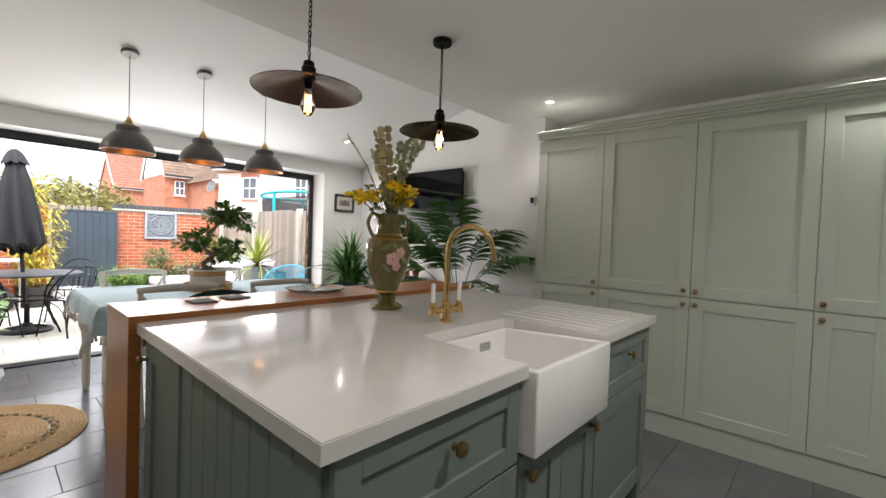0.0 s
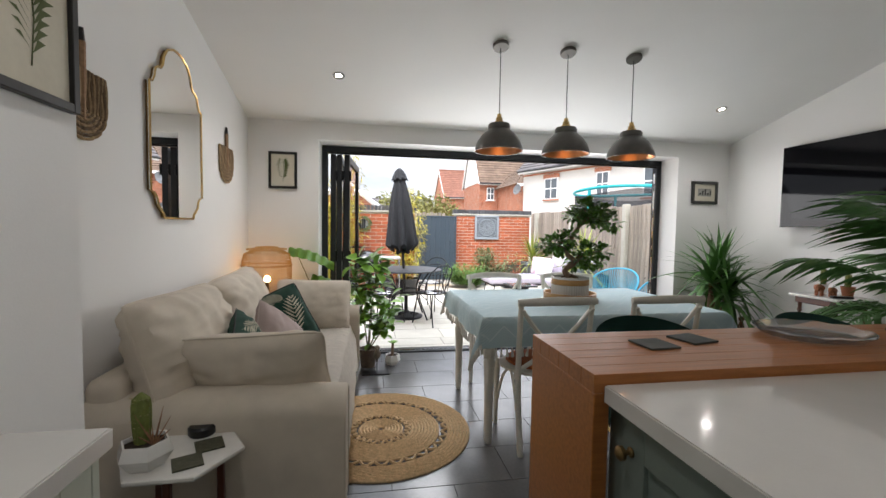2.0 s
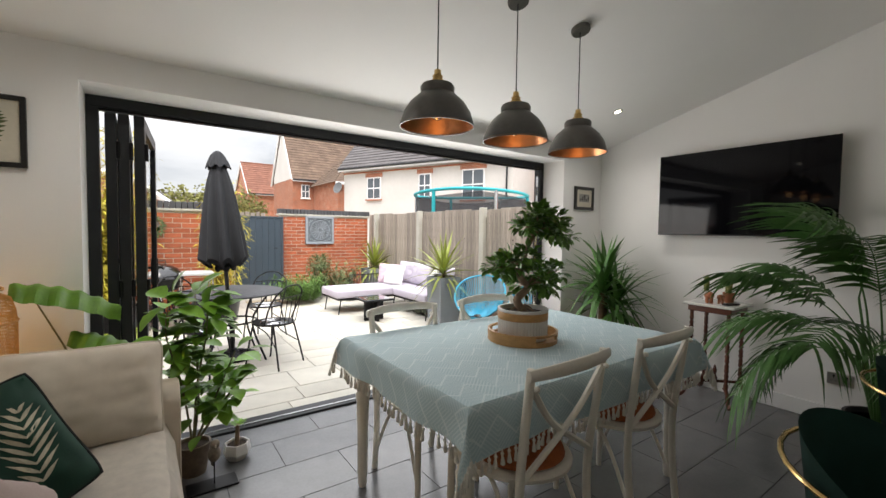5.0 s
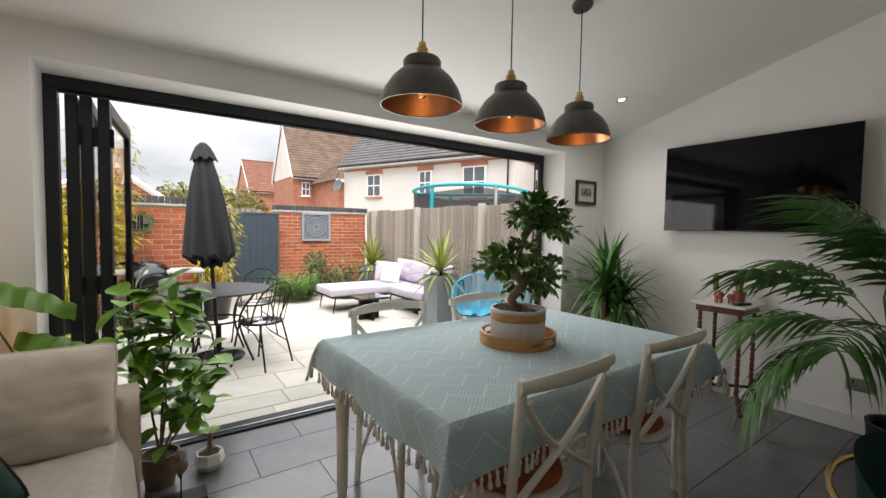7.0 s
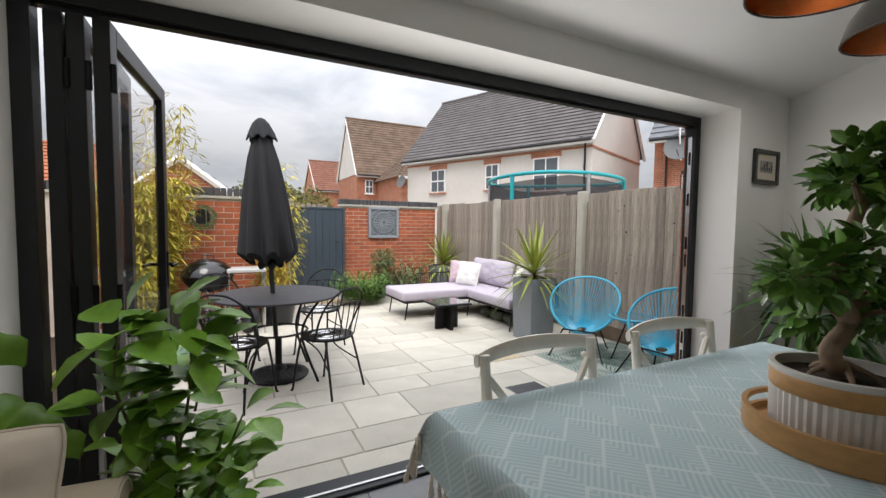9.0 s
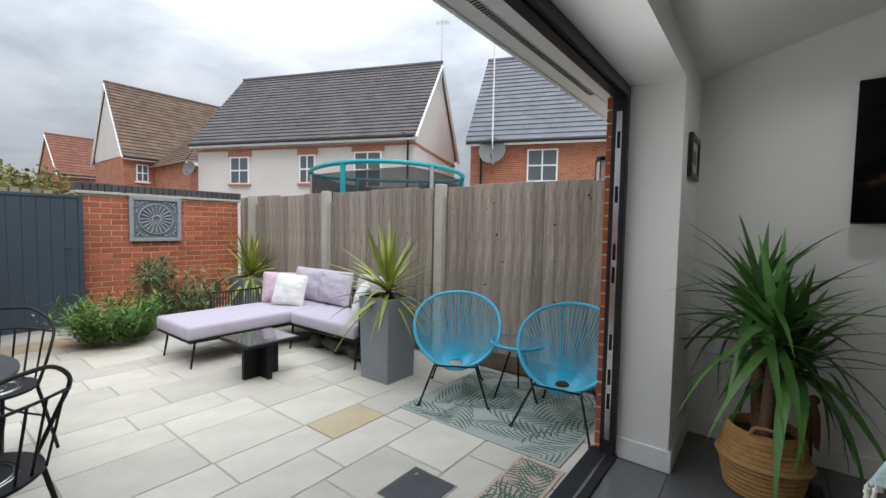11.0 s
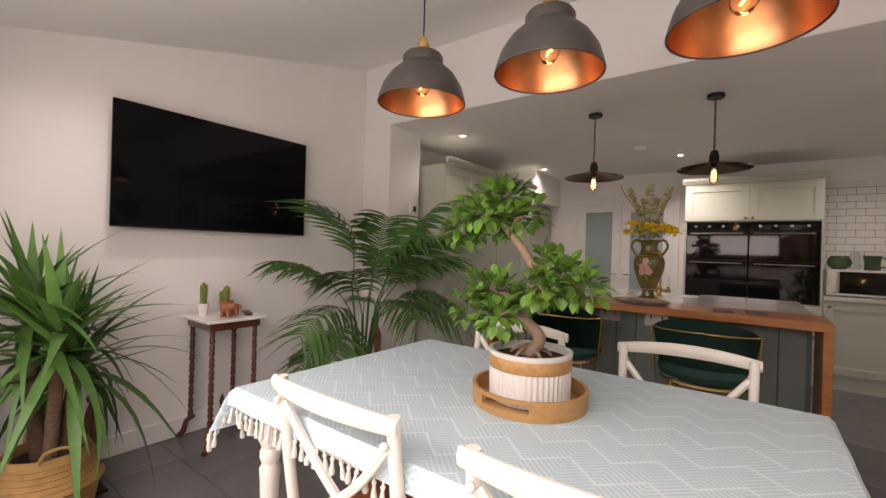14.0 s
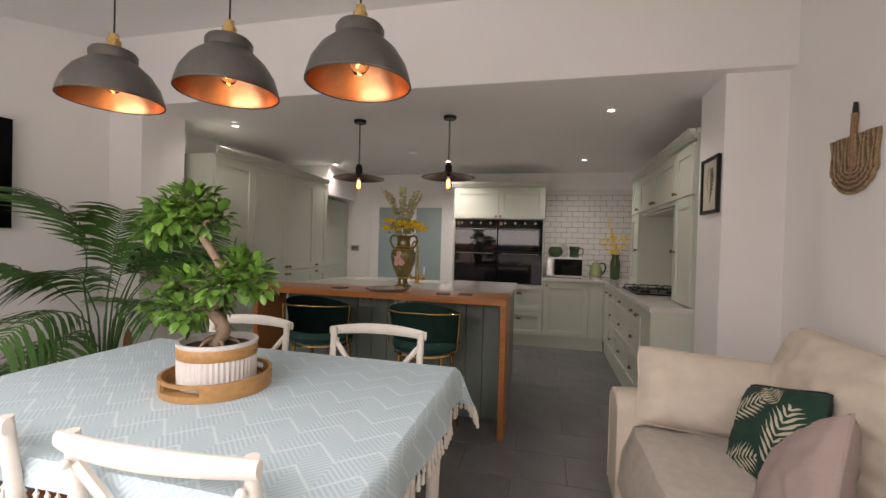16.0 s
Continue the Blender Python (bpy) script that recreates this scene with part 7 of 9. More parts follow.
# ---- garden ----
# soffit and gutter over the doors
struct("soffit", B(XL - 0.3, YO, 2.17, XR + 0.3, 5.98, 2.20, 0.002), M_UPVC, "white soffit board over folding doors")
sv = struct("soffit_vent", B(XL - 0.3, 5.86, 2.166, XR + 0.3, 5.90, 2.1695), M_UPVC, "slotted vent strip in soffit")
bm = bmesh.new()
for i in range(220):
    x = DX0 - 0.2 + i * 0.019
    box(bm, x, 5.864, 2.1635, x + 0.011, 5.896, 2.1655)
sl = part("vent_slot", bm, M_BLKPL, sv)
sl["kind"] = "stuff"
struct("fascia", B(XL - 0.3, 5.98, 2.16, XR + 0.3, 6.0, 2.36, 0.002), M_UPVC, "white fascia board")
struct("outer_wall_head", B(XL - 0.3, YO, 2.10, XR + 0.3, 5.76, 2.169), M_UPVC, "white board above door frame")
struct("outer_wall_left", B(XL - 0.3, YO, -0.3, DX0 - 0.02, 5.76, 2.10), M_MORTAR, "brick skin beside folding doors")
struct("outer_wall_right", B(3.368, YO, -0.3, XR + 0.3, 5.690, 2.10), M_MORTAR, "brick skin beside folding doors")
BR = mesh_of("brick", B(0, 0, 0, 0.215, 0.1, 0.065, 0.003), M_BRICK)
BRH = mesh_of("brick", B(0, 0, 0, 0.1025, 0.1, 0.065, 0.003), M_BRICK)


def brick_panel(parent, origin, turn, width, height, limit=300):
    """Courses of bricks, each an object under parent: along +x of the turned frame, faces to -y."""
    rot = Euler((0, 0, radians(turn))).to_matrix().to_4x4()
    m0 = Matrix.Translation(origin) @ rot
    z, row, made = 0.0, 0, 0
    while z + 0.065 <= height and made < limit:
        x = 0.0 if row % 2 == 0 else 0.1125
        if row % 2:
            o = new("brick", BRH)
            o.parent, o.matrix_basis = parent, m0 @ Matrix.Translation((0.0, random.uniform(-0.002, 0.002), z))
            made += 1
        while x + 0.10 <= width:
            full = x + 0.215 <= width + 0.01
            o = new("brick", BR if full else BRH)
            o.parent, o.matrix_basis = parent, m0 @ Matrix.Translation((x, random.uniform(-0.002, 0.002), z))
            made += 1
            x += 0.225
        z += 0.075
        row += 1
    return made


def coping_row(parent, origin, turn, width):
    CB = mesh_of("coping_brick", B(0, 0, 0, 0.065, 0.24, 0.105, 0.004), M_COPING)
    m0 = Matrix.Translation(origin) @ Euler((0, 0, radians(turn))).to_matrix().to_4x4()
    x = 0
    while x < width:
        o = new("coping_brick", CB)
        o.parent, o.matrix_basis = parent, m0 @ Matrix.Translation((x, 0, 0))
        x += 0.075


gw = struct("garden_wall_end", B(2.262, 11.862, -0.3, 4.28, 12.06, 1.64), M_MORTAR, "mortar core of brick garden wall")
st = part("stone_course", B(2.22, 11.82, 1.64, 4.32, 12.09, 1.675, 0.003), M_CONC, gw)
gl = struct("garden_wall_left", B(-2.6, 9.912, -0.3, 1.068, 10.1, 1.60), M_MORTAR, "mortar core of brick garden wall")
part("stone_course", B(-2.65, 9.87, 1.60, 1.11, 10.13, 1.635, 0.003), M_CONC, gl)
struct("garden_wall_return", B(0.86, 10.1, -0.3, 1.06, 12.0, 1.60), M_BRICK, "brick return wall beside gate")
struct("garden_wall_boundary", B(-2.8, YO, -0.3, -2.6, 10.1, 1.6), M_BRICK, "brick boundary wall of garden")
# gate
t = thing("garden_gate", (0, 0, 0), "blue-grey painted ledged timber gate between brick walls", "gate")
for i in range(9):
    x = 1.10 + 0.122 * i
    part("board", B(x, 11.60, 0.0, x + 0.1195, 11.625, 1.56, 0.003), M_GATE, t)
for z in (0.25, 0.85, 1.45):
    part("ledge", B(1.11, 11.626, z, 2.19, 11.66, z + 0.10, 0.003), M_GATE, t)
part("cap", B(1.09, 11.59, 1.561, 2.21, 11.67, 1.60, 0.004), M_GATE, t)
for x in (1.062, 2.205):
    part("post", B(x, 11.60, GZ, x + 0.045, 11.69, 1.60, 0.003), M_GATE, t)
part("latch", tube([(2.12, 11.595, 0.95), (2.12, 11.56, 0.95), (2.05, 11.56, 0.95)], 0.008, 6), M_BLACK, t, "black ring latch")
t = thing("picket_top", (0, 0, 0), "pale weathered picket fence beyond the gate", "fence")
for i in range(11):
    part("picket", B(1.0 + 0.115 * i, 13.2, GZ, 1.0 + 0.115 * i + 0.09, 13.22, 1.72 + 0.02 * (i % 2), 0.003), M_FENCE, t)
# fence of close boards between concrete posts
fe = struct("fence", B(4.325, YO + 0.09, -0.3, 4.345, 11.86, 1.60), M_FENCE, "close-boarded timber garden fence")
FB = [mesh_of("fence_board", B(0, 0, 0, 0.018, 0.113 + dw, 1.60 + dz, 0.003), M_FENCE) for dw, dz in ((0, 0), (0.006, 0.012), (-0.004, -0.008), (0.003, 0.006))]
y = YO + 0.10
while y < 11.75:
    if not any(abs(y + 0.05 - p) < 0.10 for p in (7.62, 9.52, 11.42)):
        o = new("fence_board", FB[int(y * 37) % 4])
        o.parent = fe
        o.matrix_basis = Matrix.Translation((4.300, y, 0.11)) @ Euler((random.uniform(-0.003, 0.003), 0, random.uniform(-0.07, -0.02))).to_matrix().to_4x4()
    y += 0.104
part("gravel_board", B(4.295, YO + 0.09, GZ, 4.325, 11.8, 0.115, 0.004), mat("brown_gravel_board", (0.16, 0.115, 0.08), 0.9, var=0.25, bump=0.3), fe)
for p in (7.62, 9.52, 11.42):
    part("post", B(4.245, p - 0.05, -0.3, 4.34, p + 0.05, 1.735, 0.008), M_CONC, fe, "pale concrete post")
bm = bmesh.new()
rndk = random.Random(11)
for k in range(70):
    disc_leaf(bm, (4.2985, rndk.uniform(YO + 0.2, 11.6), rndk.uniform(0.2, 1.6)), (-1, 0, 0), rndk.uniform(0.006, 0.012))
kn = part("knots", bm, mat("dark_wood_knot", (0.035, 0.022, 0.015), 0.9, var=0.2), fe)
kn["kind"] = "stuff"
# carved plaque
M_PLAQ = mat("pale_blue_carved_stone", (0.30, 0.33, 0.36), 0.75, var=0.15, scale=20, bump=0.3)
t = thing("carved_plaque", (3.10, 11.862, 1.33), "pale blue-grey carved square plaque on brick wall", "wall decoration")
part("back", B(-0.32, -0.035, -0.31, 0.32, -0.002, 0.31, 0.004), mat("dark_recess_stone", (0.15, 0.17, 0.19), 0.85, var=0.2), t)
for a in ((-0.32, -0.31, -0.27, 0.31), (0.27, -0.31, 0.32, 0.31), (-0.27, -0.31, 0.27, -0.26), (-0.27, 0.26, 0.27, 0.31)):
    part("border", B(a[0], -0.055, a[1], a[2], -0.0352, a[3], 0.003), M_PLAQ, t)
for k in range(20):
    a = 2 * math.pi * k / 20
    part("ray", tube([(0.06 * math.cos(a), -0.04, 0.06 * math.sin(a)), (0.19 * math.cos(a), -0.045, 0.19 * math.sin(a))], 0.007, 5, r1=0.013), M_PLAQ, t)
for r in (0.05, 0.21):
    part("ring", tube([(r * math.cos(q), -0.042, r * math.sin(q)) for q in [2 * math.pi * i / 28 for i in range(28)]], 0.010, 6, closed=True), M_PLAQ, t, "", True)
for sx in (-1, 1):
    for sz in (-1, 1):
        for dx, dz, ln, a in ((0.215, 0.21, 0.06, 0.8), (0.235, 0.12, 0.05, 1.5), (0.12, 0.235, 0.05, 0.1), (0.17, 0.225, 0.035, 2.2), (0.235, 0.17, 0.035, -0.6)):
            c = Vector((sx * dx, -0.042, sz * dz))
            d = Vector((sx * math.cos(a), 0, sz * math.sin(a))) * ln / 2
            part("scroll", tube([c - d, c + d], 0.012, 5, r1=0.006), M_PLAQ, t)

# patio furniture
M_IRON = mat("black_wrought_iron", (0.014, 0.014, 0.015), 0.5, 0.5, var=0.15)
GTX, GTY = 0.655, 7.50
t = thing("garden_table", (GTX, GTY, GZ), "round dark metal garden table on patio", "garden table")
part("tabletop", lathe([(0.50, 0.70), (0.52, 0.705), (0.52, 0.718), (0.505, 0.724), (0.03, 0.724)], 56), mat("dark_mesh_metal", (0.055, 0.055, 0.06), 0.55, 0.4, var=0.1, fine=300, bump=0.4), t, "", True)
for k in range(4):
    a = radians(45 + 90 * k)
    part("leg", tube(curve_pts([(0.42 * math.cos(a), 0.42 * math.sin(a), 0.70), (0.24 * math.cos(a), 0.24 * math.sin(a), 0.40), (0.40 * math.cos(a), 0.40 * math.sin(a), 0.0)], 6), 0.011, 8), M_IRON, t, "", True)
part("ring", tube([(0.24 * math.cos(q), 0.24 * math.sin(q), 0.40) for q in [2 * math.pi * i / 32 for i in range(32)]], 0.010, 8, closed=True), M_IRON, t, "", True)
t = thing("parasol_base", (GTX, GTY, GZ), "round black cast parasol base on patio", "parasol base")
part("plate", lathe([(0.24, 0), (0.25, 0.02), (0.235, 0.035), (0.20, 0.04), (0.06, 0.07), (0.045, 0.10), (0.03, 0.11)], 36), M_IRON, t, "", True)
for k in range(24):
    a = 2 * math.pi * k / 24
    part("rib", tube([(0.07 * math.cos(a), 0.07 * math.sin(a), 0.068), (0.19 * math.cos(a), 0.19 * math.sin(a), 0.044)], 0.005, 5), M_IRON, t)
part("sleeve", lathe([(0.028, 0.10), (0.028, 0.34)], 16), M_IRON, t, "", True)
M_CANV = mat("charcoal_canvas", (0.022, 0.023, 0.026), 0.85, var=0.15, scale=6, fine=200, bump=0.15)
t = thing("closed_parasol", pose(GTX, GTY, GZ, -2.2, -3.0, 0), "closed charcoal canvas parasol through table", "parasol")
part("pole", lathe([(0.020, 0.34), (0.020, 2.13)], 14), mat("dark_grey_pole", (0.05, 0.05, 0.052), 0.4, 0.6, var=0.1), t, "", True)
bm = bmesh.new()
n = 72
rings = []
for r, z, amp in ((0.036, 2.11, 0.05), (0.074, 2.03, 0.10), (0.112, 1.87, 0.13), (0.147, 1.64, 0.16), (0.178, 1.35, 0.18), (0.205, 1.06, 0.20), (0.160, 1.005, 0.20)):
    rings.append([bm.verts.new(((r * (1 + amp * math.cos(8 * a + 0.6 * z) - amp * 0.3 * math.cos(3 * a))) * math.cos(a), (r * (1 + amp * math.cos(8 * a + 0.6 * z))) * math.sin(a), z + 0.03 * math.cos(8 * a) * (z < 1.3))) for a in [2 * math.pi * i / n for i in range(n)]])
for a, b in zip(rings, rings[1:]):
    for i in range(n):
        bm.faces.new((a[i], a[(i + 1) % n], b[(i + 1) % n], b[i]))
part("canopy", bm, M_CANV, t, "", True)
bm = bmesh.new()
rings = []
for r, z in ((0.009, 2.22), (0.032, 2.21), (0.060, 2.175), (0.092, 2.105), (0.115, 2.05), (0.110, 2.04)):
    rings.append([bm.verts.new((r * (1 + 0.10 * math.cos(8 * a) * (z < 2.19)) * math.cos(a), r * (1 + 0.10 * math.cos(8 * a) * (z < 2.19)) * math.sin(a), z - 0.018 * math.cos(8 * a) * (z < 2.07))) for a in [2 * math.pi * i / n for i in range(n)]])
for a, b in zip(rings, rings[1:]):
    for i in range(n):
        bm.faces.new((a[i], b[i], b[(i + 1) % n], a[(i + 1) % n]))
bm.faces.new(rings[0])
part("cap", bm, M_CANV, t, "", True)
bm = bmesh.new()
for k in range(8):
    a = 2 * math.pi * k / 8
    ball(0.030, (0.075 * math.cos(a), 0.075 * math.sin(a), 0.975 + 0.02 * (k % 2)), 1.3, bm, 8)
part("gathered_hem", bm, M_CANV, t, "", True)


def garden_chair(m):
    c = thing("garden_chair", m, "black wrought iron garden chair with hooped back", "garden chair", "chairs round garden table")
    part("seat", lathe([(0.195, 0.425), (0.205, 0.432), (0.203, 0.442), (0.17, 0.440), (0.0005, 0.434)], 32, cap=False), M_IRON, c, "", True)
    for r in (0.06, 0.075, 0.12, 0.135):
        part("seat_ring", tube([(r * math.cos(q), r * math.sin(q), 0.439) for q in [2 * math.pi * i / 28 for i in range(28)]], 0.003, 4, closed=True), M_STEEL, c)
    hoop = curve_pts([(-0.195, -0.05, 0.43), (-0.215, -0.12, 0.60), (-0.20, -0.19, 0.73), (-0.10, -0.23, 0.815), (0.0, -0.24, 0.83), (0.10, -0.23, 0.815), (0.20, -0.19, 0.73), (0.215, -0.12, 0.60), (0.195, -0.05, 0.43)], 6)
    part("back_hoop", tube(hoop, 0.008, 8), M_IRON, c, "", True)
    part("back_rail", tube(curve_pts([(-0.205, -0.185, 0.70), (0, -0.235, 0.715), (0.205, -0.185, 0.70)], 8), 0.006, 6), M_IRON, c, "", True)
    for k in range(5):
        x = -0.12 + 0.06 * k
        part("back_bar", tube([(x, -0.16 - 0.02 * math.cos(x * 9), 0.44), (x * 1.15, -0.222 - 0.01 * math.cos(x * 9), 0.71)], 0.005, 6), M_IRON, c, "", True)
    for sx in (-1, 1):
        part("front_leg", tube(curve_pts([(sx * 0.15, 0.13, 0.43), (sx * 0.165, 0.17, 0.22), (sx * 0.175, 0.20, 0.02), (sx * 0.185, 0.215, 0.0)], 5), 0.009, 8), M_IRON, c, "", True)
        part("back_leg", tube(curve_pts([(sx * 0.15, -0.12, 0.43), (sx * 0.17, -0.17, 0.22), (sx * 0.19, -0.22, 0.0)], 5), 0.009, 8), M_IRON, c, "", True)
        part("leg_scroll", tube(curve_pts([(sx * 0.14, 0.12, 0.42), (sx * 0.10, 0.0, 0.33), (sx * 0.17, -0.16, 0.22)], 5), 0.006, 6), M_IRON, c, "", True)
    return c


def facing(x, y, tx, ty):
    return pose(x, y, GZ, 0, 0, math.degrees(math.atan2(-(tx - x), ty - y)))


gc = garden_chair(facing(0.98, 7.05, GTX, GTY))
for x, y in ((0.34, 7.08), (1.12, 8.12), (0.27, 8.06)):
    copy_thing(gc, facing(x, y, GTX, GTY))

# string chairs
M_AQUA = mat("aqua_blue_cord", (0.045, 0.42, 0.62), 0.4, var=0.06, coat=0.3)


def string_chair(m):
    c = thing("string_chair", m, "aqua blue round string garden chair on black legs", "garden chair", "aqua string chairs")
    # local: faces +y, ring leaning back
    tilt = Euler((radians(46), 0, 0)).to_matrix().to_4x4()
    rim = []
    N = 64
    for i in range(N):
        a = 2 * math.pi * i / N
        rim.append(Matrix.Translation((0, 0.22, 0.50)) @ tilt @ Vector((0.355 * math.cos(a), 0.365 * math.sin(a), 0.07 * math.cos(a) ** 2)))
    hubc = Vector((0, 0.235, 0.25))
    hub = [hubc + Matrix.Identity(3) @ Vector((0.055 * math.cos(2 * math.pi * i / N), 0.05 * math.sin(2 * math.pi * i / N), 0.015 * math.sin(2 * math.pi * i / N))) for i in range(N)]
    # flip so that the back of the ring is high
    rim = [Vector((p.x, -p.y, p.z)) for p in rim]
    hub = [Vector((p.x, -p.y + 0.16, p.z)) for p in hub]
    part("rim", tube(rim, 0.013, 8, closed=True), M_AQUA, c, "", True)
    part("hub", tube(hub, 0.008, 6, closed=True), M_AQUA, c, "", True)
    for i in range(N):
        # nearest hub point by angle
        p, q = rim[i], hub[i]
        mid = p.lerp(q, 0.55) + Vector((0, 0, -0.030))
        part("cord", tube(curve_pts([p, mid, q], 4), 0.0042, 4), M_AQUA, c)
    for x, y in ((-0.26, 0.22), (0.26, 0.22), (-0.22, -0.36), (0.22, -0.36)):
        s0 = Vector((x * 0.62, y * 0.55 - 0.06, 0.26 if y > 0 else 0.27))
        part("leg", tube([s0, (x, y, 0.0)], 0.008, 8), M_IRON, c, "", True)
        part("rubber_foot", ball(0.013, (x, y, 0.010), n=8), M_BLKPL, c, "", True)
    part("leg_frame", tube([Vector((x * 0.62, y * 0.55 - 0.06, 0.26 if y > 0 else 0.27)) for x, y in ((-0.26, 0.22), (0.26, 0.22), (0.22, -0.36), (-0.22, -0.36))], 0.008, 8, closed=True), M_IRON, c, "", True)
    return c


sc = string_chair(facing(3.52, 6.84, 1.6, 5.6))
copy_thing(sc, facing(3.60, 6.02, 1.2, 5.75))
t = thing("string_table", (3.83, 6.46, GZ), "low aqua side table with round glass top", "garden table")
part("rim", tube([(0.21 * math.cos(q), 0.21 * math.sin(q), 0.44) for q in [2 * math.pi * i / 36 for i in range(36)]], 0.011, 8, closed=True), M_AQUA, t, "", True)
gt = part("glass_top", lathe([(0.205, 0.445), (0.205, 0.451)], 36), M_GLASS, t, "clear glass top")
gt.visible_shadow = False
for k in range(24):
    a = 2 * math.pi * k / 24
    part("cord", tube([(0.21 * math.cos(a), 0.21 * math.sin(a), 0.44), (0.06 * math.cos(a), 0.06 * math.sin(a), 0.37)], 0.004, 4), M_AQUA, t)
for k in range(3):
    a = 2 * math.pi * k / 3 + 0.4
    part("leg", tube([(0.06 * math.cos(a), 0.06 * math.sin(a), 0.38), (0.19 * math.cos(a), 0.19 * math.sin(a), 0.0)], 0.008, 8), M_IRON, t, "", True)

# outdoor rug and mat with palm fronds
M_RUG1 = mat("pale_grey_green_weave", (0.36, 0.40, 0.36), 0.95, var=0.08, scale=60, fine=300, bump=0.3)
M_RUG2 = mat("green_frond_weave", (0.085, 0.15, 0.12), 0.95, var=0.12, scale=60)
M_RUG3 = mat("pale_pink_weave", (0.50, 0.40, 0.32), 0.95, var=0.1, scale=60)


def flat_frond(bm, cx_, cy_, ang, ln, x0, y0, x1, y1, z):
    ca, sa = math.cos(ang), math.sin(ang)
    for k in range(-11, 12):
        s0 = (abs(k) / 11) * ln - ln * 0.5
        side = 1 if k >= 0 else -1
        wl = ln * 0.42 * math.sin(math.pi * (0.10 + 0.82 * abs(k) / 11))
        prev = None
        for q in range(6):
            f = q / 5
            a, b = s0 + wl * f * 0.8 + wl * 0.25 * f * f, side * wl * (f - 0.25 * f * f)
            wd = ln * 0.020 * math.sin(math.pi * min(1, f * 0.9 + 0.1))
            pts = []
            for e in (-1, 1):
                px, py = cx_ + (a + e * wd) * ca - b * sa, cy_ + (a + e * wd) * sa + b * ca
                pts.append((min(max(px, x0), x1), min(max(py, y0), y1)))
            if prev and abs(pts[0][0] - pts[1][0]) + abs(pts[0][1] - pts[1][1]) > 1e-4 and abs(prev[0][0] - pts[0][0]) + abs(prev[0][1] - pts[0][1]) > 1e-4:
                bm.faces.new([bm.verts.new((*u, z)) for u in (prev[0], prev[1], pts[1], pts[0])])
            prev = pts


def leafy_rug(name, x0, y0, x1, y1, label, base, print_mat, count, seed, ln):
    t = thing(name, (0, 0, 0), label, "rug")
    part("weave", B(x0, y0, GZ, x1, y1, GZ + 0.006, 0.002), base, t)
    rnd = random.Random(seed)
    for k in range(count):
        bm = bmesh.new()
        gx, gy = k % 4, k // 4
        cx_ = x0 + (x1 - x0) * (gx + rnd.uniform(0.25, 0.75)) / 4
        cy_ = y0 + (y1 - y0) * (gy + rnd.uniform(0.25, 0.75)) / max(1, count // 4)
        flat_frond(bm, cx_, cy_, rnd.uniform(0, 6.28), ln * rnd.uniform(0.8, 1.15), x0 + 0.02, y0 + 0.02, x1 - 0.02, y1 - 0.02, GZ + 0.0065 + 0.0002 * k)
        part("palm_print", bm, print_mat, t, "dark green printed palm frond")


leafy_rug("outdoor_rug", 3.09, 5.80, 4.23, 7.04, "grey-green outdoor rug with palm frond pattern", M_RUG1, M_RUG2, 16, 4, 0.55)
leafy_rug("door_mat", 2.42, 5.76, 3.07, 6.03, "pink and green palm patterned mat on patio", M_RUG3, M_RUG2, 8, 9, 0.42)
t = thing("manhole_cover", (2.44, 6.29, GZ), "grey recessed square drain cover in patio", "drain cover")
part("frame", B(-0.155, -0.145, -0.01, 0.155, 0.145, 0.003, 0.001), M_STEEL, t)
part("lid", B(-0.145, -0.135, 0.0031, 0.145, 0.135, 0.005), mat("dark_grey_plastic_lid", (0.06, 0.063, 0.068), 0.7, var=0.2, bump=0.4), t)
for sx in (-1, 1):
    part("key_hole", lathe([(0.010, 0.0051), (0.010, 0.006)], 10, at=(sx * 0.10, sx * 0.09, 0)), M_STEEL, t)

# corner sofa
M_LILAC = mat("pale_lilac_cushion", (0.47, 0.43, 0.50), 0.9, var=0.06, scale=10, fine=250, bump=0.2)
M_WHITEC = mat("white_cushion", (0.74, 0.73, 0.71), 0.9, var=0.04, scale=12)
M_ROPEF = mat("dark_rope_weave", (0.03, 0.03, 0.034), 0.8, var=0.2)
t = thing("garden_sofa", (0, 0, GZ), "low corner garden sofa with lilac cushions", "garden sofa")
part("seat_frame", B(3.42, 7.88, 0.24, 4.15, 9.75, 0.27, 0.008), M_IRON, t)
part("chaise_frame", B(2.42, 8.98, 0.24, 3.42, 9.75, 0.27, 0.008), M_IRON, t)
part("seat_cushion", B(3.40, 7.92, 0.271, 4.00, 8.96, 0.40, 0.03, 3), M_LILAC, t, "", True)
part("chaise_cushion", B(2.40, 8.97, 0.271, 4.00, 9.72, 0.40, 0.03, 3), M_LILAC, t, "", True)
for x, y in ((2.50, 9.05), (2.50, 9.68), (3.46, 7.93), (4.10, 7.93), (4.10, 9.68), (3.44, 8.95)):
    part("leg", tube([(x, y, 0.25), (x - 0.05, y - 0.02, 0.0)], 0.012, 8, r1=0.009), M_IRON, t, "", True)
for y0 in (7.95, 8.62, 9.15):
    bm, f_, e_ = pillow(0.60, 0.42, 0.17, int(y0 * 9))
    moved(bm, Matrix.Translation((3.98, y0 + 0.31, 0.60)) @ Euler((radians(-12), 0, radians(-90))).to_matrix().to_4x4())
    part("back_cushion", bm, M_LILAC, t, "", True)
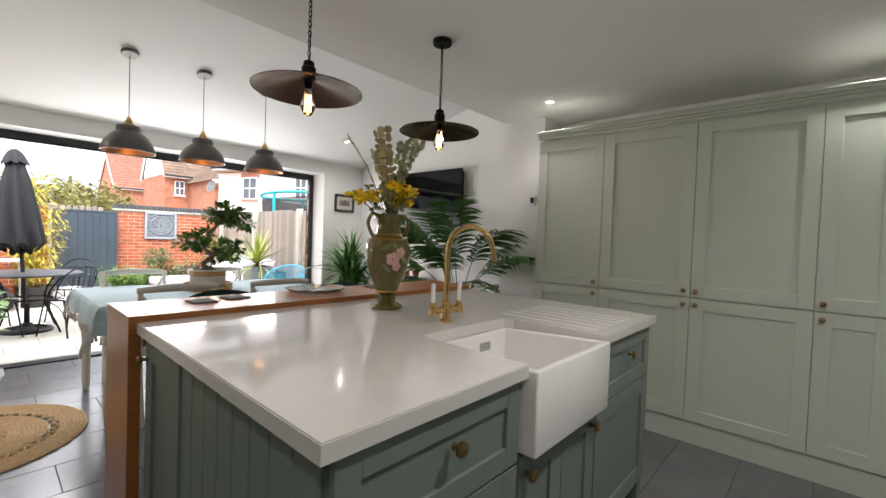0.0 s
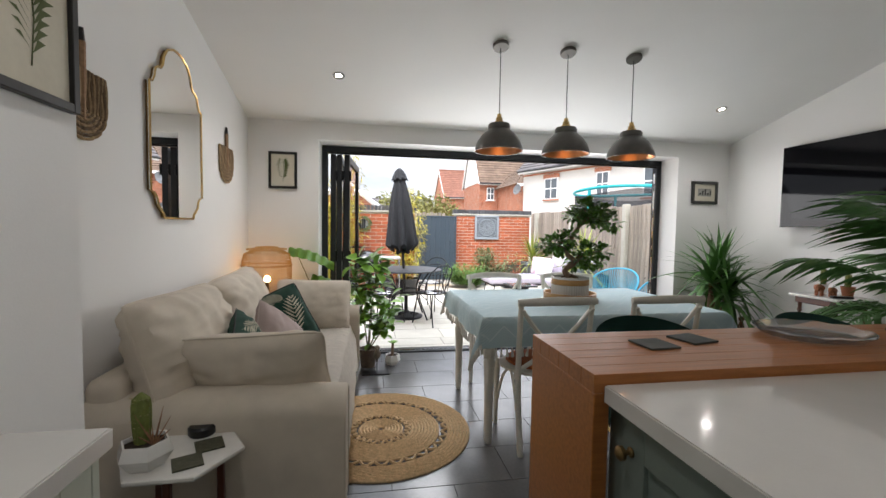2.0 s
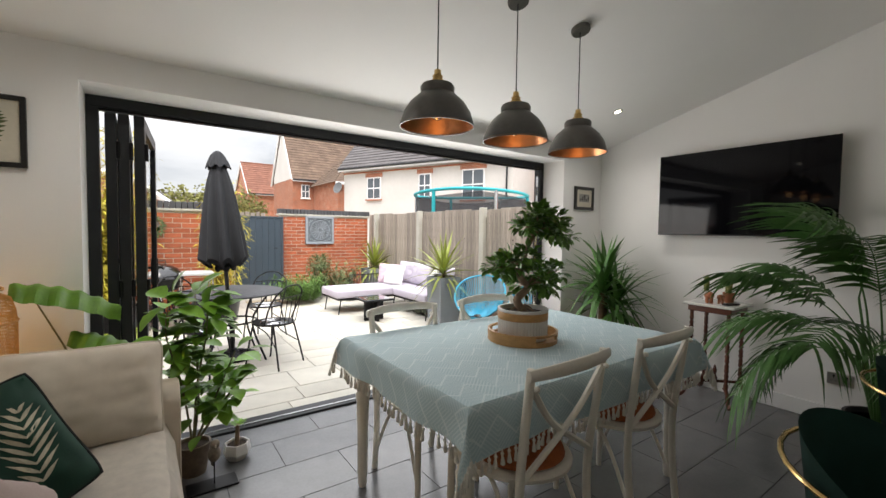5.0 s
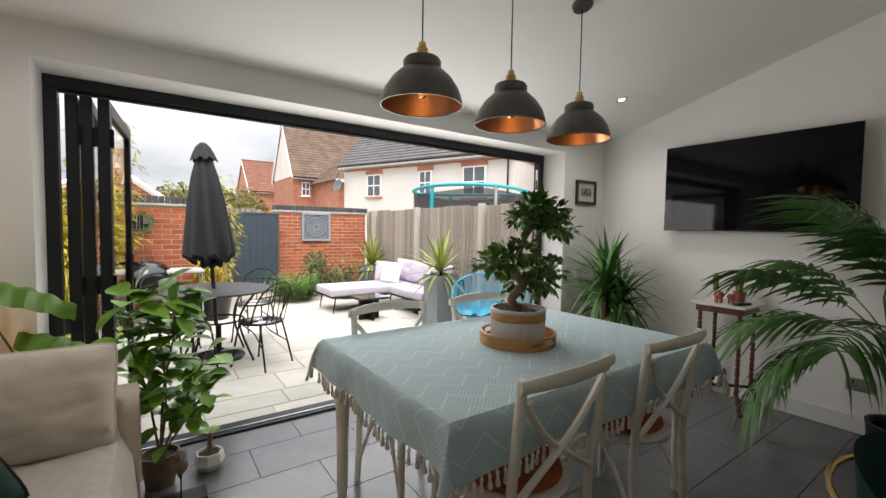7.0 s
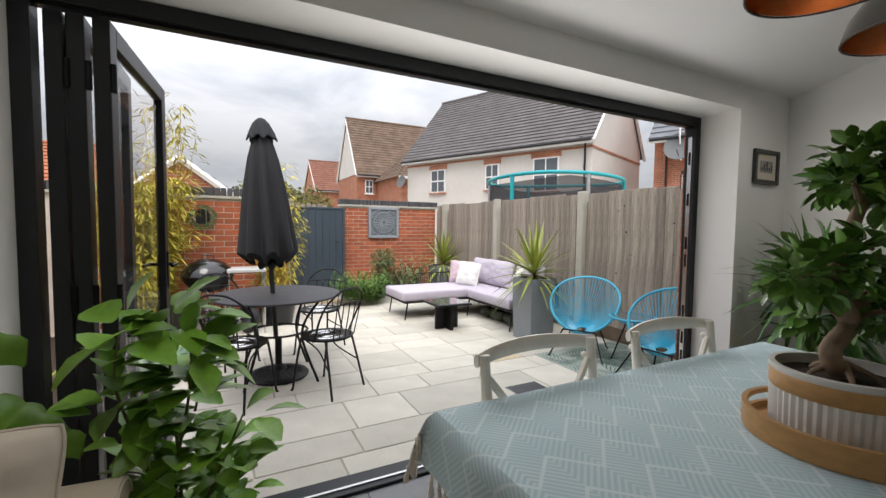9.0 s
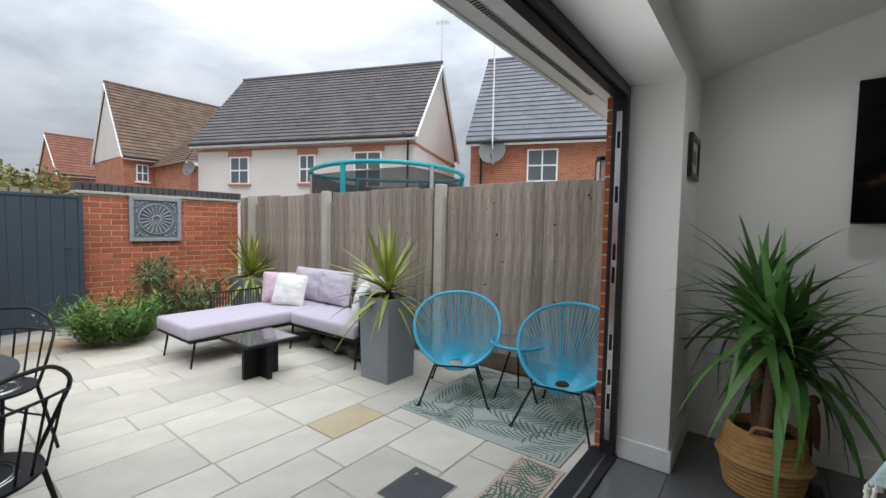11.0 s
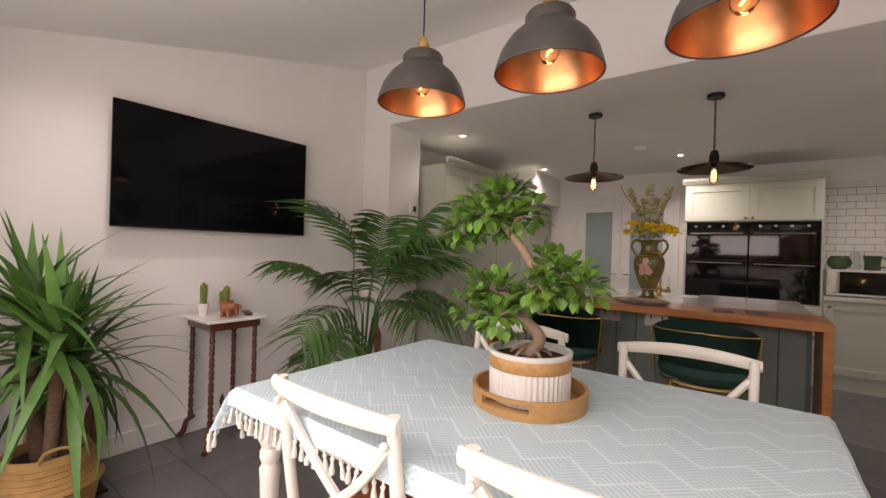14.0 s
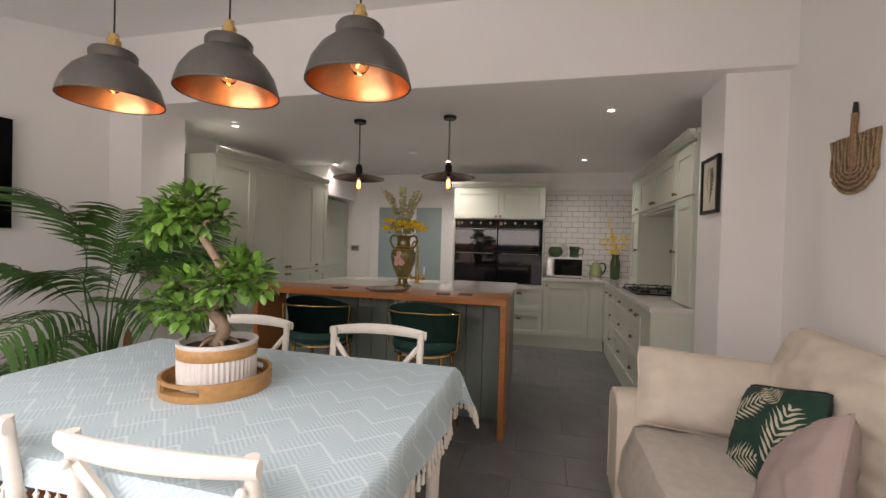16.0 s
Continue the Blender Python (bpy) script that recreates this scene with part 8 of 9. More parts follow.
for (x0, y0, x1, y1) in ((3.42, 7.86, 4.14, 7.86), (2.95, 9.77, 4.14, 9.77), (4.17, 7.88, 4.17, 9.75)):
    part("arm_rail", tube([(x0, y0, 0.26), (x0, y0, 0.56), (x1, y1, 0.56), (x1, y1, 0.26)], 0.010, 8), M_IRON, t, "", True)
    k = int(math.hypot(x1 - x0, y1 - y0) / 0.032)
    for i in range(1, k):
        x, y = x0 + (x1 - x0) * i / k, y0 + (y1 - y0) * i / k
        part("arm_cord", tube([(x, y, 0.26), (x, y, 0.56)], 0.006, 5), M_ROPEF, t)
for x, y, rz, mt, lb in ((3.62, 9.30, -60, M_WHITEC, "white scatter cushion on garden sofa"), (3.70, 8.15, -130, M_WHITEC, "white scatter cushion on garden sofa"), (3.66, 9.58, -30, mat("pale_pink_cushion", (0.55, 0.42, 0.47), 0.9, var=0.05), "pale pink scatter cushion on garden sofa")):
    c = thing("outdoor_cushion", pose(x, y, GZ + 0.575, -18, 4, rz), lb, "cushion", "outdoor cushions")
    bm, f_, e_ = pillow(0.40, 0.38, 0.14, int(x * 10 + y))
    part("cover", bm, mt, c, "", True)
    part("piping", piping(e_, 0.004), mt, c)
t = thing("coffee_table", (2.78, 8.42, GZ), "low black garden coffee table with glass top", "coffee table")
part("tabletop", B(-0.24, -0.24, 0.32, 0.24, 0.24, 0.345, 0.004), M_IRON, t)
part("glass", B(-0.22, -0.22, 0.3452, 0.22, 0.22, 0.351, 0.002), mat("smoked_glass", (0.10, 0.11, 0.12), 0.08, var=0, coat=0.6), t)
for a in (0, 1):
    part("cross_panel", B(-0.16 if a else -0.02, -0.02 if a else -0.16, 0.0, 0.16 if a else 0.02, 0.02 if a else 0.16, 0.319, 0.004), M_IRON, t)
bm = bmesh.new()
for k in range(5):
    ball(0.10, (3.62 + 0.05 * (k % 2), 8.1 + 0.16 * k, GZ + 0.09), 0.8, bm)
for q in bm.verts:
    q.co += Vector((0.02, 0.02, 0.015)) * noise.noise(q.co * 14)
    q.co.z = max(q.co.z, GZ + 0.001)
solid("folded_cover", bm, mat("olive_tarpaulin", (0.05, 0.06, 0.035), 0.6, var=0.3, scale=12, bump=0.4), "crumpled olive furniture cover under sofa", "cover", smooth=True)

# planters with spiky cordyline
M_PLANTER = mat("pale_grey_zinc_planter", (0.24, 0.26, 0.28), 0.6, 0.1, var=0.08, scale=6, bump=0.1)
M_CORD = mat("cordyline_leaf", (0.27, 0.31, 0.06), 0.5, var=0.25, spread=0.4)
CORD = leaf_meshes("leaf", M_CORD, [(0.50, 0.036, 0.03), (0.56, 0.035, 0.08), (0.58, 0.034, 0.15), (0.60, 0.034, 0.28)])


def planter(x, y, w, h, sc_, seed, label):
    t = thing("planter", (x, y, GZ), label, "planter", "grey planters")
    bm = bmesh.new()
    o, i = w / 2, w / 2 - 0.025
    ot = [bm.verts.new((sx * o * k, sy * o * k, z)) for z, k in ((0, 0.9), (h, 1.0)) for sx, sy in ((-1, -1), (1, -1), (1, 1), (-1, 1))]
    it = [bm.verts.new((sx * i, sy * i, z)) for z in (h, h - 0.08) for sx, sy in ((-1, -1), (1, -1), (1, 1), (-1, 1))]
    bm.faces.new(ot[:4])
    for k in range(4):
        j = (k + 1) % 4
        bm.faces.new((ot[k], ot[j], ot[4 + j], ot[4 + k]))
        bm.faces.new((ot[4 + k], ot[4 + j], it[j], it[k]))
        bm.faces.new((it[k], it[j], it[4 + j], it[4 + k]))
    part("box", bm, M_PLANTER, t)
    part("soil", B(-i, -i, h - 0.09, i, i, h - 0.06), M_SOIL, t)
    part("stem", tube([(0, 0, h - 0.07), (0, 0, h + 0.10)], 0.025, 8), M_YTRUNK, t, "", True)
    rosette(t, (0, 0, h + 0.10), 74, -30, 84, CORD, sc_, seed)


planter(3.50, 7.57, 0.36, 0.72, 1.14, 21, "tall grey planter with spiky cordyline")
planter(4.02, 10.95, 0.44, 0.55, 1.2, 22, "grey square planter with spiky cordyline")
# border shrubs and pots by the end wall
M_SHRUB = mat("feathery_green_shrub", (0.10, 0.19, 0.035), 0.7, var=0.3, scale=20, island=0.4)
M_OLIVE = mat("olive_leaf", (0.13, 0.17, 0.07), 0.7, var=0.2, island=0.3)


def tuft(name, x, y, r, h, n, material, label, seed):
    rnd = random.Random(seed)
    bm = bmesh.new()
    for k in range(n):
        a, rr = rnd.uniform(0, 6.283), r * math.sqrt(rnd.random()) * 0.6
        p = Vector((x + rr * math.cos(a), y + rr * math.sin(a), GZ))
        d = Vector((math.cos(a) * rnd.uniform(0.1, 0.8), math.sin(a) * rnd.uniform(0.1, 0.8), rnd.uniform(0.6, 1.2))) * h * rnd.uniform(0.6, 1.0)
        for q in range(7):
            f = 0.25 + 0.75 * q / 6
            oval_leaf(bm, p + d * f, Vector((rnd.gauss(0, 1), rnd.gauss(0, 1), rnd.uniform(0.2, 1.5))), Vector((0, 0, 1)), h * 0.20, h * 0.045)
    return solid(name, bm, material, label, "shrub", kind="stuff")


tuft("rosemary_shrub", 2.28, 10.55, 0.46, 0.48, 380, M_SHRUB, "feathery green shrub at foot of brick wall", 31)
tuft("border_plants", 3.2, 11.2, 0.5, 0.6, 170, M_OLIVE, "mixed olive green border plants by wall", 32)
for x, y, sd in ((2.72, 10.95, 41), (3.0, 11.3, 42)):
    rnd = random.Random(sd)
    t = thing("olive_standard", (x, y, GZ), "small standard olive tree in grey pot", "potted plant", "standard olives")
    part("pot", lathe([(0.10, 0), (0.14, 0.22), (0.15, 0.24), (0.13, 0.24), (0.12, 0.2)], 18), M_PLANTER, t, "", True)
    part("soil", lathe([(0.0005, 0.2), (0.125, 0.2)], 14, cap=False), M_SOIL, t)
    part("trunk", tube([(0, 0, 0.2), (0.01, 0, 0.62)], 0.010, 6), M_BARK, t, "", True)
    bm = bmesh.new()
    for q in range(320):
        d = Vector((rnd.gauss(0, 1), rnd.gauss(0, 1), rnd.gauss(0, 1))).normalized()
        oval_leaf(bm, Vector((0, 0, 0.70)) + d * 0.16 * rnd.random() ** 0.5, d, Vector((0, 0, 1)), 0.07, 0.020)
    part("crown", bm, M_OLIVE, t)
t = thing("raised_trough", (3.35, 10.35, GZ), "low dark metal trough planter by wall", "planter")
part("trough", B(-0.28, -0.16, 0.02, 0.28, 0.16, 0.22, 0.006), M_ANTH, t)
part("rim", tube([(-0.29, -0.17, 0.225), (0.29, -0.17, 0.225), (0.29, 0.17, 0.225), (-0.29, 0.17, 0.225)], 0.010, 6, closed=True), M_STEEL, t)
# left border: bamboo, barbecue, ferns
M_BAM = mat("golden_bamboo_leaf", (0.46, 0.40, 0.045), 0.6, var=0.25, scale=10, island=0.35)
M_CANE = mat("golden_bamboo_cane", (0.36, 0.25, 0.06), 0.5, var=0.3, scale=10)


def bamboo(x, y, n, hmax, spread, seed, per):
    rnd = random.Random(seed)
    t = thing("potted_bamboo", (x, y, GZ), "golden bamboo in round black pot by brick wall", "potted plant", "potted bamboos")
    part("pot", lathe([(0.19, 0), (0.24, 0.30), (0.255, 0.33), (0.23, 0.33), (0.22, 0.27)], 24), mat("black_glazed_pot", (0.015, 0.015, 0.016), 0.3, var=0.2), t, "", True)
    part("soil", lathe([(0.0005, 0.28), (0.23, 0.28)], 18, cap=False), M_SOIL, t)
    for k in range(n):
        a, rr = rnd.uniform(0, 6.28), rnd.uniform(0.02, 0.16)
        h = hmax * rnd.uniform(0.55, 1.0)
        lean = Vector((math.cos(a), math.sin(a) * 0.5, 0)) * spread * rnd.uniform(0.2, 1)
        line = curve_pts([(rr * math.cos(a), rr * math.sin(a), 0.27), Vector((rr * math.cos(a), rr * math.sin(a), 0.27 + h * 0.5)) + lean * 0.35, Vector((0, 0, 0.27 + h)) + lean], 8)
        c = part("cane", tube(line, 0.006, 5, r1=0.0018), M_CANE, t)
        bm = bmesh.new()
        for q in range(per):
            i = rnd.randrange(3, len(line))
            d = Vector((rnd.gauss(0, 1), rnd.gauss(0, 0.8), rnd.gauss(-0.1, 0.5))).normalized()
            p = line[i] + d * rnd.uniform(0.0, 0.13)
            oval_leaf(bm, p, d + Vector((0, 0, -0.3)), Vector((rnd.uniform(-0.5, 0.5), rnd.uniform(-0.5, 0.5), 1)), rnd.uniform(0.07, 0.13), rnd.uniform(0.013, 0.021))
        part("leaves", bm, M_BAM, c)


bamboo(-0.60, 9.35, 36, 1.65, 0.72, 51, 210)
bamboo(-0.40, 9.58, 16, 2.50, 0.42, 52, 90)
bamboo(0.85, 9.60, 16, 1.85, 0.30, 53, 120)
t = thing("kettle_barbecue", (0.06, 9.35, GZ), "black domed kettle barbecue with white side table", "barbecue")
part("bowl", lathe([(0.06, 0.50), (0.18, 0.54), (0.26, 0.64), (0.275, 0.70), (0.26, 0.70)], 32), M_BLACK, t, "", True)
part("lid", lathe([(0.278, 0.705), (0.262, 0.76), (0.20, 0.84), (0.10, 0.89), (0.01, 0.90)], 32), mat("black_enamel", (0.008, 0.008, 0.009), 0.12, var=0, coat=0.6), t, "", True)
part("lid_handle", tube([(-0.06, 0, 0.895), (-0.06, 0, 0.94), (0.06, 0, 0.94), (0.06, 0, 0.895)], 0.008, 6), M_BLKPL, t, "", True)
for k in range(3):
    a = 2 * math.pi * k / 3 + 0.5
    part("leg", tube([(0.12 * math.cos(a), 0.12 * math.sin(a), 0.54), (0.30 * math.cos(a), 0.30 * math.sin(a), 0.0)], 0.011, 8), M_STEEL, t, "", True)
part("side_table", B(0.20, -0.25, 0.74, 0.62, 0.15, 0.78, 0.01, 2), mat("pale_grey_plastic", (0.52, 0.52, 0.52), 0.4, var=0.05), t, "pale grey side shelf")
for x in (0.22, 0.60):
    for y in (-0.23, 0.13):
        part("table_leg", tube([(x, y, 0.74), (x, y, 0.0)], 0.012, 8), M_STEEL, t, "", True)
bm = bmesh.new()
for k in range(5):
    ball(0.09, (0.42 + 0.05 * (k % 2), -0.15 + 0.07 * k, 0.10 + 0.08 * (k % 3)), 1.2, bm)
part("gas_cover", bm, M_ROPEF, t, "", True)
for x in (0.62, 0.70, 0.77):
    solid("cane_post", lathe([(0.024, GZ), (0.022, 0.62)], 10, at=(x + 0.05, 9.72, 0)), M_CANE, "short bamboo cane post by wall", "post", "cane posts")
t = thing("round_wall_mirror", (-0.02, 9.91, 1.36), "small round garden mirror with leafy wreath", "mirror")
part("glass", moved(lathe([(0.10, 0), (0.10, 0.012)], 28), Euler((radians(90), 0, 0)).to_matrix().to_4x4()), M_MIRROR, t)
bm = bmesh.new()
rnd = random.Random(77)
for k in range(110):
    a = rnd.uniform(0, 6.283)
    oval_leaf(bm, Vector((0.135 * math.cos(a), -0.02, 0.135 * math.sin(a))), Vector((rnd.gauss(0, 1), -0.4, rnd.gauss(0, 1))), Vector((0, -1, 0.2)), 0.05, 0.02)
part("wreath", bm, M_OLIVE, t)
M_FERN = mat("lime_fern", (0.26, 0.32, 0.03), 0.6, var=0.2, scale=20)
FERN = mesh_of("frond", frond(0.42, 0.7, 14, 0.016, 0.10), M_FERN)
for x, y in ((-0.34, 8.38), (-0.62, 8.1)):
    t = thing("fern", (x, y, GZ), "lime green fern in garden border", "fern", "border ferns")
    for k in range(11):
        o = new("frond", FERN)
        o.parent = t
        o.matrix_basis = Euler((0, radians(-30 - 6 * (k % 3)), k * 0.571)).to_matrix().to_4x4()
M_HOSTA = mat("blue_green_hosta", (0.15, 0.24, 0.15), 0.55, var=0.2, scale=14, island=0.2)
for x, y in ((-0.22, 8.02), (-0.36, 7.72), (-0.42, 8.02)):
    t = thing("hosta", (x, y, GZ), "blue-green broad-leaved hosta in garden border", "plant", "border hostas")
    for k in range(9):
        bm = bmesh.new()
        a = k * 0.698
        oval_leaf(bm, Vector((0.03 * math.cos(a), 0.03 * math.sin(a), 0.10)), Vector((math.cos(a), math.sin(a), 0.5)), Vector((0, 0, 1)), 0.24, 0.17)
        part("leaf", bm, M_HOSTA, t, "", True)
    part("crown", lathe([(0.05, 0), (0.03, 0.11)], 8), M_HOSTA, t)
struct("border_soil", B(-2.6, YO + 0.15, -0.29, -0.20, 9.87, GZ + 0.004), M_SOIL, "dark soil of garden border")
# wall lantern by the doors
t = thing("wall_lantern", pose(3.50, 5.695, 1.66) @ Matrix.Scale(0.72, 4), "black caged bulkhead wall lantern on brick", "wall lamp")
part("back_plate", B(-0.045, 0.0, -0.09, 0.045, 0.02, 0.09, 0.006), M_BLACK, t)
part("glass", lathe([(0.045, -0.09), (0.05, -0.07), (0.05, 0.05), (0.035, 0.08)], 18, at=(0, 0.085, 0)), M_CUT, t, "", True)
for k in range(6):
    a = k * 1.047
    part("cage_bar", tube([(0.055 * math.cos(a), 0.085 + 0.055 * math.sin(a), 0.08), (0.055 * math.cos(a), 0.085 + 0.055 * math.sin(a), -0.09)], 0.004, 5), M_BLACK, t)
part("cap", lathe([(0.06, 0.075), (0.05, 0.11), (0.01, 0.13)], 18, at=(0, 0.085, 0)), M_BLACK, t, "", True)
part("arm", tube([(0, 0.01, 0.06), (0, 0.085, 0.09)], 0.012, 6), M_BLACK, t)

# ---- beyond the fence ----
def quad(bm, *p):
    bm.faces.new([bm.verts.new(q) for q in p])


def courses(bm, a, b, c, d, rows, cols):
    """Overlapping slates over the roof plane a b (eaves) c d (ridge)."""
    a, b, c, d = (Vector(q) for q in (a, b, c, d))
    n = (b - a).cross(d - a).normalized()
    if n.z < 0:
        n = -n
    for r in range(rows):
        f0, f1 = r / rows, (r + 1.08) / rows
        for k in range(cols):
            sh = 0.5 if r % 2 else 0.0
            g0, g1 = min(1, max(0, (k + sh - 0.5) / (cols - 0.5))), min(1, max(0, (k + sh + 0.5) / (cols - 0.5)))
            if g1 - g0 < 1e-4:
                continue
            lo0, lo1 = a.lerp(d, f0), b.lerp(c, f0)
            hi0, hi1 = a.lerp(d, min(1, f1)), b.lerp(c, min(1, f1))
            quad(bm, lo0.lerp(lo1, g0) + n * 0.05, lo0.lerp(lo1, g1) + n * 0.05, hi0.lerp(hi1, g1) + n * 0.01, hi0.lerp(hi1, g0) + n * 0.01)
            quad(bm, lo0.lerp(lo1, g0) + n * 0.05, lo0.lerp(lo1, g1) + n * 0.05, lo0.lerp(lo1, g1), lo0.lerp(lo1, g0))


def house(m, w, depth, eave, ridge, wall_mat, roof_mat, label, windows, rows=22, cols=26, lintel=None, band=None):
    """A gabled house; local x runs along the facade, y goes in, z up."""
    t = thing("house", m, label, "house", "houses beyond the garden")
    bm = bmesh.new()
    pr = [(0.02, -0.5), (depth - 0.02, -0.5), (depth - 0.02, eave), (depth / 2, ridge - 0.08), (0.02, eave)]
    prism(bm, pr, 0.0, w, "x")
    part("wall", bm, wall_mat, t)
    bm = bmesh.new()
    ov = 0.3
    sl = (ridge - eave) / (depth / 2)
    courses(bm, (-0.15, -ov, eave - ov * sl), (w + 0.15, -ov, eave - ov * sl), (w + 0.15, depth / 2, ridge), (-0.15, depth / 2, ridge), rows, cols)
    courses(bm, (-0.15, depth + ov, eave - ov * sl), (w + 0.15, depth + ov, eave - ov * sl), (w + 0.15, depth / 2, ridge), (-0.15, depth / 2, ridge), 6, 6)
    rf = part("roof", bm, roof_mat, t)
    rf["kind"] = "stuff"
    part("ridge_tiles", tube([(-0.15, depth / 2, ridge + 0.02), (w + 0.15, depth / 2, ridge + 0.02)], 0.10, 8), roof_mat, rf)
    for x in (-0.13, w + 0.13):
        for y0 in (-ov, depth + ov):
            part("bargeboard", tube([(x, y0, eave - ov * sl - 0.08), (x, depth / 2, ridge - 0.10)], 0.07, 4), M_UPVC, rf)
    part("fascia", B(-0.1, -ov - 0.02, eave - ov * sl - 0.18, w + 0.1, -ov, eave - ov * sl - 0.02), M_UPVC, rf)
    part("gutter", tube([(-0.1, -ov - 0.07, eave - ov * sl - 0.05), (w + 0.1, -ov - 0.07, eave - ov * sl - 0.05)], 0.055, 8), M_BLKPL, rf)
    if band:
        part("brick_band", B(0, -0.03, band, w + 0.02, 0.02, band + 0.09), M_HBRICK, t)
        part("brick_band", B(w, 0.0, band, w + 0.03, depth, band + 0.09), M_HBRICK, t)
    for x, z, ww, hh in windows:
        wn = part("window", B(x, -0.03, z, x + ww, 0.03, z + hh), M_UPVC, t)
        for i in range(2):
            for j in range(2):
                part("pane", B(x + 0.06 + i * (ww - 0.06) / 2, -0.04, z + 0.06 + j * (hh - 0.06) / 2, x + (i + 1) * (ww - 0.06) / 2, -0.0305, z + (j + 1) * (hh - 0.06) / 2), M_PANE, wn)
        part("sill", B(x - 0.08, -0.09, z - 0.07, x + ww + 0.08, 0.0, z), lintel or M_UPVC, wn)
        if lintel:
            part("lintel", B(x - 0.10, -0.045, z + hh, x + ww + 0.10, 0.0, z + hh + 0.22), lintel, wn)
    return t


def along(ax, ay, bx, by):
    """Local x runs from a to b; local +y lies to its left."""
    return pose(ax, ay, 0, 0, 0, math.degrees(math.atan2(by - ay, bx - ax)))


WA, WB = (8.92, 24.84), (12.69, 15.48)
wl = math.hypot(WB[0] - WA[0], WB[1] - WA[1])
wh = house(along(*WA, *WB), wl, 6.0, 5.0, 8.43, M_RENDER, M_SLATE, "white rendered house with grey slate roof", [(1.75, 2.95, 0.95, 1.15), (5.15, 2.95, 0.72, 1.15), (7.6, 2.75, 1.15, 1.4)], 22, 30, M_HBRICK, 4.35)
part("downpipe", tube([(wl - 0.35, -0.30, 4.75), (wl - 0.25, -0.08, 4.5), (wl - 0.25, -0.08, 0.0)], 0.04, 8), M_BLKPL, wh)


def dish(m, r):
    t = thing("satellite_dish", m, "round grey satellite dish on house wall", "satellite dish", "satellite dishes")
    part("reflector", moved(lathe([(0.001, 0.0), (r * 0.5, 0.03), (r, 0.10), (r, 0.11), (r * 0.5, 0.045), (0.001, 0.015)], 24, cap=False), Euler((radians(75), 0, 0)).to_matrix().to_4x4()), mat("grey_dish", (0.13, 0.135, 0.14), 0.5, var=0.1), t, "", True)
    part("bracket", tube([(0, 0.02, 0), (0, 0.25, -0.1)], 0.02, 6), M_BLKPL, t)
    part("feed_arm", tube([(0, 0, -r * 0.8), (0, -r * 0.9, -r * 0.3)], 0.015, 6), M_BLKPL, t)


e1 = Vector((WB[0] - WA[0], WB[1] - WA[1], 0)).normalized()
dish(along(*WA, *WB) @ Matrix.Translation((-0.1, -0.28, 3.6)), 0.32)
t = thing("television_aerial", along(*WA, *WB) @ Matrix.Translation((wl + 0.1, 3.0, 8.4)), "thin metal television aerial on roof", "aerial")
part("mast", tube([(0, 0, -1.2), (0, 0, 1.9)], 0.022, 6), M_STEEL, t)
for k in range(6):
    part("element", tube([(-0.25 + 0.1 * k, -0.22, 1.75), (-0.25 + 0.1 * k, 0.22, 1.75)], 0.012, 4), M_STEEL, t)
part("boom", tube([(-0.3, 0, 1.75), (0.35, 0, 1.75)], 0.015, 5), M_STEEL, t)
BA = (14.95, 14.5)
bd = Vector((1.92, -5.0)).normalized()
BBx = (BA[0] + bd.x * 9.5, BA[1] + bd.y * 9.5)
bh = house(along(*BA, *BBx), 9.5, 8.0, 5.0, 9.4, M_HBRICK, mat("blue_grey_slate", (0.16, 0.17, 0.19), 0.6, var=0.15, scale=1.5, fine=9, island=0.12), "red brick house with blue-grey slate roof", [(2.25, 3.1, 1.15, 1.25), (6.6, 3.1, 1.15, 1.25)], 20, 24)
part("downpipe", tube([(0.45, -0.35, 4.7), (0.45, -0.08, 4.4), (0.45, -0.08, 0.0)], 0.04, 8), M_BLKPL, bh)
dish(along(*BA, *BBx) @ Matrix.Translation((0.95, -0.35, 4.25)), 0.52)
t = thing("chimney_mast", along(*BA, *BBx) @ Matrix.Translation((0.95, -0.42, 0)), "tall thin aerial mast on brick house", "aerial")
part("mast", tube([(0, 0.3, 3.8), (0, 0, 4.6), (0, 0, 9.2)], 0.03, 6), M_UPVC, t)
for k in range(5):
    part("element", tube([(-0.2 + 0.1 * k, -0.2, 9.0), (-0.2 + 0.1 * k, 0.2, 9.0)], 0.012, 4), M_STEEL, t)
bnh = house(pose(8.7, 34.0, 0), 12.0, 5.6, 5.4, 9.6, M_HBRICK, M_CLAY, "brick house with steep brown tiled roof", [(0.6, 3.6, 0.6, 1.0)], 22, 30)
bm = bmesh.new()
prism(bm, [(0.1, 5.0), (5.5, 5.0), (5.5, 5.4), (2.8, 9.35), (0.1, 5.4)], -0.03, -0.005, "x")
part("rendered_gable", bm, M_RENDER, bnh, "white rendered gable")
t = thing("house", (10.2, 29.0, 0), "brick house wing with hipped brown tiled roof", "house", "houses beyond the garden")
part("wall", B(0, 0, -0.5, 6.5, 5.2, 4.5), M_HBRICK, t)
bm = bmesh.new()
courses(bm, (-0.3, -0.3, 4.4), (6.8, -0.3, 4.4), (4.6, 2.4, 6.7), (1.9, 2.4, 6.7), 14, 18)
courses(bm, (-0.3, -0.3, 4.4), (-0.3, 5.5, 4.4), (1.9, 2.8, 6.7), (1.9, 2.4, 6.7), 14, 12)
courses(bm, (6.8, -0.3, 4.4), (6.8, 5.5, 4.4), (4.6, 2.8, 6.7), (4.6, 2.4, 6.7), 14, 12)
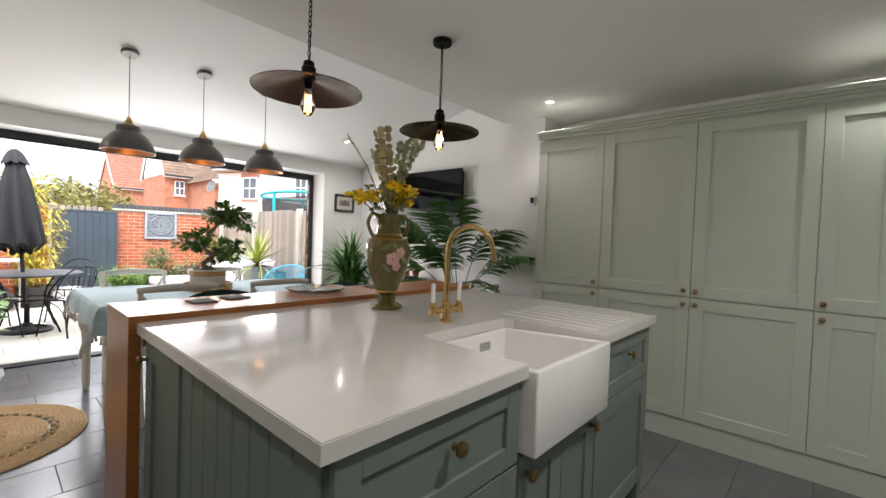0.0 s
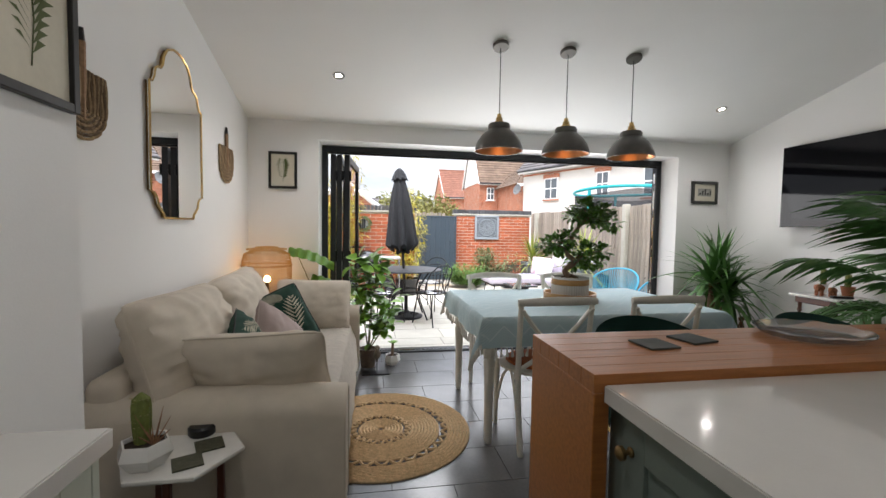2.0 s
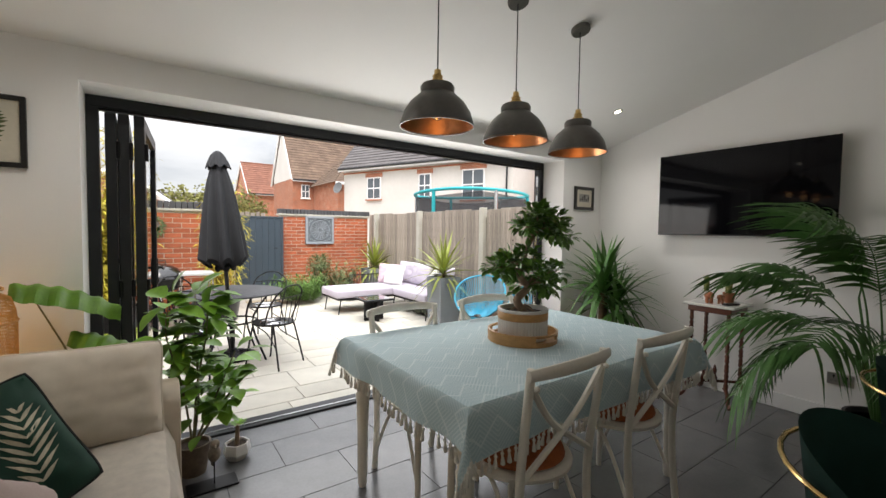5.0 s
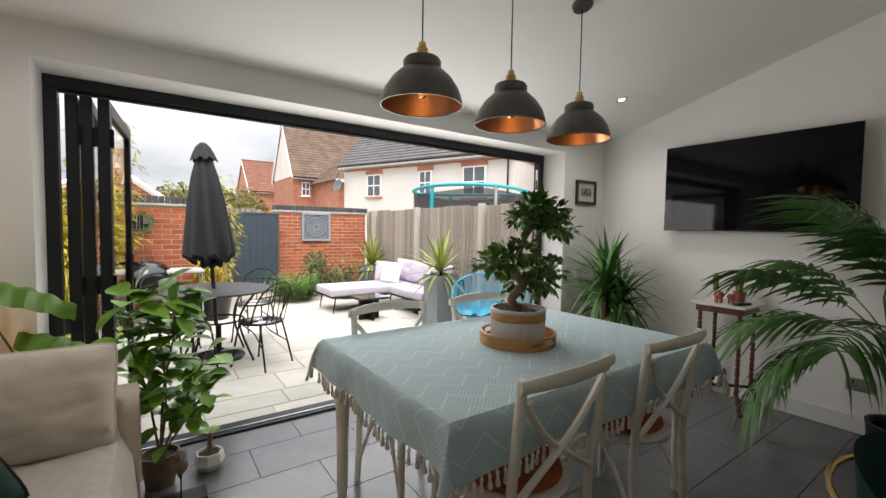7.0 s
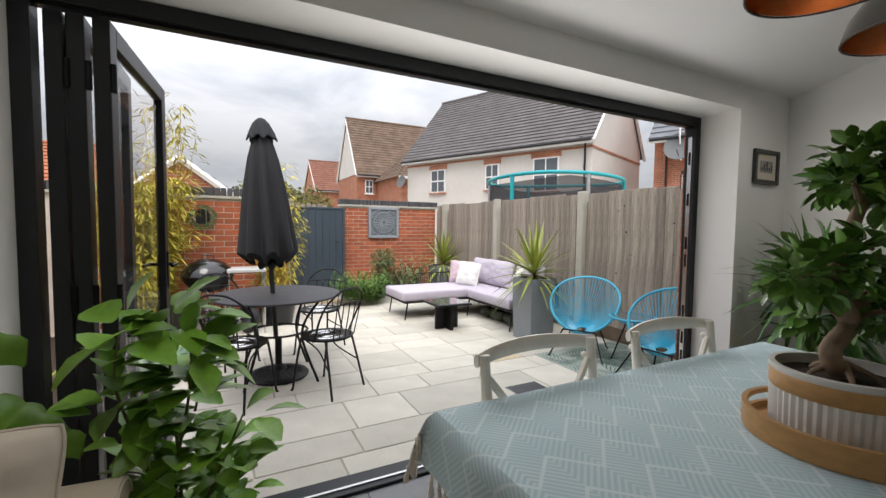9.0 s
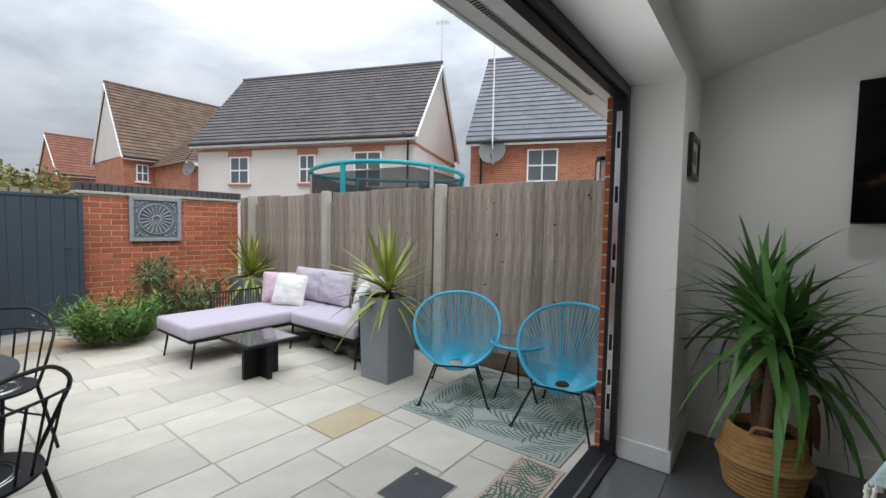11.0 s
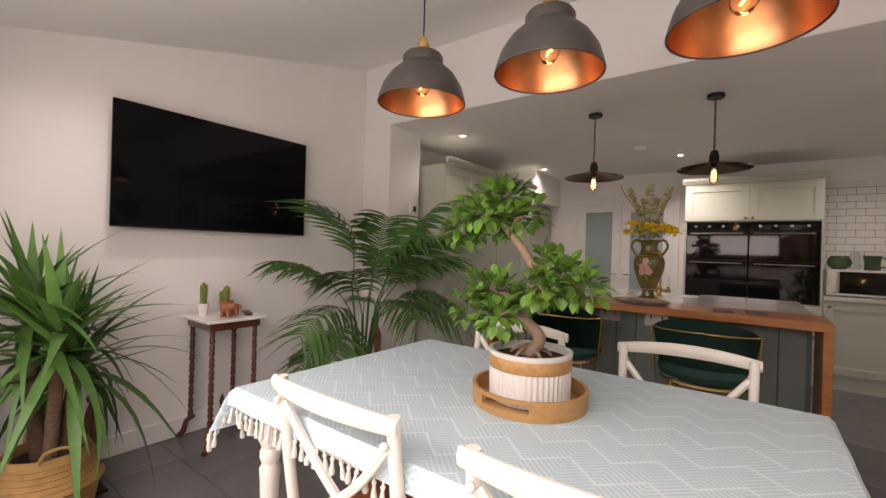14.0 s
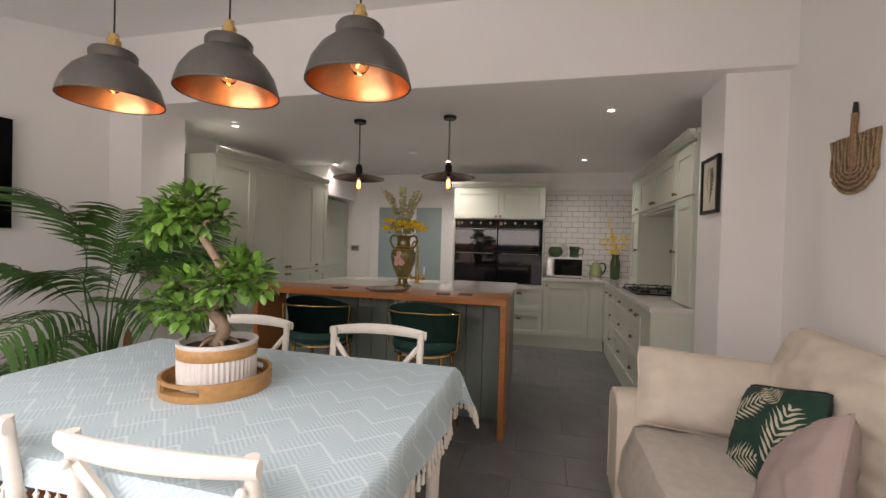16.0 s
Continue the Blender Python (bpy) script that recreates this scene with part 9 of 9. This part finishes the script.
courses(bm, (-0.3, 5.5, 4.4), (6.8, 5.5, 4.4), (4.6, 2.8, 6.7), (1.9, 2.8, 6.7), 6, 8)
part("roof", bm, M_CLAY, t)["kind"] = "stuff"
part("fascia", B(-0.3, -0.33, 4.25, 6.8, -0.3, 4.42), M_UPVC, t)
house(pose(8.7, 50.0, 0), 3.2, 8.0, 5.2, 8.6, M_HBRICK, mat("red_brown_tiles", (0.20, 0.085, 0.055), 0.85, var=0.25, island=0.15), "distant red tiled house beyond the gardens", [], 14, 10)
house(pose(0.0, 62.0, 0), 9.0, 8.0, 3.4, 5.6, M_RENDER, M_SLATE, "distant low house with grey roof", [], 8, 8)
house(pose(-8.5, 24.0, 0, 0, 0, 0), 4.5, 7.0, 2.7, 4.6, mat("yellow_brick", (0.50, 0.36, 0.17), 0.9, var=0.15), mat("orange_pantiles", (0.33, 0.11, 0.05), 0.85, var=0.2, island=0.15), "yellow brick house with orange tiled roof", [], 12, 12)
# garage gable behind the left wall
t = thing("garage", (-0.66, 14.6, 0), "low brick garage with white bargeboards", "garage")
bm = bmesh.new()
prism(bm, [(-1.55, -0.3), (1.55, -0.3), (1.55, 1.50), (0, 2.66), (-1.55, 1.50)], 0, 5.0)
part("wall", bm, M_HBRICK, t)
for s_ in (-1, 1):
    part("bargeboard", tube([(s_ * 1.75, -0.08, 1.38), (0, -0.08, 2.70)], 0.075, 4), M_UPVC, t)
    bm = bmesh.new()
    courses(bm, (s_ * 1.8, -0.1, 1.40), (s_ * 1.8, 5.1, 1.40), (0, 5.1, 2.74), (0, -0.1, 2.74), 8, 10)
    part("roof", bm, M_SLATE, t)["kind"] = "stuff"
# trampoline behind the fence
M_TEAL = mat("teal_foam_sleeve", (0.01, 0.34, 0.38), 0.5, var=0.1)
M_NET = mat("dark_safety_net", (0.03, 0.03, 0.035), 0.8, var=0.1, alpha=0.8)
t = thing("trampoline", (6.2, 10.3, 0), "garden trampoline with teal rimmed safety net", "trampoline")
part("top_rail", tube([(1.32 * math.cos(q), 1.32 * math.sin(q), 2.21 + 0.03 * math.sin(2 * q)) for q in [2 * math.pi * i / 48 for i in range(48)]], 0.035, 8, closed=True), M_TEAL, t, "", True)
bm = bmesh.new()
n = 48
ra = [[bm.verts.new((r * math.cos(2 * math.pi * i / n), r * math.sin(2 * math.pi * i / n), z - 0.10 * abs(math.sin(3 * math.pi * i / n)) * (z > 2))) for i in range(n)] for r, z in ((1.30, 2.19), (1.24, 0.8))]
for i in range(n):
    bm.faces.new((ra[0][i], ra[0][(i + 1) % n], ra[1][(i + 1) % n], ra[1][i]))
part("safety_net", bm, M_NET, t)
for k in range(6):
    a = 2 * math.pi * k / 6 + 0.25
    part("pole", tube([(1.32 * math.cos(a), 1.32 * math.sin(a), -0.3), (1.32 * math.cos(a), 1.32 * math.sin(a), 2.21)], 0.04, 8), M_TEAL if k % 2 else M_STEEL, t, "", True)
part("mat_frame", tube([(1.28 * math.cos(q), 1.28 * math.sin(q), 0.8) for q in [2 * math.pi * i / 36 for i in range(36)]], 0.06, 8, closed=True), M_TEAL, t, "", True)
# distant trees
M_TREE = mat("autumn_tree_leaf", (0.17, 0.17, 0.05), 0.8, var=0.3, island=0.4)


def tree(x, y, h, r, seed):
    rnd = random.Random(seed)
    t = thing("tree", (x, y, -0.3), "distant tree with yellowing leaves beyond gardens", "tree", "distant trees")
    part("trunk", tube([(0, 0, 0), (0.1, 0, h * 0.5), (0, 0, h * 0.8)], 0.16, 8, r1=0.05), M_BARK, t, "", True)
    for k in range(5):
        a = k * 1.26
        part("limb", tube([(0.08, 0, h * 0.4), (r * 0.6 * math.cos(a), r * 0.6 * math.sin(a), h * 0.72)], 0.06, 6, r1=0.02), M_BARK, t)
    bm = bmesh.new()
    for q in range(1100):
        k = q % 9
        cc = Vector((math.cos(k * 2.1) * r * 0.55, math.sin(k * 2.1) * r * 0.55, h * (0.62 + 0.05 * (k % 4))))
        d = Vector((rnd.gauss(0, 1), rnd.gauss(0, 1), rnd.gauss(0, 1))).normalized() * r * 0.55 * rnd.random() ** 0.4
        disc_leaf(bm, cc + d, rv(), rnd.uniform(0.06, 0.14))
    part("crown", bm, M_TREE, t)


tree(5.2, 40.0, 5.0, 2.2, 61)
tree(7.2, 44.0, 4.5, 2.0, 62)
tree(2.2, 36.0, 4.6, 2.2, 63)

# ---- pieces of walls, floors and patio ----
brick_panel(gw, (2.26, 11.856, -0.03), 0, 2.02, 1.66)
coping_row(gw, (2.23, 11.84, 1.675), 0, 2.06)
brick_panel(gl, (-1.45, 9.906, 0.0), 0, 2.52, 1.60)
coping_row(gl, (-1.6, 9.88, 1.635), 0, 2.68)
EDGE = [mesh_of("brick", B(0, 0, 0, w_, 0.036, 0.065, 0.003), M_BRICK) for w_ in (0.1025, 0.215)]
wr = struct("brick_edge", B(3.375, YO + 0.002, -0.28, 3.39, 5.688, 2.09), M_MORTAR, "brick edge beside door frame")
z, k = GZ, 0
while z < 2.03:
    o = new("brick", EDGE[k % 2])
    o.parent, o.matrix_basis = wr, Matrix.Translation((3.362, YO + 0.003, z))
    z += 0.075
    k += 1
# floor tiles in half bond
fl_ = struct("floor", B(XL, YB, -0.02, XR, FY0 - 0.01, -0.004), M_GROUT, "dark grey porcelain tiled floor")
TW, TD = 0.62, 0.3335
TM = {}
row = 0
y = 5.302 - 0.3335 * 19
while y < FY0 - 0.012:
    x = 0.55 - 0.62 * 4 + (0.31 if row % 2 else 0.0)
    while x < XR:
        x0, x1, y0, y1 = max(x, XL), min(x + TW, XR), max(y, YB), min(y + TD, FY0 - 0.012)
        if x1 - x0 > 0.02 and y1 - y0 > 0.02:
            key = (round(x1 - x0, 3), round(y1 - y0, 3))
            if key not in TM:
                TM[key] = mesh_of("floor_tile", B(0.0015, 0.0015, 0, key[0] - 0.0015, key[1] - 0.0015, 0.006, 0.0012), M_TILE)
            o = new("floor_tile", TM[key])
            o.parent, o.location = fl_, (x0, y0, -0.006)
        x += TW
    y += TD
    row += 1
# patio slabs: courses along x, of mixed lengths
pa = struct("patio", B(-0.20, YO + 0.062, -0.12, 4.24, 11.85, GZ - 0.007), M_JOINT, "pale sandstone slab patio")
PMESH = {}
rnd = random.Random(8)
M_PAVE_W = mat("warm_sandstone", (0.46, 0.38, 0.25), 0.8, var=0.12, scale=4, fine=90, spread=0.1, bump=0.35)
depths = [0.29, 0.29, 0.44, 0.29, 0.29, 0.44, 0.29, 0.29, 0.44, 0.29]
y, row = 5.99 - 0.30, 0
while y < 11.8:
    d = min(depths[row % 10], 11.84 - y)
    x = -0.20 - rnd.choice((0.0, 0.25, 0.4))
    while x < 4.23:
        w = rnd.choice((0.58, 0.73, 0.44, 0.58))
        x0, x1 = max(x, -0.20), min(x + w, 4.235)
        if x1 - x0 > 0.05 and d > 0.05:
            key = (round(x1 - x0, 3), round(d, 3), rnd.random() < 0.05)
            if key not in PMESH:
                PMESH[key] = mesh_of("slab", B(0.001, 0.001, -0.02, key[0] - 0.001, key[1] - 0.001, 0, 0.004), M_PAVE_W if key[2] else M_PAVE)
            o = new("slab", PMESH[key])
            o.parent, o.location = pa, (x0, y, GZ + rnd.uniform(-0.0015, 0.0))
        x += w + 0.007
    y += d + 0.007
    row += 1
